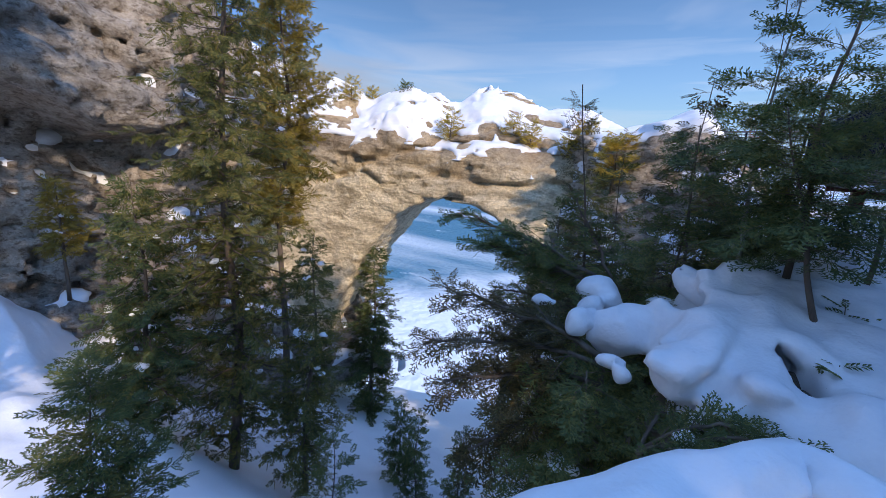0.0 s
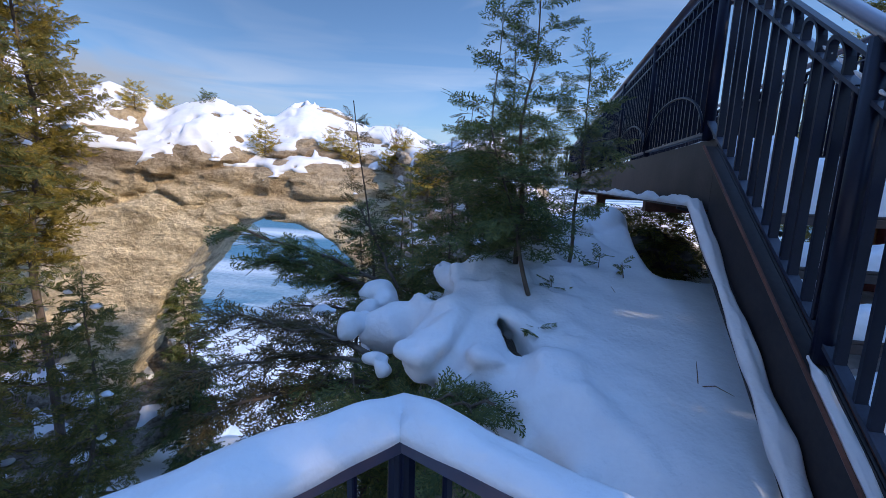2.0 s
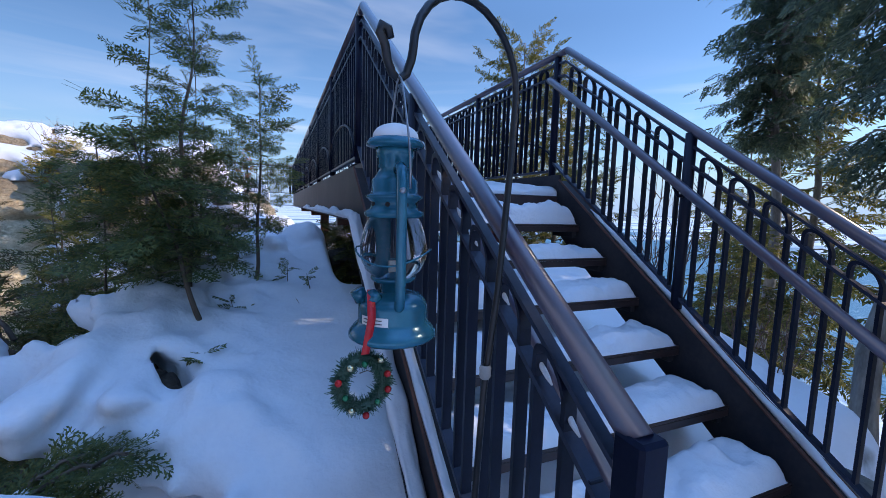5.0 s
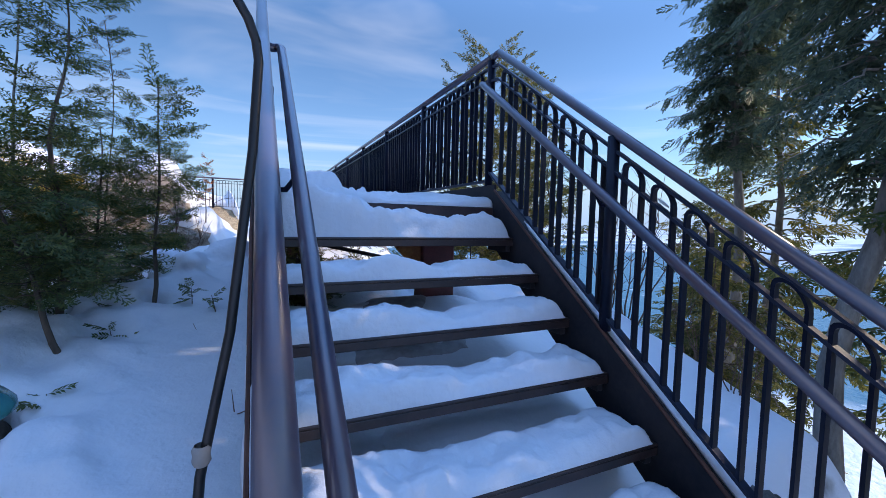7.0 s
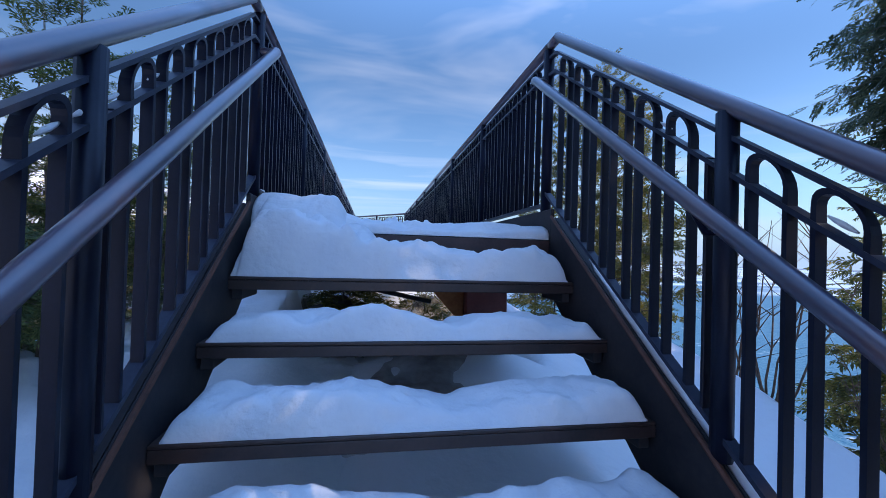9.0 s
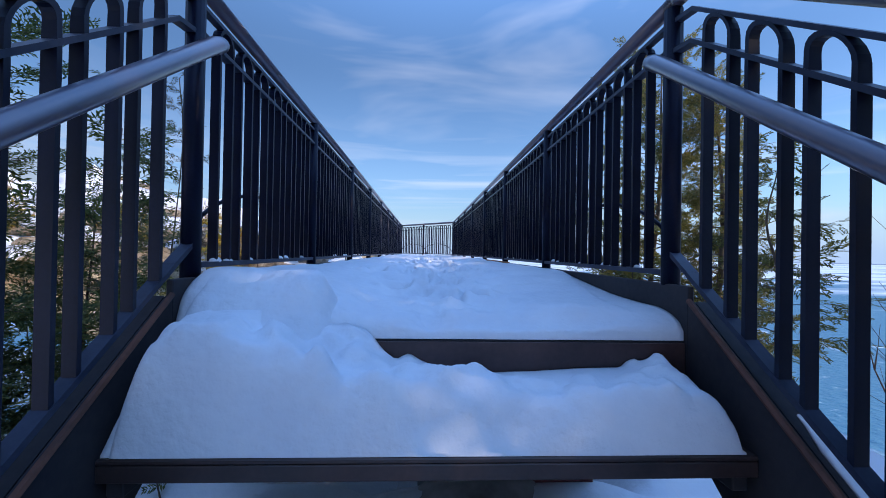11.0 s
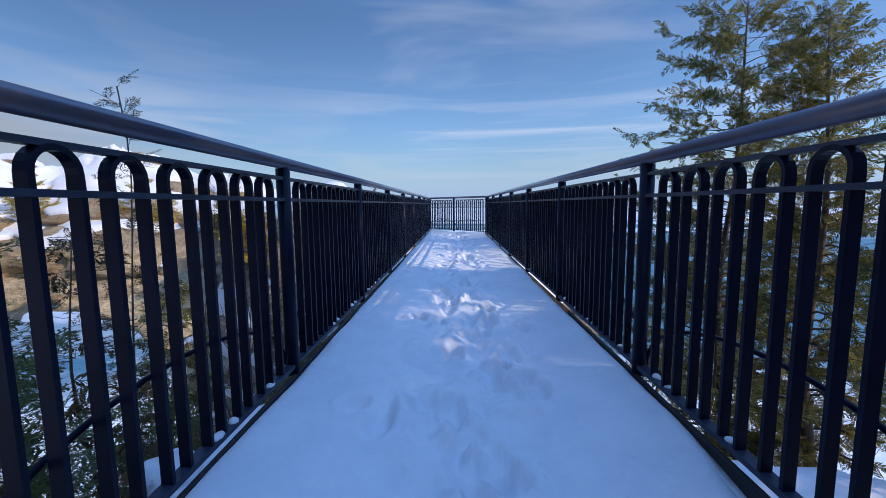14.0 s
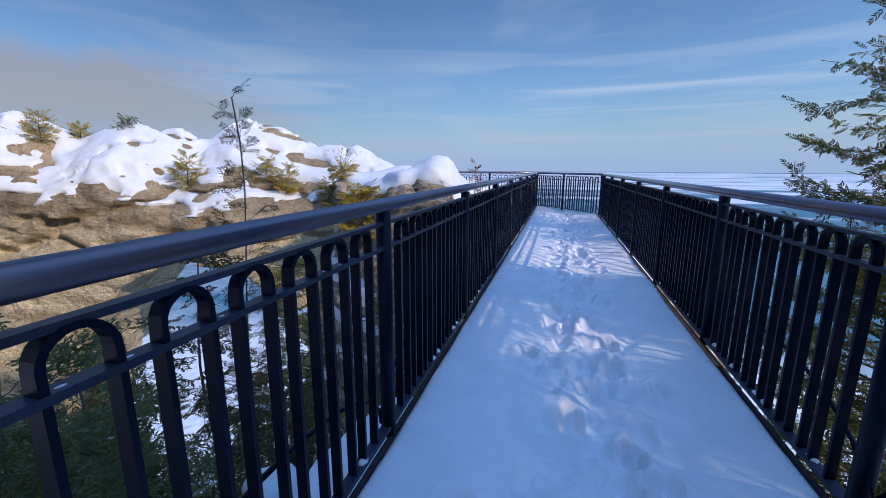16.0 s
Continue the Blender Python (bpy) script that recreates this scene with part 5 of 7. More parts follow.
def snow_strip(name, path, width, height, label, seed, parent=None, category="snow"):
    """A lumpy roll of snow along a path of points."""
    pts = []
    for a, b in zip(path, path[1:]):
        n = max(2, int((Vector(b) - Vector(a)).length / 0.025))
        pts += [Vector(a).lerp(Vector(b), i / n) for i in range(n)]
    pts.append(Vector(path[-1]))
    seg, vs, fs = 12, [], []
    for i, p in enumerate(pts):
        t = (pts[min(i + 1, len(pts) - 1)] - pts[max(i - 1, 0)]).normalized()
        side = t.cross(Vector((0, 0, 1))).normalized()
        k = min(1.8, max(0.3, float(fbm(np.array([i * 0.09]), np.array([seed * 1.7]), np.array([0.5]), 3, seed)[0]) * 3.0 - 0.5))
        end = min(1, min(i, len(pts) - 1 - i) / 3.0)
        for j in range(seg):
            a = math.pi * j / (seg - 1)
            wob = 0.65 + 0.7 * float(grain(np.array([i * 0.2]), np.array([j * 0.7]), np.array([seed * 2.3]), seed)[0])
            vs.append(p + side * (math.cos(a) * width / 2 * (0.6 + 0.4 * k) * max(end, 0.3)) + Vector((0, 0, 1)) * (math.sin(a) ** 0.7 * height * k * wob * max(end, 0.25)))
    for i in range(len(pts) - 1):
        for j in range(seg - 1):
            a = i * seg + j
            fs.append((a, a + 1, a + 1 + seg, a + seg))
        fs.append((i * seg + seg - 1, i * seg, i * seg + seg, i * seg + 2 * seg - 1))
    fs += [tuple(range(seg)), tuple(range(len(vs) - 1, len(vs) - 1 - seg, -1))]
    return solid(name, mesh_of(name, vs, fs, SNOW), label, category)


st_l = lambda y: 0.155 + 0.715 * min(y - 0.04, 0)
snow_strip("stringer_snow", [(-0.750, 4.7, -0.186), (-0.750, 0.05, -0.186), (-0.750, -0.02, st_l(-0.02) - 0.346), (-0.750, -2.05, st_l(-2.05) - 0.346)], 0.070, 0.036, "line of snow along the beam's lower flange", 3)
snow_strip("stringer_snow", [(-0.742, -0.98, st_l(-0.98) - 0.0), (-0.742, -2.0, st_l(-2.0) - 0.0)], 0.035, 0.022, "thin line of snow along the stringer's top", 4)
snow_strip("stringer_snow", [(0.742, -0.3, st_l(-0.3)), (0.742, -2.0, st_l(-2.0))], 0.04, 0.02, "thin line of snow along the stringer's top", 5)

bits = Shape()
bit_rng = np.random.default_rng(12)
for x in (-RX, RX):
    for k in range(3):
        for i in range(14):
            y = POSTS[k] + 0.05 + 1.155 / 7 * (i // 2 + 0.5) + (0.0 if i % 2 else 0.0825)
            if bit_rng.random() < (0.55 if x < 0 else 0.2):
                bits.ball((x + 0.002, y, 0.874), 1.0, 8, 6, (0.012, 0.032 * bit_rng.uniform(0.5, 1.0), 0.006))
            if bit_rng.random() < 0.4:
                bits.ball((x + 0.004, y, 0.196), 1.0, 8, 6, (0.015, 0.030 * bit_rng.uniform(0.5, 1.0), 0.016 * bit_rng.uniform(0.4, 1)))
    for i in range(24):
        y = -0.05 - 0.08 * i
        if y < -0.7 and bit_rng.random() < (0.6 if x < 0 else 0.2):
            bits.tube([(x, y - 0.026 + 0.013 * q, RAIL_Z + SLOPE * (y - 0.026 + 0.013 * q) - 0.140) for q in range(5)], [0.002, 0.005, 0.006, 0.005, 0.002], 7)
solid("rail_snow_bits", bits.mesh("rail_snow_bits", SNOW, True), "small crusts of snow left between the balusters", "snow", kind="stuff")

# dirt and grey ice showing through the thin snow under the stairs
px_, py_ = np.meshgrid(np.arange(-0.64, 0.66, 0.016), np.arange(-0.47, 1.5, 0.016), indexing="ij")
bare = fbm(px_ * 2.6, py_ * 1.7, 0 * px_, 4, 131) - 0.50 - 0.35 * smooth_step(0.35, 0.62, np.abs(px_)) - 0.3 * smooth_step(0.75, 1.0, np.abs((py_ - 0.5) / 0.95))
pz_ = ground_height(px_, py_) - 0.05 + 0.065 * smooth_step(-0.12, 0.03, bare)
pi_ = np.arange(px_.size).reshape(px_.shape)
pq_ = np.stack([pi_[:-1, :-1], pi_[1:, :-1], pi_[1:, 1:], pi_[:-1, 1:]], -1).reshape(-1, 4)
pq_ = pq_[bare.ravel()[pq_].max(1) > -0.11]
solid("bare_ground", mesh_of("bare_ground", np.stack([px_, py_, pz_], -1).reshape(-1, 3), pq_, surface("icy_dirt", (0.17, 0.145, 0.13), (0.52, 0.51, 0.52), 0.45, 4, 0.4, 0.0, 22, dist=0.012)), "brown dirt and grey ice under the open stairs", "dirt", kind="stuff")

# ---- the lower lookout platform ----
PLAT_Z = -1.75
corners = [(-1.79, -1.57), (-0.76, -2.05), (0.80, -2.05), (1.7, -2.4), (1.7, -7.5), (-4.6, -7.5), (-2.78, -2.95)]
s = Shape()
nc = len(corners)
s.add([(x, y, PLAT_Z - 0.15) for x, y in corners] + [(x, y, PLAT_Z) for x, y in corners], [tuple(range(nc - 1, -1, -1)), tuple(range(nc, 2 * nc))][::1] + [(i, (i + 1) % nc, nc + (i + 1) % nc, nc + i) for i in range(nc)])
lookout = thing("lookout_platform", (-1, -4, PLAT_Z), "snow-covered lookout platform at the foot of the stairs", "platform")
part("floor_slab", s.mesh("floor_slab", STEEL), lookout)
s = Shape()
s.add([(x * 0.99, y * 0.995 - 0.01, PLAT_Z + 0.002) for x, y in corners] + [(x * 0.98, y * 0.99 - 0.02, PLAT_Z + 0.07) for x, y in corners], [tuple(range(nc, 2 * nc))] + [(i, (i + 1) % nc, nc + (i + 1) % nc, nc + i) for i in range(nc)])
part("floor_snow", s.mesh("floor_snow", SNOW), lookout, "trodden snow")


def lookout_railing(a, b, za, zb, label):
    """A box-section rail on square posts with upright bars."""
    a3, b3 = Vector((*a, 0)), Vector((*b, 0))
    along = (b3 - a3)
    t = thing("railing", (a[0], a[1], PLAT_Z), label, "railing", "lookout railings")
    m = Matrix.Translation((a[0], a[1], 0)) @ Matrix.Rotation(math.atan2(along.y, along.x), 4, "Z")
    n = along.length
    placed("top_rail", Shape().box(-0.02, n, -0.030, 0.030, za - 0.055, za).mesh("lookout_top_rail", RAILPAINT), m, t)
    placed("bottom_bar", Shape().box(0.0, n, -0.015, 0.015, PLAT_Z + 0.10, PLAT_Z + 0.125).mesh("lookout_bottom_bar", PAINT), m, t)
    posts = [0.0] + [n * i / max(1, round(n / 1.2)) for i in range(1, max(1, round(n / 1.2)) + 1)]
    pm = Shape().box(-0.022, 0.022, -0.022, 0.022, PLAT_Z, za - 0.056).mesh("lookout_post", PAINT)
    bm_ = Shape().box(-0.006, 0.006, -0.012, 0.012, PLAT_Z + 0.126, za - 0.056).mesh("lookout_bar", PAINT)
    for p in posts:
        placed("post", pm, m @ Matrix.Translation((p, 0, 0)), t)
    k = 0.12
    while k < n - 0.05:
        if min(abs(k - p) for p in posts) > 0.04:
            placed("baluster", bm_, m @ Matrix.Translation((k, 0, 0)), t)
        k += 0.115
    return t


CORNER = (-1.79, -1.57)
lookout_railing(CORNER, (-2.78, -2.95), -0.598, -0.598, "dark steel lookout railing buried under snow")
lookout_railing(CORNER, (-0.80, -1.975), -0.598, -0.598, "dark steel lookout railing buried under snow")
snow_strip("rail_snow", [(-2.76, -2.92, -0.599), (-2.0, -1.865, -0.599), (-1.79, -1.57, -0.599), (-1.6, -1.65, -0.599), (-0.84, -1.96, -0.599)], 0.10, 0.038, "thick roll of snow heaped on the lookout rail", 9)


# ---- trees ----
def spray_template(pairs=5):
    """A flat cedar spray along +x, one long: a stem with blunt side sprigs, as quads."""
    v, f = [], []

    def leaf(x, y, a, n, w):
        c, s = math.cos(a), math.sin(a)
        o = len(v)
        v.extend([(x, y, 0), (x + c * n * 0.55 - s * w, y + s * n * 0.55 + c * w, 0.02), (x + c * n, y + s * n, -0.04), (x + c * n * 0.55 + s * w, y + s * n * 0.55 - c * w, 0.02)])
        f.append((o, o + 1, o + 2, o + 3))

    leaf(0, 0, 0, 0.75, 0.020)
    for i in range(pairs):
        x = 0.12 + 0.72 * i / (pairs - 1)
        n = 0.42 * (1 - 0.55 * abs(x - 0.35))
        for s in (-1, 1):
            leaf(x + 0.03 * s, 0, s * radians(42 + 6 * ((i * 7) % 3)), n, 0.055)
    leaf(0.72, 0, 0, 0.32, 0.05)
    return np.array(v), np.array(f)


def frond_template(pairs, forks, width=0.022):
    """A finely cut cedar frond along +x, one long: side sprigs that fork again."""
    v, f = [], []

    def leaf(x, y, a, n, w, sag):
        c, s = math.cos(a), math.sin(a)
        o = len(v)
        v.extend([(x, y, sag), (x + c * n * 0.5 - s * w, y + s * n * 0.5 + c * w, sag), (x + c * n, y + s * n, sag - 0.05 * n), (x + c * n * 0.5 + s * w, y + s * n * 0.5 - c * w, sag)])
        f.append((o, o + 1, o + 2, o + 3))

    leaf(0, 0, 0, 0.85, 0.013, 0)
    for i in range(pairs):
        x = 0.10 + 0.74 * i / (pairs - 1)
        n = 0.44 * (1 - 0.75 * abs(x - 0.32))
        for s in (-1, 1):
            a = s * radians(40 + 7 * ((i * 5) % 3))
            leaf(x, 0, a, n, width, -0.06 * x * x)
            for q, k in forks:
                leaf(x + math.cos(a) * n * q, math.sin(a) * n * q, a + k * s * radians(-38), n * 0.42, width, -0.06 * x * x)
    leaf(0.78, 0, 0, 0.26, 0.024, -0.04)
    return np.array(v), np.array(f)


SPRAY_V, SPRAY_F = spray_template(5)
SPRAY_V3, SPRAY_F3 = frond_template(5, ((0.45, 1), (0.72, -1)), 0.033)
SPRAY_V2, SPRAY_F2 = frond_template(5, ((0.55, 1),), 0.048)


def sprays_mesh(name, pos, along, normal, size, material, fine=False):
    tv, tf = {0: (SPRAY_V, SPRAY_F), 1: (SPRAY_V3, SPRAY_F3), 2: (SPRAY_V2, SPRAY_F2)}[int(fine)]
    x = along / np.linalg.norm(along, axis=1, keepdims=True)
    y = np.cross(normal, x)
    y /= np.linalg.norm(y, axis=1, keepdims=True) + 1e-9
    z = np.cross(x, y)
    m = np.stack([x, y, z], 2) * size[:, None, None]
    v = np.einsum("nij,kj->nki", m, tv) + pos[:, None, :]
    f = tf[None] + (np.arange(len(pos)) * len(tv))[:, None, None]
    return mesh_of(name, v.reshape(-1, 3), f.reshape(-1, 4), material, False)


def conifer(base, top, radius, label, seed, limbs=80, start=0.12, spray=0.16, droop=0.25, rise=0.15, material=CEDAR, bark=BARK, trunk=0.05, shape=1.0, snow=0.0, fine=False, thin=1.0, inner=0.15, low=1.0, hang=0.18, group="cedars", one_sided=None, kinds="cedar", fluff=0.28):
    """A cedar: tapered bent trunk, limbs, and a crown of flat sprays along them."""
    rng = np.random.default_rng(seed)
    b, t = np.array(base, float), np.array(top, float)
    n = 14
    bend = rng.normal(0, 0.02, (n + 1, 3)) * np.linalg.norm(t - b)
    bend[0] = bend[-1] = 0
    for _ in range(3):
        bend[1:-1] = (bend[:-2] + bend[1:-1] * 2 + bend[2:]) / 4
    line = b + (t - b) * np.linspace(0, 1, n + 1)[:, None] + bend
    tree = thing("tree", tuple(b), label, kinds, group)
    rad = [max(0.004, trunk * (1 - 0.93 * i / n)) for i in range(n + 1)]
    line[0] -= (t - b) / np.linalg.norm(t - b) * 0.15
    part("trunk", Shape().tube([tuple(p) for p in line], rad, 9).mesh("trunk", bark, True), tree, "bare tapering trunk")
    height = np.linalg.norm(t - b)
    wood, P, A, N, S = Shape(), [], [], [], []
    snow_shape = Shape()
    az = rng.uniform(0, 6.28)
    for i in range(limbs):
        h = start + (1 - start) * ((i + rng.uniform(0, 1)) / limbs) ** low
        az += 2.4 + rng.normal(0, 0.35)
        if one_sided is not None and rng.random() < 0.6:
            az = one_sided + rng.normal(0, 0.6)
        k = h * n
        j = min(int(k), n - 1)
        p0 = line[j] + (line[j + 1] - line[j]) * (k - j)
        env = (min(1.0, (1 - h) * 1.25 + 0.05) ** shape) * min(1.0, 0.45 + 2.2 * (h - start))
        L = radius * env * rng.uniform(0.55, 1.15)
        if L < 0.04:
            continue
        d = np.array([math.cos(az), math.sin(az), 0])
        el = rise + 0.5 * max(0, h - 0.6) + rng.normal(0, 0.12)
        m = 7
        pts = []
        for q in range(m + 1):
            u = q / m
            pts.append(p0 + d * L * u * math.cos(el) + np.array([0, 0, 1]) * (L * u * math.sin(el) - droop * L * u * u + 0.10 * L * u ** 4))
        pts = np.array(pts)
        pts[1:] += rng.normal(0, 0.02 * L, (m, 3))
        r0 = min(0.35 * rad[j], 0.012 + 0.012 * L)
        wood.tube([tuple(p) for p in pts], [max(0.0015, r0 * (1 - 0.9 * q / m)) for q in range(m + 1)], 4, False)
        count = max(2, int(L / (spray * 0.26 / thin)))
        for q in range(count):
            u = inner + (1 - inner) * (q + rng.uniform(0, 1)) / count
            kk = min(int(u * m), m - 1)
            p = pts[kk] + (pts[kk + 1] - pts[kk]) * (u * m - kk)
            tan = pts[kk + 1] - pts[kk]
            tan = tan / (np.linalg.norm(tan) + 1e-9)
            side = np.cross(tan, (0, 0, 1))
            side = side / (np.linalg.norm(side) + 1e-9)
            for s in (-1, 1):
                ang = rng.uniform(0.35, 1.1)
                a = tan * math.cos(ang) + side * math.sin(ang) * s + np.array([0, 0, rng.normal(-hang, fluff)])
                P.append(p + rng.normal(0, 0.012, 3))
                A.append(a)
                N.append(np.array([0, 0, 1]) + rng.normal(0, 0.45 if fluff < 0.4 else 1.3, 3))
                S.append(spray * rng.uniform(0.6, 1.25) * (1.1 - 0.35 * u))
        P.append(pts[-1]); A.append(pts[-1] - pts[-2]); N.append(np.array([0, 0, 1]) + rng.normal(0, 0.3, 3)); S.append(spray * 0.9)
        if rng.random() < snow:
            u = rng.uniform(0.4, 0.85)
            c = pts[int(u * m)] + np.array([0, 0, 0.015])
            for _ in range(3):
                w = rng.uniform(0.12, 0.34) * spray
                snow_shape.ball(tuple(c + rng.normal(0, 0.25 * spray, 3) * (1, 1, 0.3)), w, 8, 6, (rng.uniform(0.8, 1.4), rng.uniform(0.8, 1.4), 0.6))
    part("limb_wood", wood.mesh("limb_wood", bark, True), tree)["kind"] = "stuff"
    part("crown", sprays_mesh("crown", np.array(P), np.array(A), np.array(N), np.array(S), material, fine), tree, "dense flat evergreen sprays")["kind"] = "stuff"
    if snow_shape.v:
        part("snow_load", snow_shape.mesh("snow_load", SNOW, True), tree, "clumps of snow on the boughs")["kind"] = "stuff"
    return tree


def bough_tree(trunk_path, radius, limbs, label, seed, spray=0.12, material=CEDAR, bark=BARK, dense=1.0, kinds="cedar"):
    """A cedar of a few long boughs: each a bowed limb with side branchlets and fine fronds. limbs: (from, to, bow)."""
    rng = np.random.default_rng(seed)
    tree = thing("tree", trunk_path[0], label, kinds, "cedars")
    k = len(trunk_path) - 1
    part("trunk", Shape().tube(trunk_path, [radius * (1 - 0.8 * i / k) for i in range(k + 1)], 9).mesh("trunk", bark, True), tree, "bare tapering trunk")
    wood, P, A, N, S = Shape(), [], [], [], []

    def frond(p, d):
        P.append(p)
        A.append(d + rng.normal(0, 0.22, 3))
        N.append(np.array([0, 0, 1]) + rng.normal(0, 0.4, 3))
        S.append(spray * rng.uniform(0.6, 1.25))

    for p0, p1, bow in limbs:
        p0, p1 = np.array(p0, float), np.array(p1, float)
        L = np.linalg.norm(p1 - p0)
        m = 10
        us = np.linspace(0, 1, m + 1)
        pts = p0 + (p1 - p0) * us[:, None] + np.outer(4 * bow * us * (1 - us), (0, 0, 1)) + rng.normal(0, 0.010 * L, (m + 1, 3))
        wood.tube([tuple(p) for p in pts], [0.006 + 0.010 * L * (1 - u) for u in us], 5, False)
        count = max(4, int(L / 0.045 * dense))
        for q in range(count):
            u = 0.15 + 0.85 * (q + rng.random()) / count
            j = min(int(u * m), m - 1)
            p = pts[j] + (pts[j + 1] - pts[j]) * (u * m - j)
            tan = pts[j + 1] - pts[j]
            tan /= np.linalg.norm(tan)
            side = np.cross(tan, (0, 0, 1))
            side /= np.linalg.norm(side) + 1e-9
            for sgn in (-1, 1):
                ang = rng.uniform(0.5, 1.0)
                d = tan * math.cos(ang) + side * math.sin(ang) * sgn + np.array([0, 0, rng.normal(-0.12, 0.22)])
                bl = 0.34 * L * (1.05 - 0.75 * u) * rng.uniform(0.45, 1.1)
                e = p + d * bl + np.array([0, 0, -0.10 * bl])
                wood.tube([tuple(p), tuple((p + e) / 2 + np.array([0, 0, 0.03 * bl])), tuple(e)], [0.004, 0.0025, 0.0012], 4, False)
                nf = max(2, int(bl / 0.05))
                for f in range(nf):
                    frond(p + (e - p) * ((f + rng.random()) / nf), d + side * rng.choice((-1, 1)) * 0.6 + tan * 0.3 + np.array([0, 0, -0.10]))
                frond(e, d)
        frond(pts[-1], p1 - p0)
    part("limb_wood", wood.mesh("limb_wood", bark, True), tree)["kind"] = "stuff"
    part("crown", sprays_mesh("crown", np.array(P), np.array(A), np.array(N), np.array(S), material, True), tree, "lacy flat evergreen sprays")["kind"] = "stuff"
    return tree


# slim saplings and their neighbours on the knoll
g = ground_at
conifer((-1.66, 0.26, -0.95), (-1.61, 0.38, 1.20), 0.46, "slim young cedar leaning on a snowy knoll", 11, 26, 0.34, 0.14, 0.30, 0.55, CEDAR, BARK, 0.021, 0.35, 0.0, True, 1.0, 0.25, 1.25)
conifer((-1.90, 0.48, g(-1.90, 0.48) - 0.1), (-1.86, 0.50, 1.16), 0.48, "slim young cedar with an open top on a snowy knoll", 12, 26, 0.34, 0.14, 0.30, 0.55, CEDAR, GREYBARK, 0.020, 0.35, 0.0, True, 1.0, 0.3, 1.3)
conifer((-1.33, 0.52, -0.72), (-1.28, 0.60, 0.72), 0.38, "small leaning cedar beside the stairs", 13, 34, 0.28, 0.13, 0.3, 0.5, CEDAR, BARK, 0.014, 0.45, 0.0, True, 1.0, 0.25, 1.3)
conifer((-1.72, 0.95, g(-1.72, 0.95) - 0.1), (-1.66, 0.95, 0.45), 0.55, "bushy young cedar behind the saplings", 14, 60, 0.12, 0.16, 0.35, 0.20, CEDAR, BARK, 0.020, 0.5, 0.0, True, 0.9, 0.12, 1.2)
conifer((-2.28, 0.80, g(-2.28, 0.80) - 0.1), (-2.22, 0.78, 0.22), 0.82, "bushy dark cedar on the edge of the knoll", 15, 86, 0.18, 0.16, 0.35, 0.15, CEDAR, BARK, 0.022, 0.45, 0.0, True, 0.9, 0.12, 1.2)
conifer((-1.52, 0.00, -0.84), (-1.83, 0.00, 0.22), 0.46, "low spreading cedar round the saplings", 17, 40, 0.34, 0.15, 0.3, 0.18, CEDAR, BARK, 0.016, 0.35, 0.0, True, 0.9, 0.12)
conifer((-1.95, 1.95, g(-1.95, 1.95) - 0.1), (-1.91, 2.03, 1.52), 0.30, "thin sapling with sparse tips beside the walkway", 16, 40, 0.28, 0.09, 0.2, 0.7, CEDAR_BROWN, BARK, 0.014, 0.5, 0.0, True, 0.7, 0.3)
conifer((-2.9, 2.0, g(-2.9, 2.0) - 0.1), (-2.92, 1.95, 0.05), 0.6, "young cedar below the walkway", 18, 36, 0.20, 0.17, 0.3, 0.25, CEDAR_WARM, BARK, 0.022, 0.6, 0.0, 2, 0.8, 0.2)
conifer((-2.3, 2.05, g(-2.3, 2.05) - 0.1), (-2.28, 2.05, 0.72), 0.62, "brown-green cedar close below the walkway", 67, 60, 0.15, 0.17, 0.3, 0.15, CEDAR_BROWN, BARK, 0.03, 0.6, 0.0, 2, 0.8, 0.2)
# cedars that hang over the gully
conifer((-2.62, 0.70, -3.4), (-3.04, 0.80, 0.52), 0.85, "thin brown-tipped cedar leaning over the gully", 21, 40, 0.50, 0.13, 0.20, 0.30, CEDAR_BROWN, BARK, 0.026, 1.25, 0.0, True, 0.7, 0.25)
bough_tree([(-2.5, 0.55, -3.4), (-2.52, 0.50, -2.0), (-2.58, 0.45, -0.85)], 0.045, [((-2.55, 0.48, -0.92), (-3.60, 0.02, -0.46), 0.05), ((-2.55, 0.48, -0.98), (-3.35, -0.02, -0.66), 0.05), ((-2.56, 0.48, -1.1), (-3.45, 0.50, -0.75), 0.05), ((-2.55, 0.48, -0.9), (-3.0, 0.85, -0.35), 0.03), ((-2.55, 0.48, -1.2), (-3.3, 0.25, -1.05), 0.05)], "dark cedar with long boughs reaching over the gully", 28, 0.13, CEDAR)
bough_tree([(-2.30, -0.25, -3.4), (-2.34, -0.32, -2.0), (-2.38, -0.30, -1.10)], 0.040, [((-2.38, -0.30, -1.08), (-3.28, -0.52, -0.86), 0.04), ((-2.38, -0.32, -1.12), (-3.22, -0.78, -1.08), 0.05), ((-2.36, -0.32, -1.22), (-3.06, -0.80, -1.28), 0.05), ((-2.38, -0.30, -1.10), (-3.12, -0.20, -0.98), 0.04), ((-2.36, -0.32, -1.35), (-2.90, -0.80, -1.62), 0.05), ((-2.36, -0.32, -1.30), (-3.15, -0.45, -1.38), 0.05)], "brown-tipped cedar spreading flat boughs below the snowy ledge", 22, 0.12, CEDAR_BROWN)
conifer((-2.40, -0.55, -3.2), (-2.40, -0.56, -1.06), 0.52, "low dense cedar under the snowy ledge", 27, 60, 0.42, 0.14, 0.30, 0.02, CEDAR, BARK, 0.03, 0.25, 0.05, True, 0.9, 0.12)
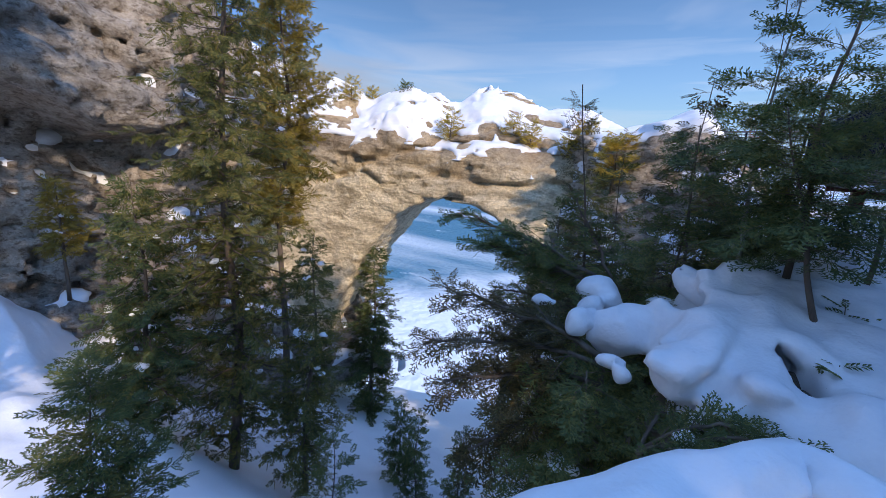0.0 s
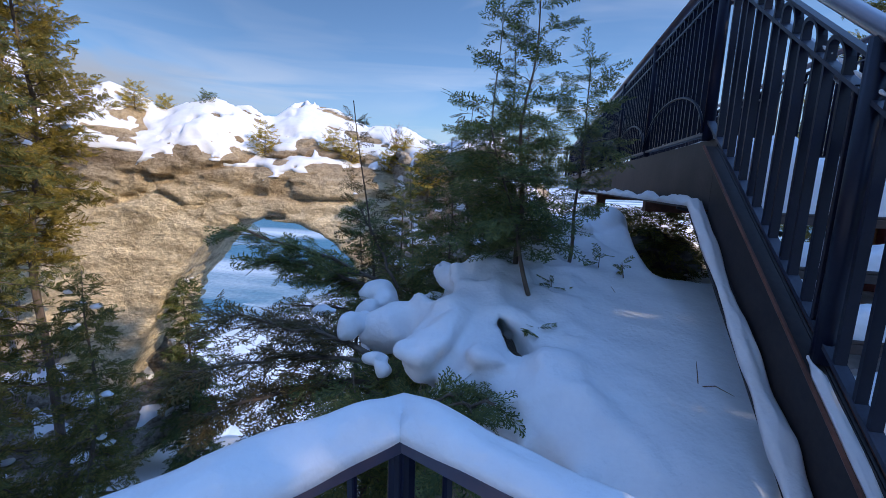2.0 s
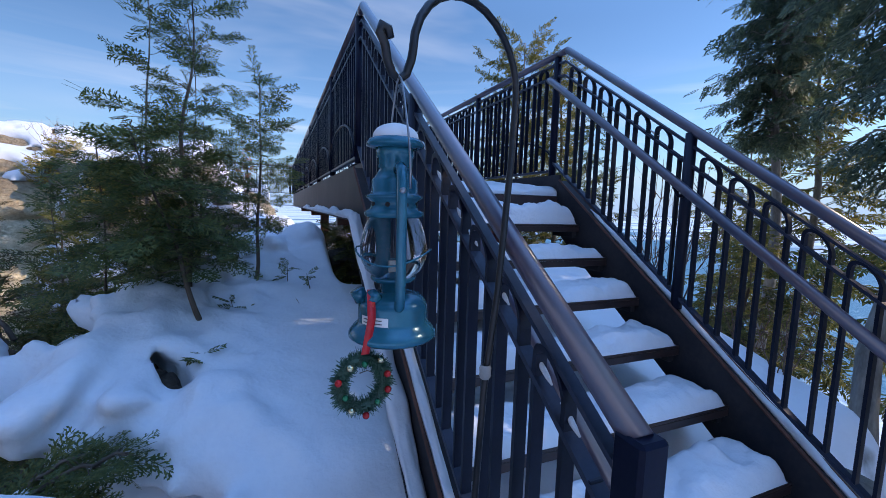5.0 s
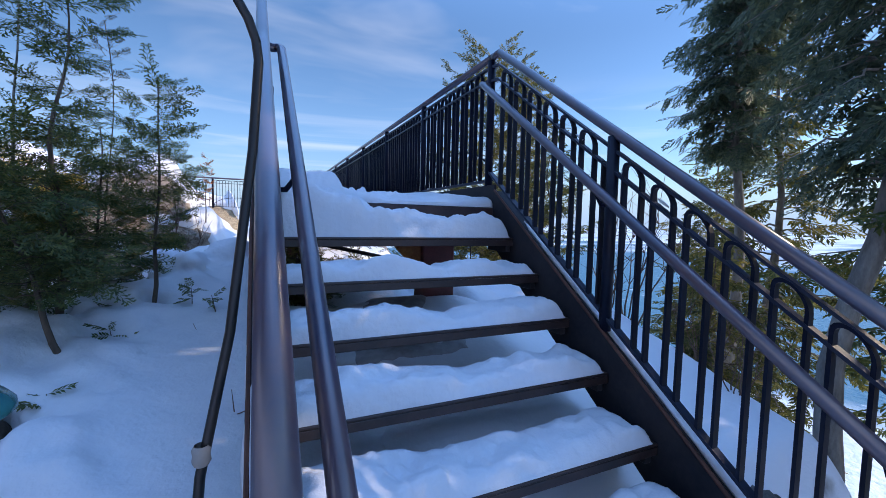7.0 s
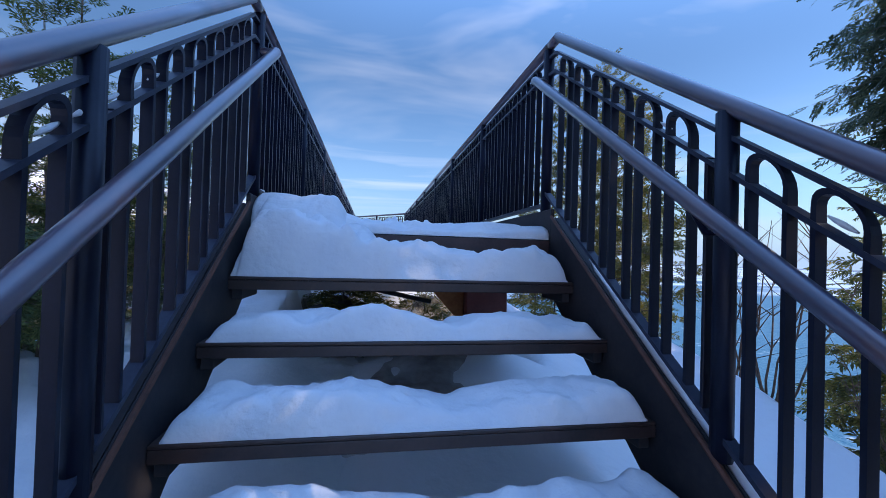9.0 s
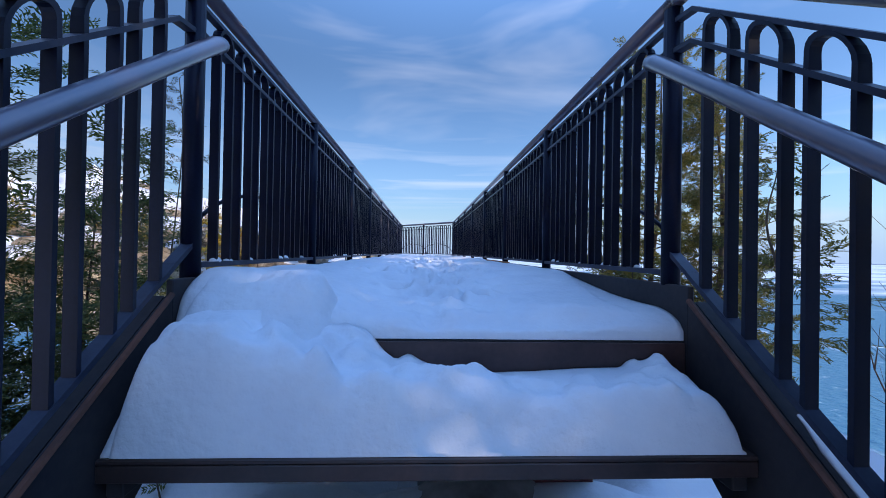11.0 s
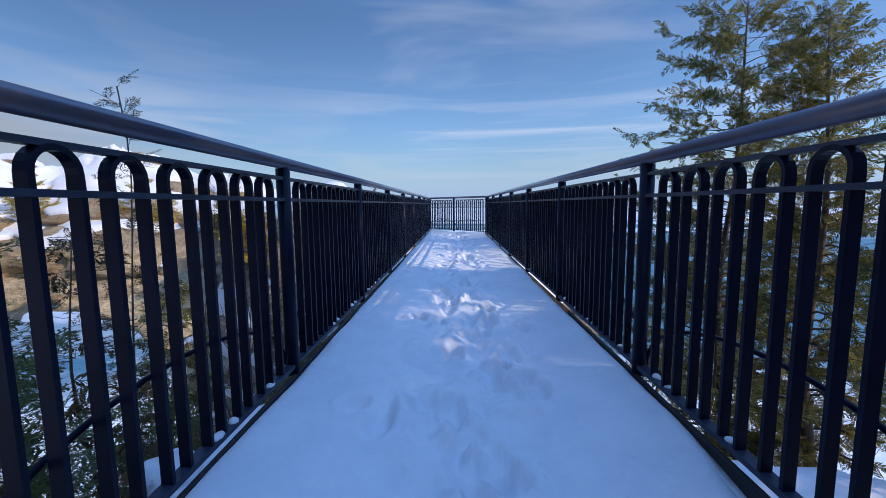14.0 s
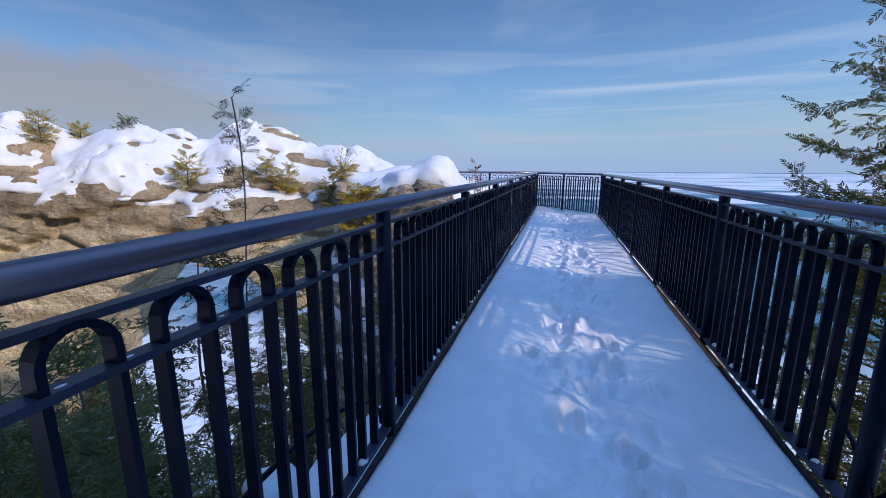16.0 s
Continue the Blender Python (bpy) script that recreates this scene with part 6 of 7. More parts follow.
bough_tree([(-2.12, -0.78, -2.6), (-2.12, -0.80, -1.9), (-2.10, -0.82, -1.25)], 0.02, [((-2.10, -0.82, -1.20), (-1.66, -0.84, -0.95), 0.05), ((-2.10, -0.84, -1.22), (-1.74, -1.00, -1.03), 0.05), ((-2.10, -0.86, -1.24), (-1.76, -1.12, -1.06), 0.05), ((-2.10, -0.80, -1.20), (-1.80, -0.76, -0.97), 0.04), ((-2.10, -0.86, -1.18), (-1.92, -1.0, -1.03), 0.04), ((-2.10, -0.80, -1.20), (-2.05, -0.62, -1.10), 0.03)], "small cedar bough reaching over the edge of the snow", 29, 0.11, CEDAR)
conifer((-3.4, 1.7, -4.6), (-3.45, 1.8, -0.55), 1.05, "dark cedar in the gully below the knoll", 23, 60, 0.15, 0.22, 0.3, 0.15, CEDAR_WARM, BARK, 0.05, 0.7, 0.0, 2, 0.7, 0.2)
conifer((-3.2, 3.4, g(-3.2, 3.4) - 0.1), (-3.1, 3.5, -0.9), 1.2, "dark cedar below the walkway", 24, 66, 0.08, 0.28, 0.3, 0.15, CEDAR, BARK, 0.06, 0.8, 0.05)
conifer((-4.3, 5.2, g(-4.3, 5.2) - 0.1), (-4.2, 5.4, -0.25), 1.4, "olive cedar below the headland", 25, 80, 0.2, 0.28, 0.3, 0.1, CEDAR_WARM, BARK, 0.07, 0.8, 0.04)
conifer((-2.4, 5.0, g(-2.4, 5.0) - 0.1), (-2.3, 5.1, -0.35), 1.2, "olive cedar below the walkway", 26, 70, 0.2, 0.26, 0.3, 0.1, CEDAR_WARM, BARK, 0.06, 0.8, 0.04)
conifer((-0.45, 2.7, g(-0.45, 2.7) - 0.05), (-0.45, 2.75, -0.38), 0.75, "low olive cedar in the shade under the walkway", 64, 60, 0.05, 0.20, 0.3, 0.2, CEDAR_WARM, BARK, 0.03, 0.4, 0.0, 2, 0.7, 0.15)
conifer((0.50, 3.3, g(0.50, 3.3) - 0.05), (0.50, 3.3, -0.40), 0.75, "low olive cedar in the shade under the walkway", 65, 56, 0.05, 0.20, 0.3, 0.2, CEDAR_TAN, BARK, 0.03, 0.4, 0.0, 2, 0.7, 0.15)
conifer((-0.42, 1.85, g(-0.42, 1.85) - 0.05), (-0.42, 1.9, -0.30), 0.60, "low dark cedar beside the walkway beam", 66, 46, 0.05, 0.16, 0.3, 0.2, CEDAR_WARM, BARK, 0.02, 0.4, 0.0, 2, 0.8, 0.15)
# big trees in the gully
conifer((-10.5, 1.5, g(-10.5, 1.5)), (-10.2, 2.0, 6.8), 1.95, "tall dense cedar rising from the gully", 31, 240, 0.03, 0.27, 0.30, 0.10, CEDAR_WARM, BARK, 0.12, 0.55, 0.04, thin=0.75, inner=0.06, hang=0.10, fluff=0.6)
conifer((-12.6, 4.2, g(-12.6, 4.2)), (-12.2, 4.3, 5.2), 1.9, "tall cedar with its top in a sunlit olive colour", 32, 150, 0.45, 0.32, 0.2, 0.2, CEDAR_SUNLIT, BARK, 0.12, 0.5, 0.03, hang=0.0, fluff=0.6)
conifer((-9.2, 2.55, g(-9.2, 2.55)), (-8.97, 2.74, -1.75), 1.15, "olive cedar in the gully", 33, 120, 0.04, 0.22, 0.3, 0.08, CEDAR_WARM, BARK, 0.07, 0.7, 0.10, thin=0.8, fluff=0.6)
conifer((-11.2, 0.2, g(-11.2, 0.2)), (-11.1, 0.3, -0.8), 1.3, "dark cedar at the foot of the cliff", 41, 110, 0.05, 0.30, 0.3, 0.08, CEDAR, BARK, 0.08, 0.6, 0.08, thin=0.8, fluff=0.6)
conifer((-12.0, 7.4, -10.6), (-11.8, 7.5, -3.2), 1.25, "dark narrow cedar below the arch", 34, 140, 0.04, 0.30, 0.25, 0.1, CEDAR, BARK, 0.09, 0.6, 0.03)
conifer((-6.85, 3.85, g(-6.85, 3.85)), (-6.85, 3.85, -5.6), 0.6, "small young fir on the snowy slope", 35, 50, 0.05, 0.16, 0.2, 0.15, CEDAR, BARK, 0.03, 0.9, 0.05)
conifer((-6.0, 4.4, g(-6.0, 4.4)), (-6.0, 4.4, -5.9), 0.6, "small young fir on the snowy slope", 36, 50, 0.05, 0.16, 0.2, 0.15, CEDAR, BARK, 0.03, 0.9, 0.05)
conifer((-8.0, 4.6, g(-8.0, 4.6)), (-8.0, 4.6, -6.2), 0.7, "small young fir on the snowy slope", 37, 50, 0.05, 0.18, 0.2, 0.15, CEDAR, BARK, 0.03, 0.9, 0.05)
conifer((-5.35, -2.0, g(-5.35, -2.0)), (-5.40, -1.78, -1.62), 0.95, "young cedar beside the lookout", 38, 80, 0.25, 0.15, 0.15, 0.25, CEDAR, BARK, 0.025, 0.8, 0.0, 2, 0.9, 0.15)
conifer((-5.4, 0.3, g(-5.4, 0.3)), (-5.4, 0.3, -3.3), 0.60, "thin young cedar on the snowy slope", 39, 26, 0.15, 0.15, 0.15, 0.30, CEDAR, BARK, 0.02, 0.8, 0.0, 2, 0.7, 0.3)
conifer((-15.4, 0.0, -4.0), (-15.3, 0.05, -1.0), 0.75, "olive cedar against the cliff", 40, 50, 0.35, 0.26, 0.3, 0.1, CEDAR_SUNLIT, BARK, 0.05, 0.7, 0.1, fluff=0.5)
# beyond the right-hand railing
conifer((4.25, 6.2, g(4.25, 6.2)), (4.35, 6.24, 3.85), 2.45, "tall open cedar with golden-brown tips beyond the walkway", 51, 210, 0.25, 0.20, 0.10, 0.14, CEDAR_TAN, BARK, 0.13, 0.36, 0.0, False, 0.80, 0.22, hang=0.15, fluff=0.6)
conifer((4.45, 4.75, g(4.45, 4.75)), (4.53, 5.05, 3.10), 1.25, "tall cedar with olive sprays beyond the walkway", 52, 120, 0.25, 0.20, 0.10, 0.14, CEDAR_TAN, BARK, 0.10, 0.42, 0.0, False, 0.90, 0.22, hang=0.15, fluff=0.6)
conifer((2.9, 2.15, g(2.9, 2.15)), (3.0, 2.2, 1.25), 0.70, "sparse young cedar outside the railing", 53, 34, 0.15, 0.20, 0.2, 0.3, CEDAR_WARM, BARK, 0.025, 0.5, 0.0, 2, 0.7, 0.3, hang=0.4)
conifer((2.3, 3.3, g(2.3, 3.3)), (2.4, 3.4, 0.65), 0.9, "olive cedar under the walkway railing", 54, 46, 0.1, 0.22, 0.2, 0.25, CEDAR_SUNLIT, BARK, 0.03, 0.6, 0.0, 2, 0.7, 0.25, hang=0.4)
conifer((2.7, 5.2, g(2.7, 5.2)), (2.8, 5.3, 0.8), 1.1, "olive cedar below the walkway", 55, 60, 0.1, 0.26, 0.2, 0.2, CEDAR_TAN, BARK, 0.05, 0.6, 0.0, 2, 0.7, 0.25, hang=0.4)
conifer((3.90, -0.66, g(3.90, -0.66)), (4.10, -0.60, 6.4), 1.45, "large shaggy evergreen with drooping boughs", 56, 200, 0.32, 0.28, 0.60, 0.30, CEDAR_BLUE, GREYBARK, 0.11, 0.30, 0.0, 2, 0.85, 0.12, hang=0.9)
conifer((6.0, 1.45, g(6.0, 1.45)), (6.0, 1.5, 5.5), 1.55, "large shaggy evergreen with drooping boughs", 68, 180, 0.53, 0.30, 0.60, 0.30, CEDAR_BLUE, GREYBARK, 0.11, 0.35, 0.0, 2, 0.80, 0.12, hang=0.8)
# added as a shade caster: keeps sun off the top of the stairs
conifer((5.7, -1.9, g(5.7, -1.9)), (5.8, -1.8, 7.4), 2.3, "large dark evergreen added to shade the stairs and lookout", 63, 170, 0.15, 0.42, 0.4, 0.1, CEDAR, GREYBARK, 0.16, 0.4, thin=0.8, hang=0.6)
# unseen evergreen added so the near walkway lies in shade
conifer((8.8, -1.3, g(8.8, -1.3)), (8.8, -1.3, 10.0), 1.7, "tall dark evergreen added out of view to shade the walkway", 69, 120, 0.45, 0.55, 0.4, 0.1, CEDAR, GREYBARK, 0.20, 0.35, thin=0.8, hang=0.5)
conifer((7.9, 1.9, g(7.9, 1.9)), (8.0, 2.0, 4.0), 1.9, "dark evergreen on the hillside", 57, 90, 0.15, 0.40, 0.3, 0.1, CEDAR_WARM, GREYBARK, 0.13, 0.6, thin=0.8, hang=0.5)
conifer((4.7, 1.0, g(4.7, 1.0)), (4.8, 1.0, -0.3), 0.9, "low bushy evergreen on the slope", 58, 50, 0.03, 0.28, 0.3, 0.15, CEDAR_WARM, BARK, 0.05, 0.7, hang=0.4)
# two unseen evergreens added to keep the sun off knoll and lookout
conifer((5.5, -3.0, g(5.5, -3.0)), (5.6, -3.0, 7.5), 2.3, "large dark evergreen added to shade the stairs and lookout", 59, 150, 0.12, 0.46, 0.4, 0.1, CEDAR, GREYBARK, 0.16, 0.4, thin=0.8, hang=0.6)
conifer((4.4, -4.6, g(4.4, -4.6)), (4.4, -4.6, 7.5), 2.1, "large dark evergreen added to shade the stairs and lookout", 60, 130, 0.12, 0.46, 0.4, 0.1, CEDAR, GREYBARK, 0.16, 0.4, thin=0.8, hang=0.6)
# unseen evergreen behind the lookout, added to shade the cliff across the gully
conifer((-4.7, -4.3, g(-4.7, -4.3)), (-4.8, -4.2, 13.0), 2.6, "tall evergreen added out of view to shade the cliff", 61, 170, 0.25, 0.5, 0.4, 0.1, CEDAR, GREYBARK, 0.18, 0.4, thin=0.7, hang=0.5)
conifer((9.5, 3.9, g(9.5, 3.9)), (9.5, 3.9, 2.0), 1.9, "dark evergreen on the hillside", 62, 80, 0.15, 0.46, 0.3, 0.1, CEDAR_WARM, GREYBARK, 0.12, 0.7, thin=0.8, hang=0.5)
# shrubs on the arch
for i, (u, w, sz) in enumerate(((-6.1, -0.6, 0.9), (-4.0, 0.2, 0.75), (-0.15, -0.2, 0.9), (1.9, 0.0, 0.7), (2.5, -0.3, 0.8), (-2.2, 0.9, 0.5), (3.7, -0.5, 0.7), (4.6, -0.9, 0.7), (5.4, -0.9, 0.8), (-3.5, 0.9, 0.5))):
    col = a_val[int((u - au[0]) / AH), int((w - aw[0]) / AH)]
    zt = az[np.max(np.where(col < 0))] if (col < 0).any() else 1.0
    q = to_arch(np.array([[u, w, zt]]))[0]
    conifer(tuple(q - np.array([0, 0, 0.1])), (q[0] + 0.05, q[1], q[2] + sz), sz * 0.55, "small golden-olive shrub rooted in the rock", 70 + i, 26, 0.05, 0.20, 0.1, 0.4, SHRUB_GOLD if i != 5 else CEDAR, BARK, 0.025, 0.4, thin=0.7, group="shrubs on the arch", kinds="shrub")
conifer((-5.9, 10.2, 0.2), (-5.8, 10.1, 1.2), 0.55, "yellow-green shrub on the headland", 85, 26, 0.05, 0.2, 0.1, 0.4, SHRUB_GOLD, BARK, 0.03, 0.4, group="shrubs on the arch", kinds="shrub")
conifer((-4.6, 8.6, -0.6), (-4.5, 8.5, 0.7), 0.8, "yellow-green shrub on the headland", 86, 40, 0.05, 0.22, 0.2, 0.3, SHRUB_GOLD, BARK, 0.03, 0.4, group="shrubs on the arch", kinds="shrub")


def bare_shrub(base, height, spread, stems, label, seed, material=TWIG):
    """Thin leafless stems that fork towards their tips."""
    rng = np.random.default_rng(seed)
    t = thing("shrub", base, label, "shrub", "bare shrubs")
    s = Shape()
    for _ in range(stems):
        a, h = rng.uniform(0, 6.28), height * rng.uniform(0.55, 1.1)
        lean = spread * rng.uniform(0.2, 1)
        p0 = np.array(base) + rng.normal(0, 0.06 * spread, 3) * (1, 1, 0)
        tip = p0 + np.array([math.cos(a) * lean, math.sin(a) * lean, h])
        pts = [p0 + (tip - p0) * (q / 5) + rng.normal(0, 0.02 * h, 3) * (q > 0) for q in range(6)]
        s.tube([tuple(p) for p in pts], [0.006 * (1 - 0.8 * q / 5) * max(1, height) for q in range(6)], 4, False)
        for _ in range(5):
            q = rng.integers(2, 5)
            e = pts[q] + np.array([rng.normal(0, 0.12), rng.normal(0, 0.12), rng.uniform(0.1, 0.3)]) * height
            s.tube([tuple(pts[q]), tuple((pts[q] + e) / 2 + rng.normal(0, 0.01, 3)), tuple(e)], [0.003 * max(1, height), 0.002, 0.001], 4, False)
    part("stem_tangle", s.mesh("stem_tangle", material, True), t, "tangle of thin bare stems")
    return t


for i, (x, y, h) in enumerate(((2.9, 0.75, 1.7), (3.2, 1.4, 1.9), (3.5, 0.3, 1.3), (3.0, 2.9, 1.6), (2.5, -0.6, 0.7), (-1.5, 2.3, 1.5), (-1.7, 3.1, 1.8), (-1.3, 3.6, 1.3), (-2.3, 2.7, 2.4), (-2.0, 3.5, 2.2), (-2.6, 3.1, 2.6))):
    bare_shrub((x, y, g(x, y) - 0.05), h, 0.45, 7, "thin bare grey-brown shrub in the snow", 100 + i)
bare_shrub((-6.4, 11.0, 0.9), 0.9, 0.6, 16, "leafless reddish shrub on the rocks", 120, surface("red_twig", (0.10, 0.04, 0.025), (0.22, 0.09, 0.05), 0.8, 20, 0.2))
RUSTLEAF = foliage("russet_leaf", (0.12, 0.03, 0.01), (0.30, 0.08, 0.02), (0.4, 0.14, 0.04))
conifer((-1.9, 8.6, -0.1), (-1.85, 8.6, 1.25), 0.22, "small sapling with russet dead leaves by the walkway", 121, 14, 0.2, 0.12, 0.1, 0.4, RUSTLEAF, TWIG, 0.012, 0.5, kinds="shrub")


# ---- lantern, hook and wreath ----
TEAL = surface("teal_enamel", (0.006, 0.085, 0.14), (0.012, 0.15, 0.22), 0.22, 9, 0.05, 0.25, 90, dist=0.001)
WIRE = plain("wire", (0.30, 0.31, 0.33), 0.35, 0.9)
glass = bpy.data.materials.new("smoked_globe_glass")
glass.use_nodes = True
gb = glass.node_tree.nodes["Principled BSDF"]
gb.inputs["Base Color"].default_value = (0.62, 0.62, 0.64, 1)
gb.inputs["Roughness"].default_value, gb.inputs["Transmission Weight"].default_value, gb.inputs["IOR"].default_value = 0.04, 1.0, 1.2
HOOKIRON = plain("black_iron", (0.022, 0.024, 0.028), 0.4, 0.3)

LX, LY, LZ = -1.018, -1.829, -0.300
hook = thing("shepherd_hook", (-0.88, -1.80, PLAT_Z), "black iron shepherd's hook tied to the stair railing", "plant hook")
pole = [(-0.880, -1.800, PLAT_Z + 0.02), (-0.850, -1.775, -1.0), (-0.805, -1.742, -0.45), (-0.768, -1.716, -0.26), (-0.737, -1.693, 0.0)]
arc = [(-0.859 + 0.131 * math.cos(a), -1.750 + 0.065 * math.cos(a), 0.130 + 0.125 * math.sin(a)) for a in [math.pi * i / 14 for i in range(15)]]
tail = [(-0.992, -1.814, 0.118), (-0.998, -1.811, 0.099), (-1.009, -1.808, 0.090), (-1.021, -1.814, 0.096), (-1.030, -1.820, 0.112), (-1.035, -1.826, 0.130), (-1.044, -1.831, 0.143), (-1.041, -1.830, 0.154), (-1.031, -1.827, 0.152), (-1.028, -1.826, 0.140)]
hook_pts = [Vector(p) for p in pole + arc + tail]
part("rod", Shape().tube([tuple(p) for p in hook_pts], 0.0068, 10).mesh("hook_rod", HOOKIRON, True), hook)
part("tie", Shape().lathe([(0.009, -0.014), (0.012, -0.008), (0.011, 0.0), (0.012, 0.008), (0.009, 0.014)], (-0.803, -1.740, -0.42), 12).mesh("hook_tie", plain("pale_tape", (0.35, 0.34, 0.33), 0.7), True), hook, "pale tape binding")

lantern = thing("lantern", (LX, LY, LZ), "teal enamel hurricane lantern hanging from a hook, snow on its cap", "lantern")
C = (LX, LY, LZ)
part("base", Shape().lathe([(0.0, 0.0), (0.060, 0.001), (0.0665, 0.006), (0.066, 0.012), (0.060, 0.020), (0.0535, 0.026), (0.0520, 0.032), (0.0520, 0.052), (0.049, 0.060), (0.040, 0.068), (0.022, 0.072), (0.0, 0.073)], C, 36).mesh("lantern_base", TEAL, True), lantern, "rounded teal fuel tank")
part("burner", Shape().lathe([(0.018, 0.072), (0.019, 0.084), (0.030, 0.088), (0.034, 0.092), (0.034, 0.095), (0.020, 0.096), (0.008, 0.106), (0.0, 0.108)], C, 28).mesh("lantern_burner", TEAL, True), lantern, "teal burner collar")
part("globe", Shape().lathe([(0.030, 0.095), (0.042, 0.106), (0.050, 0.125), (0.0505, 0.140), (0.046, 0.162), (0.039, 0.182), (0.037, 0.186)], C, 36).mesh("lantern_globe", glass, True), lantern, "clear bulging glass globe")
part("wick", Shape().box(LX - 0.006, LX + 0.006, LY - 0.002, LY + 0.002, LZ + 0.106, LZ + 0.122, 0.001).mesh("lantern_wick", plain("wick", (0.5, 0.47, 0.4), 0.9)), lantern)
part("chimney", Shape().lathe([(0.041, 0.184), (0.044, 0.187), (0.044, 0.192), (0.036, 0.197), (0.033, 0.206), (0.041, 0.212), (0.043, 0.215), (0.036, 0.218), (0.034, 0.222), (0.034, 0.238), (0.030, 0.242), (RAIL_R, 0.254), (0.0255, 0.257), (0.0255, 0.270), (0.028, 0.273), (0.028, 0.290), (0.0, 0.291)], C, 32).mesh("lantern_chimney", TEAL, True), lantern, "stepped teal chimney")
part("cap", Shape().lathe([(0.030, 0.284), (0.042, 0.287), (0.043, 0.290), (0.038, 0.297), (0.020, 0.304), (0.0, 0.306)], C, 30).mesh("lantern_cap", TEAL, True), lantern)
for i in range(8):
    a = 2 * math.pi * (i + 0.3) / 8
    part("vent", Shape().tube([(LX + 0.0335 * math.cos(a), LY + 0.0335 * math.sin(a), LZ + 0.203), (LX + 0.0355 * math.cos(a), LY + 0.0355 * math.sin(a), LZ + 0.203)], 0.0035, 8).mesh("lantern_vent", plain("vent_black", (0.006, 0.006, 0.008), 0.8)), lantern, "dark vent hole")
for s in (-1, 1):
    tx, ty = 0.09 * s, -0.996 * s
    tube = [(0.026, 0.252), (0.040, 0.256), (0.052, 0.250), (0.0565, 0.236), (0.058, 0.20), (0.058, 0.12), (0.056, 0.075), (0.052, 0.060), (0.040, 0.052)]
    part("side_tube", Shape().tube([(LX + tx * -r, LY + ty * r, LZ + z) for r, z in tube], 0.0075, 10).mesh("lantern_side_tube", TEAL, True), lantern, "teal air tube")
    part("bail_ear", Shape().ball((LX - tx * 0.062, LY + ty * 0.062, LZ + 0.222), 0.005, 8, 6).mesh("bail_ear", WIRE, True), lantern)
bail = [(LX + 0.004, LY - 0.064 * math.cos(a) * (1 if True else 0), LZ + 0.225 + 0.105 * math.sin(a) ** 0.8 + 0.058 * math.sin(a) ** 6) for a in [math.pi * i / 20 for i in range(21)]]
part("bail", Shape().tube(bail, 0.0016, 6).mesh("lantern_bail", WIRE, True), lantern, "thin wire bail")
guard = [(LX + 0.056 * math.cos(a), LY + 0.060 * math.sin(a), LZ + 0.128 + 0.010 * math.cos(a * 2 + 1)) for a in [2 * math.pi * i / 28 for i in range(29)]]
part("globe_guard", Shape().tube(guard, 0.0014, 6).mesh("globe_guard", TEAL, True), lantern, "wire guard round the globe")
part("filler_cap", Shape().tube([(LX - 0.046, LY + 0.004, LZ + 0.060), (LX - 0.054, LY + 0.004, LZ + 0.076)], 0.011, 14).mesh("filler_cap", TEAL, True), lantern, "teal filler cap")
part("knob", Shape().tube([(LX - 0.030, LY - 0.022, LZ + 0.064), (LX - 0.040, LY - 0.028, LZ + 0.074)], 0.010, 14).mesh("lantern_knob", TEAL, True), lantern, "teal wick knob")
sticker = Shape()
ring_a = [radians(198 + 5 * i) for i in range(11)]
sticker.add([(LX + 0.0526 * math.cos(a), LY + 0.0526 * math.sin(a), LZ + z) for z in (0.030, 0.043) for a in ring_a], [(i, i + 1, i + 12, i + 11) for i in range(10)])
part("sticker", sticker.mesh("lantern_sticker", plain("white_sticker", (0.75, 0.75, 0.74), 0.5), True), lantern, "small white printed sticker")
for z in (0.034, 0.039):
    bar = Shape().add([(LX + 0.0529 * math.cos(a), LY + 0.0529 * math.sin(a), LZ + zz) for zz in (z - 0.0009, z + 0.0009) for a in ring_a[1:9]], [(i, i + 1, i + 9, i + 8) for i in range(7)])
    part("print_bar", bar.mesh("print_bar", plain("print_grey", (0.12, 0.12, 0.13), 0.6), True), lantern)
cap_snow = Shape().ball((LX, LY, LZ + 0.300), 0.034, 16, 10, (1, 1, 0.62))
solid("lantern_snow", cap_snow.mesh("lantern_snow", SNOW, True), "small dome of snow on the lantern's cap", "snow")

WX, WY, WZ = -1.070, -1.861, -0.353
wreath = thing("wreath", (WX, WY, WZ), "small tinsel wreath with coloured beads hanging on a red ribbon", "wreath")
wa = radians(-6.4)
wr_x = Vector((math.cos(wa), -math.sin(wa), 0))
wr_n = Vector((math.sin(wa), math.cos(wa), 0))
ring_pt = lambda a, r: Vector((WX, WY, WZ)) + (wr_x * math.cos(a) * 0.92 + Vector((0, 0, 1)) * math.sin(a)) * r
core = [tuple(ring_pt(2 * math.pi * i / 32, 0.036)) for i in range(33)]
PINE = foliage("tinsel_green", (0.005, 0.032, 0.020), (0.012, 0.075, 0.042), (0.10, 0.17, 0.13), 0.1)
part("ring", Shape().tube(core, 0.007, 8, False).mesh("wreath_ring", PINE, True), wreath, "dark green wire ring")
brng = np.random.default_rng(5)
nb = 4200
th, ph, ln = brng.uniform(0, 6.283, nb), brng.uniform(0, 6.283, nb), brng.uniform(0.007, 0.0135, nb)
v, f = [], []
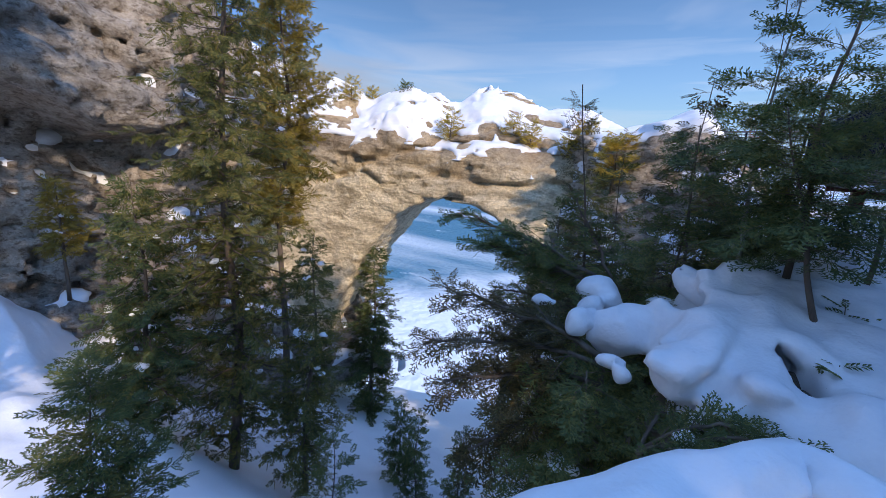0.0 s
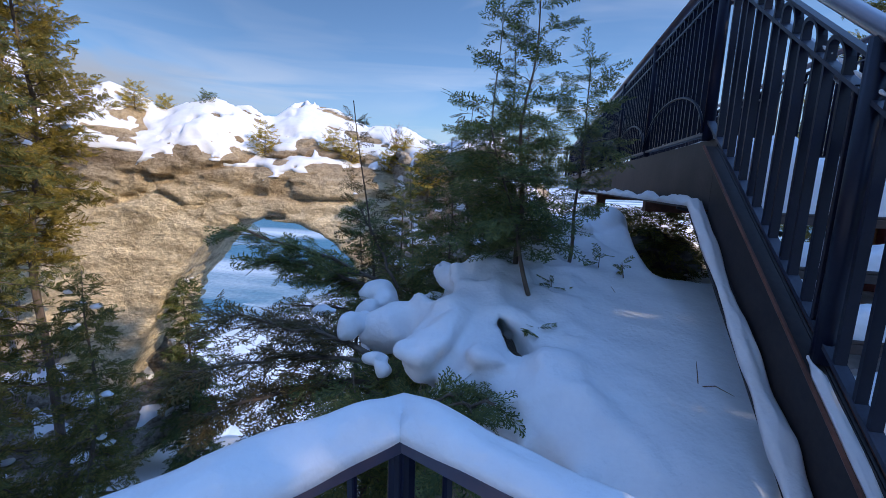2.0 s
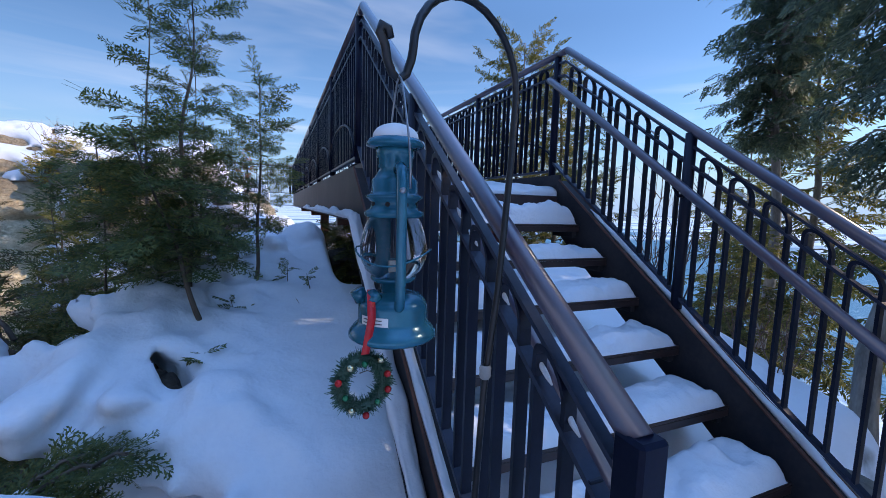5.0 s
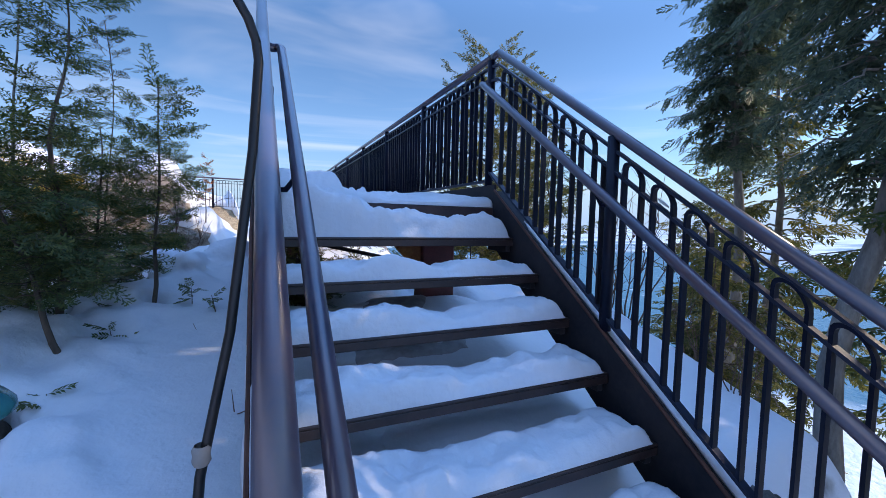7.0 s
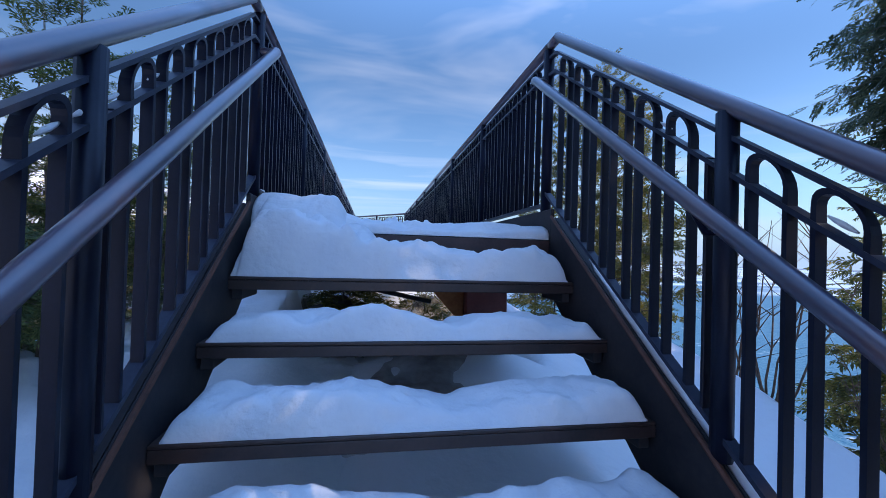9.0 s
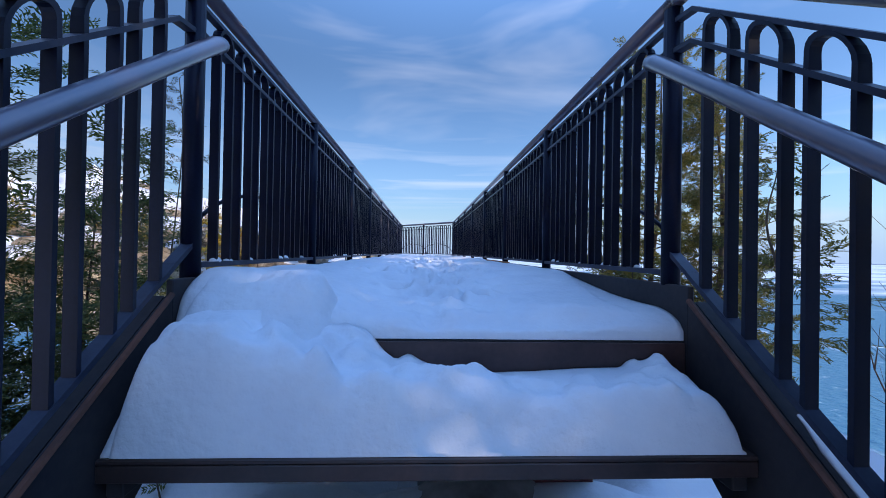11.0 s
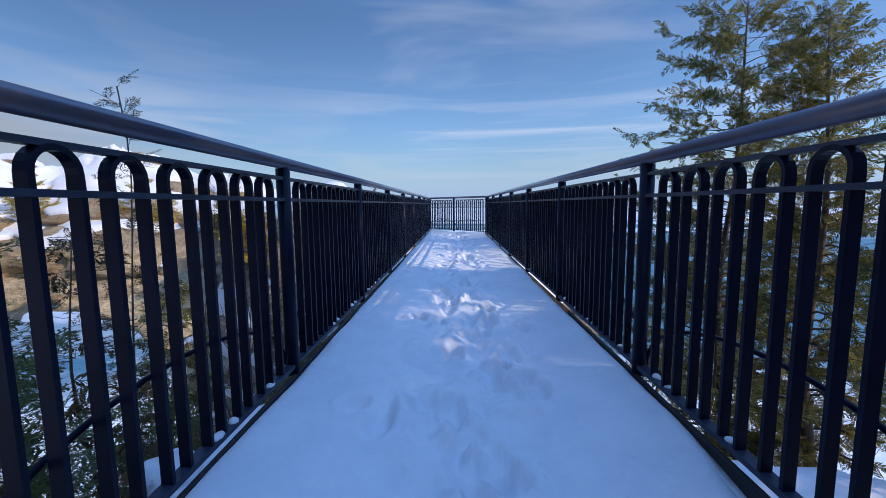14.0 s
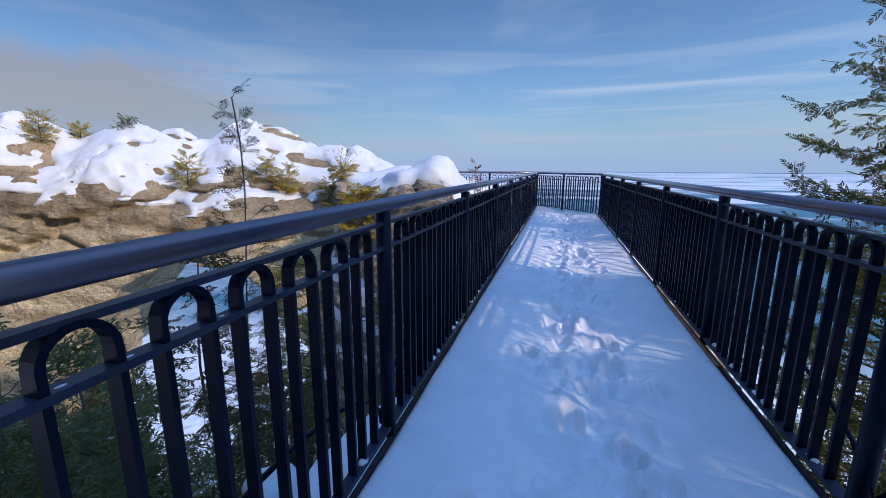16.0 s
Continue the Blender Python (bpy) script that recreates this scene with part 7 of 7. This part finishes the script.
for a, b, l_ in zip(th, ph, ln):
    c = ring_pt(a, 0.036)
    rad_d = (ring_pt(a, 1.0) - Vector((WX, WY, WZ))).normalized()
    d = rad_d * math.cos(b) + wr_n * math.sin(b) + Vector(brng.normal(0, 0.25, 3))
    sdv = d.orthogonal().normalized() * 0.0009
    o = len(v)
    v += [tuple(c - sdv), tuple(c + sdv), tuple(c + d * l_ + sdv * 0.5), tuple(c + d * l_ - sdv * 0.5)]
    f.append((o, o + 1, o + 2, o + 3))
part("tinsel", mesh_of("wreath_tinsel", np.array(v), np.array(f), PINE, False), wreath, "bristly green tinsel with frosted tips")["kind"] = "stuff"
BEADS = {"red": plain("red_bead", (0.45, 0.012, 0.015), 0.2, 0.3), "gold": plain("gold_bead", (0.62, 0.55, 0.35), 0.2, 0.9), "green": plain("green_bead", (0.006, 0.16, 0.07), 0.2, 0.3)}
for i, kind in enumerate(("red", "gold", "green", "gold", "red", "green", "gold", "red", "green", "red")):
    a = 2 * math.pi * i / 10 + 0.35
    p = ring_pt(a, 0.038 + 0.006 * math.sin(i * 2.1)) - wr_n * 0.014
    part("bead", Shape().ball(tuple(p), 0.0052 if kind != "green" else 0.0046, 10, 8).mesh("bead", BEADS[kind], True), wreath, f"shiny {kind} bead")
rb = Shape()
r0, r1 = Vector((LX - 0.040, LY - 0.030, LZ + 0.072)), ring_pt(math.pi / 2, 0.046) - wr_n * 0.012
rb_pts = [r0 + Vector((0.004, 0.02, 0.006)), r0, r0.lerp(r1, 0.35) - wr_n * 0.012, r0.lerp(r1, 0.7) - wr_n * 0.006, r1]
rb.add([tuple(p + wr_x * s * 0.0058 + wr_n * t) for p in rb_pts for s, t in ((-1, 0), (1, 0), (1, 0.001), (-1, 0.001))], [(i * 4 + j, i * 4 + (j + 1) % 4, i * 4 + 4 + (j + 1) % 4, i * 4 + 4 + j) for i in range(len(rb_pts) - 1) for j in range(4)])
part("ribbon", rb.mesh("wreath_ribbon", surface("red_ribbon", (0.42, 0.006, 0.012), (0.60, 0.012, 0.02), 0.45, 60, 0.2, 0, 300, dist=0.001), True), wreath, "bright red ribbon")


# ---- snow pillows, stones and sprigs on the knoll ----
def lump(name, centre, size, seed, material, label, category, group="", rough=0.25, freq=2.0):
    """A rounded, uneven body."""
    s = Shape().ball((0, 0, 0), 1.0, 28, 18)
    p = np.array(s.v)
    d = 1 + rough * (fbm(p[:, 0] * freq, p[:, 1] * freq, p[:, 2] * freq, 4, seed) - 0.5) * 2
    p = p * d[:, None] * np.array(size) + np.array(centre)
    return solid(name, mesh_of(name, p, s.f, material), label, category, group)


DARKROCK = surface("wet_dark_stone", (0.03, 0.026, 0.022), (0.16, 0.135, 0.11), 0.75, 8, 0.8, 0, 50, dist=0.03)
for i, (c, sz) in enumerate((((1.05, -1.25, -1.45), (0.20, 0.16, 0.13)), ((1.25, -1.05, -1.40), (0.16, 0.16, 0.12)), ((1.02, -1.55, -1.55), (0.18, 0.16, 0.14)), ((1.45, -1.35, -1.52), (0.22, 0.18, 0.14)), ((1.30, -1.75, -1.68), (0.22, 0.20, 0.16)), ((-0.4, 1.9, -0.75), (0.3, 0.25, 0.2)))):
    lump("stone", c, sz, 240 + i, DARKROCK, "dark wet limestone showing through the snow", "stone", "stones in the snow", 0.7, 2.2)


def sprig(base, height, n, label, seed, size=0.09):
    rng = np.random.default_rng(seed)
    t = thing("sprig", base, label, "seedling", "cedar sprigs")
    tip = (base[0] + rng.normal(0, 0.02), base[1] + rng.normal(0, 0.02), base[2] + height)
    part("stem", Shape().tube([(base[0], base[1], base[2] - 0.03), tip], [0.004, 0.0015], 5).mesh("stem", BARK), t)
    k = rng.uniform(0.3, 1, n)
    p = np.array(base) + (np.array(tip) - np.array(base)) * k[:, None]
    a = rng.uniform(0, 6.28, n)
    al = np.stack([np.cos(a), np.sin(a), rng.normal(0.1, 0.35, n)], 1)
    part("leaves", sprays_mesh("sprig_leaves", p, al, np.array([0, 0, 1.0]) + rng.normal(0, 0.4, (n, 3)), size * rng.uniform(0.6, 1.3, n), CEDAR), t, "flat green sprays")
    return t


sprig((-1.51, -0.275, -0.98), 0.17, 14, "small cedar seedling poking out of the snow", 301, 0.11)
sprig((-1.12, 0.55, -0.66), 0.12, 10, "small cedar seedling poking out of the snow", 302, 0.08)
sprig((-1.42, 0.20, -0.78), 0.10, 9, "small cedar seedling poking out of the snow", 303, 0.09)
sprig((-0.98, 0.42, -0.66), 0.09, 8, "small cedar seedling poking out of the snow", 304, 0.07)
sprig((-1.55, -1.0, -1.22), 0.06, 6, "cedar tip poking out of the snow", 305, 0.06)
for i, pts in enumerate((((-0.83, -0.52, -0.95), (-0.84, -0.50, -0.86), (-0.845, -0.49, -0.82)), ((-0.83, -0.52, -0.92), (-0.79, -0.56, -0.89), (-0.74, -0.61, -0.90)), ((-1.02, 0.10, -0.80), (-1.05, 0.20, -0.74), (-1.08, 0.26, -0.70)), ((-1.55, -0.66, -0.96), (-1.42, -0.70, -0.965), (-1.28, -0.72, -0.965)))):
    solid("twig", Shape().tube(pts, [0.003, 0.0022, 0.001], 5).mesh("twig", TWIG), "thin bare twig in the snow", "twig", "twigs in the snow")
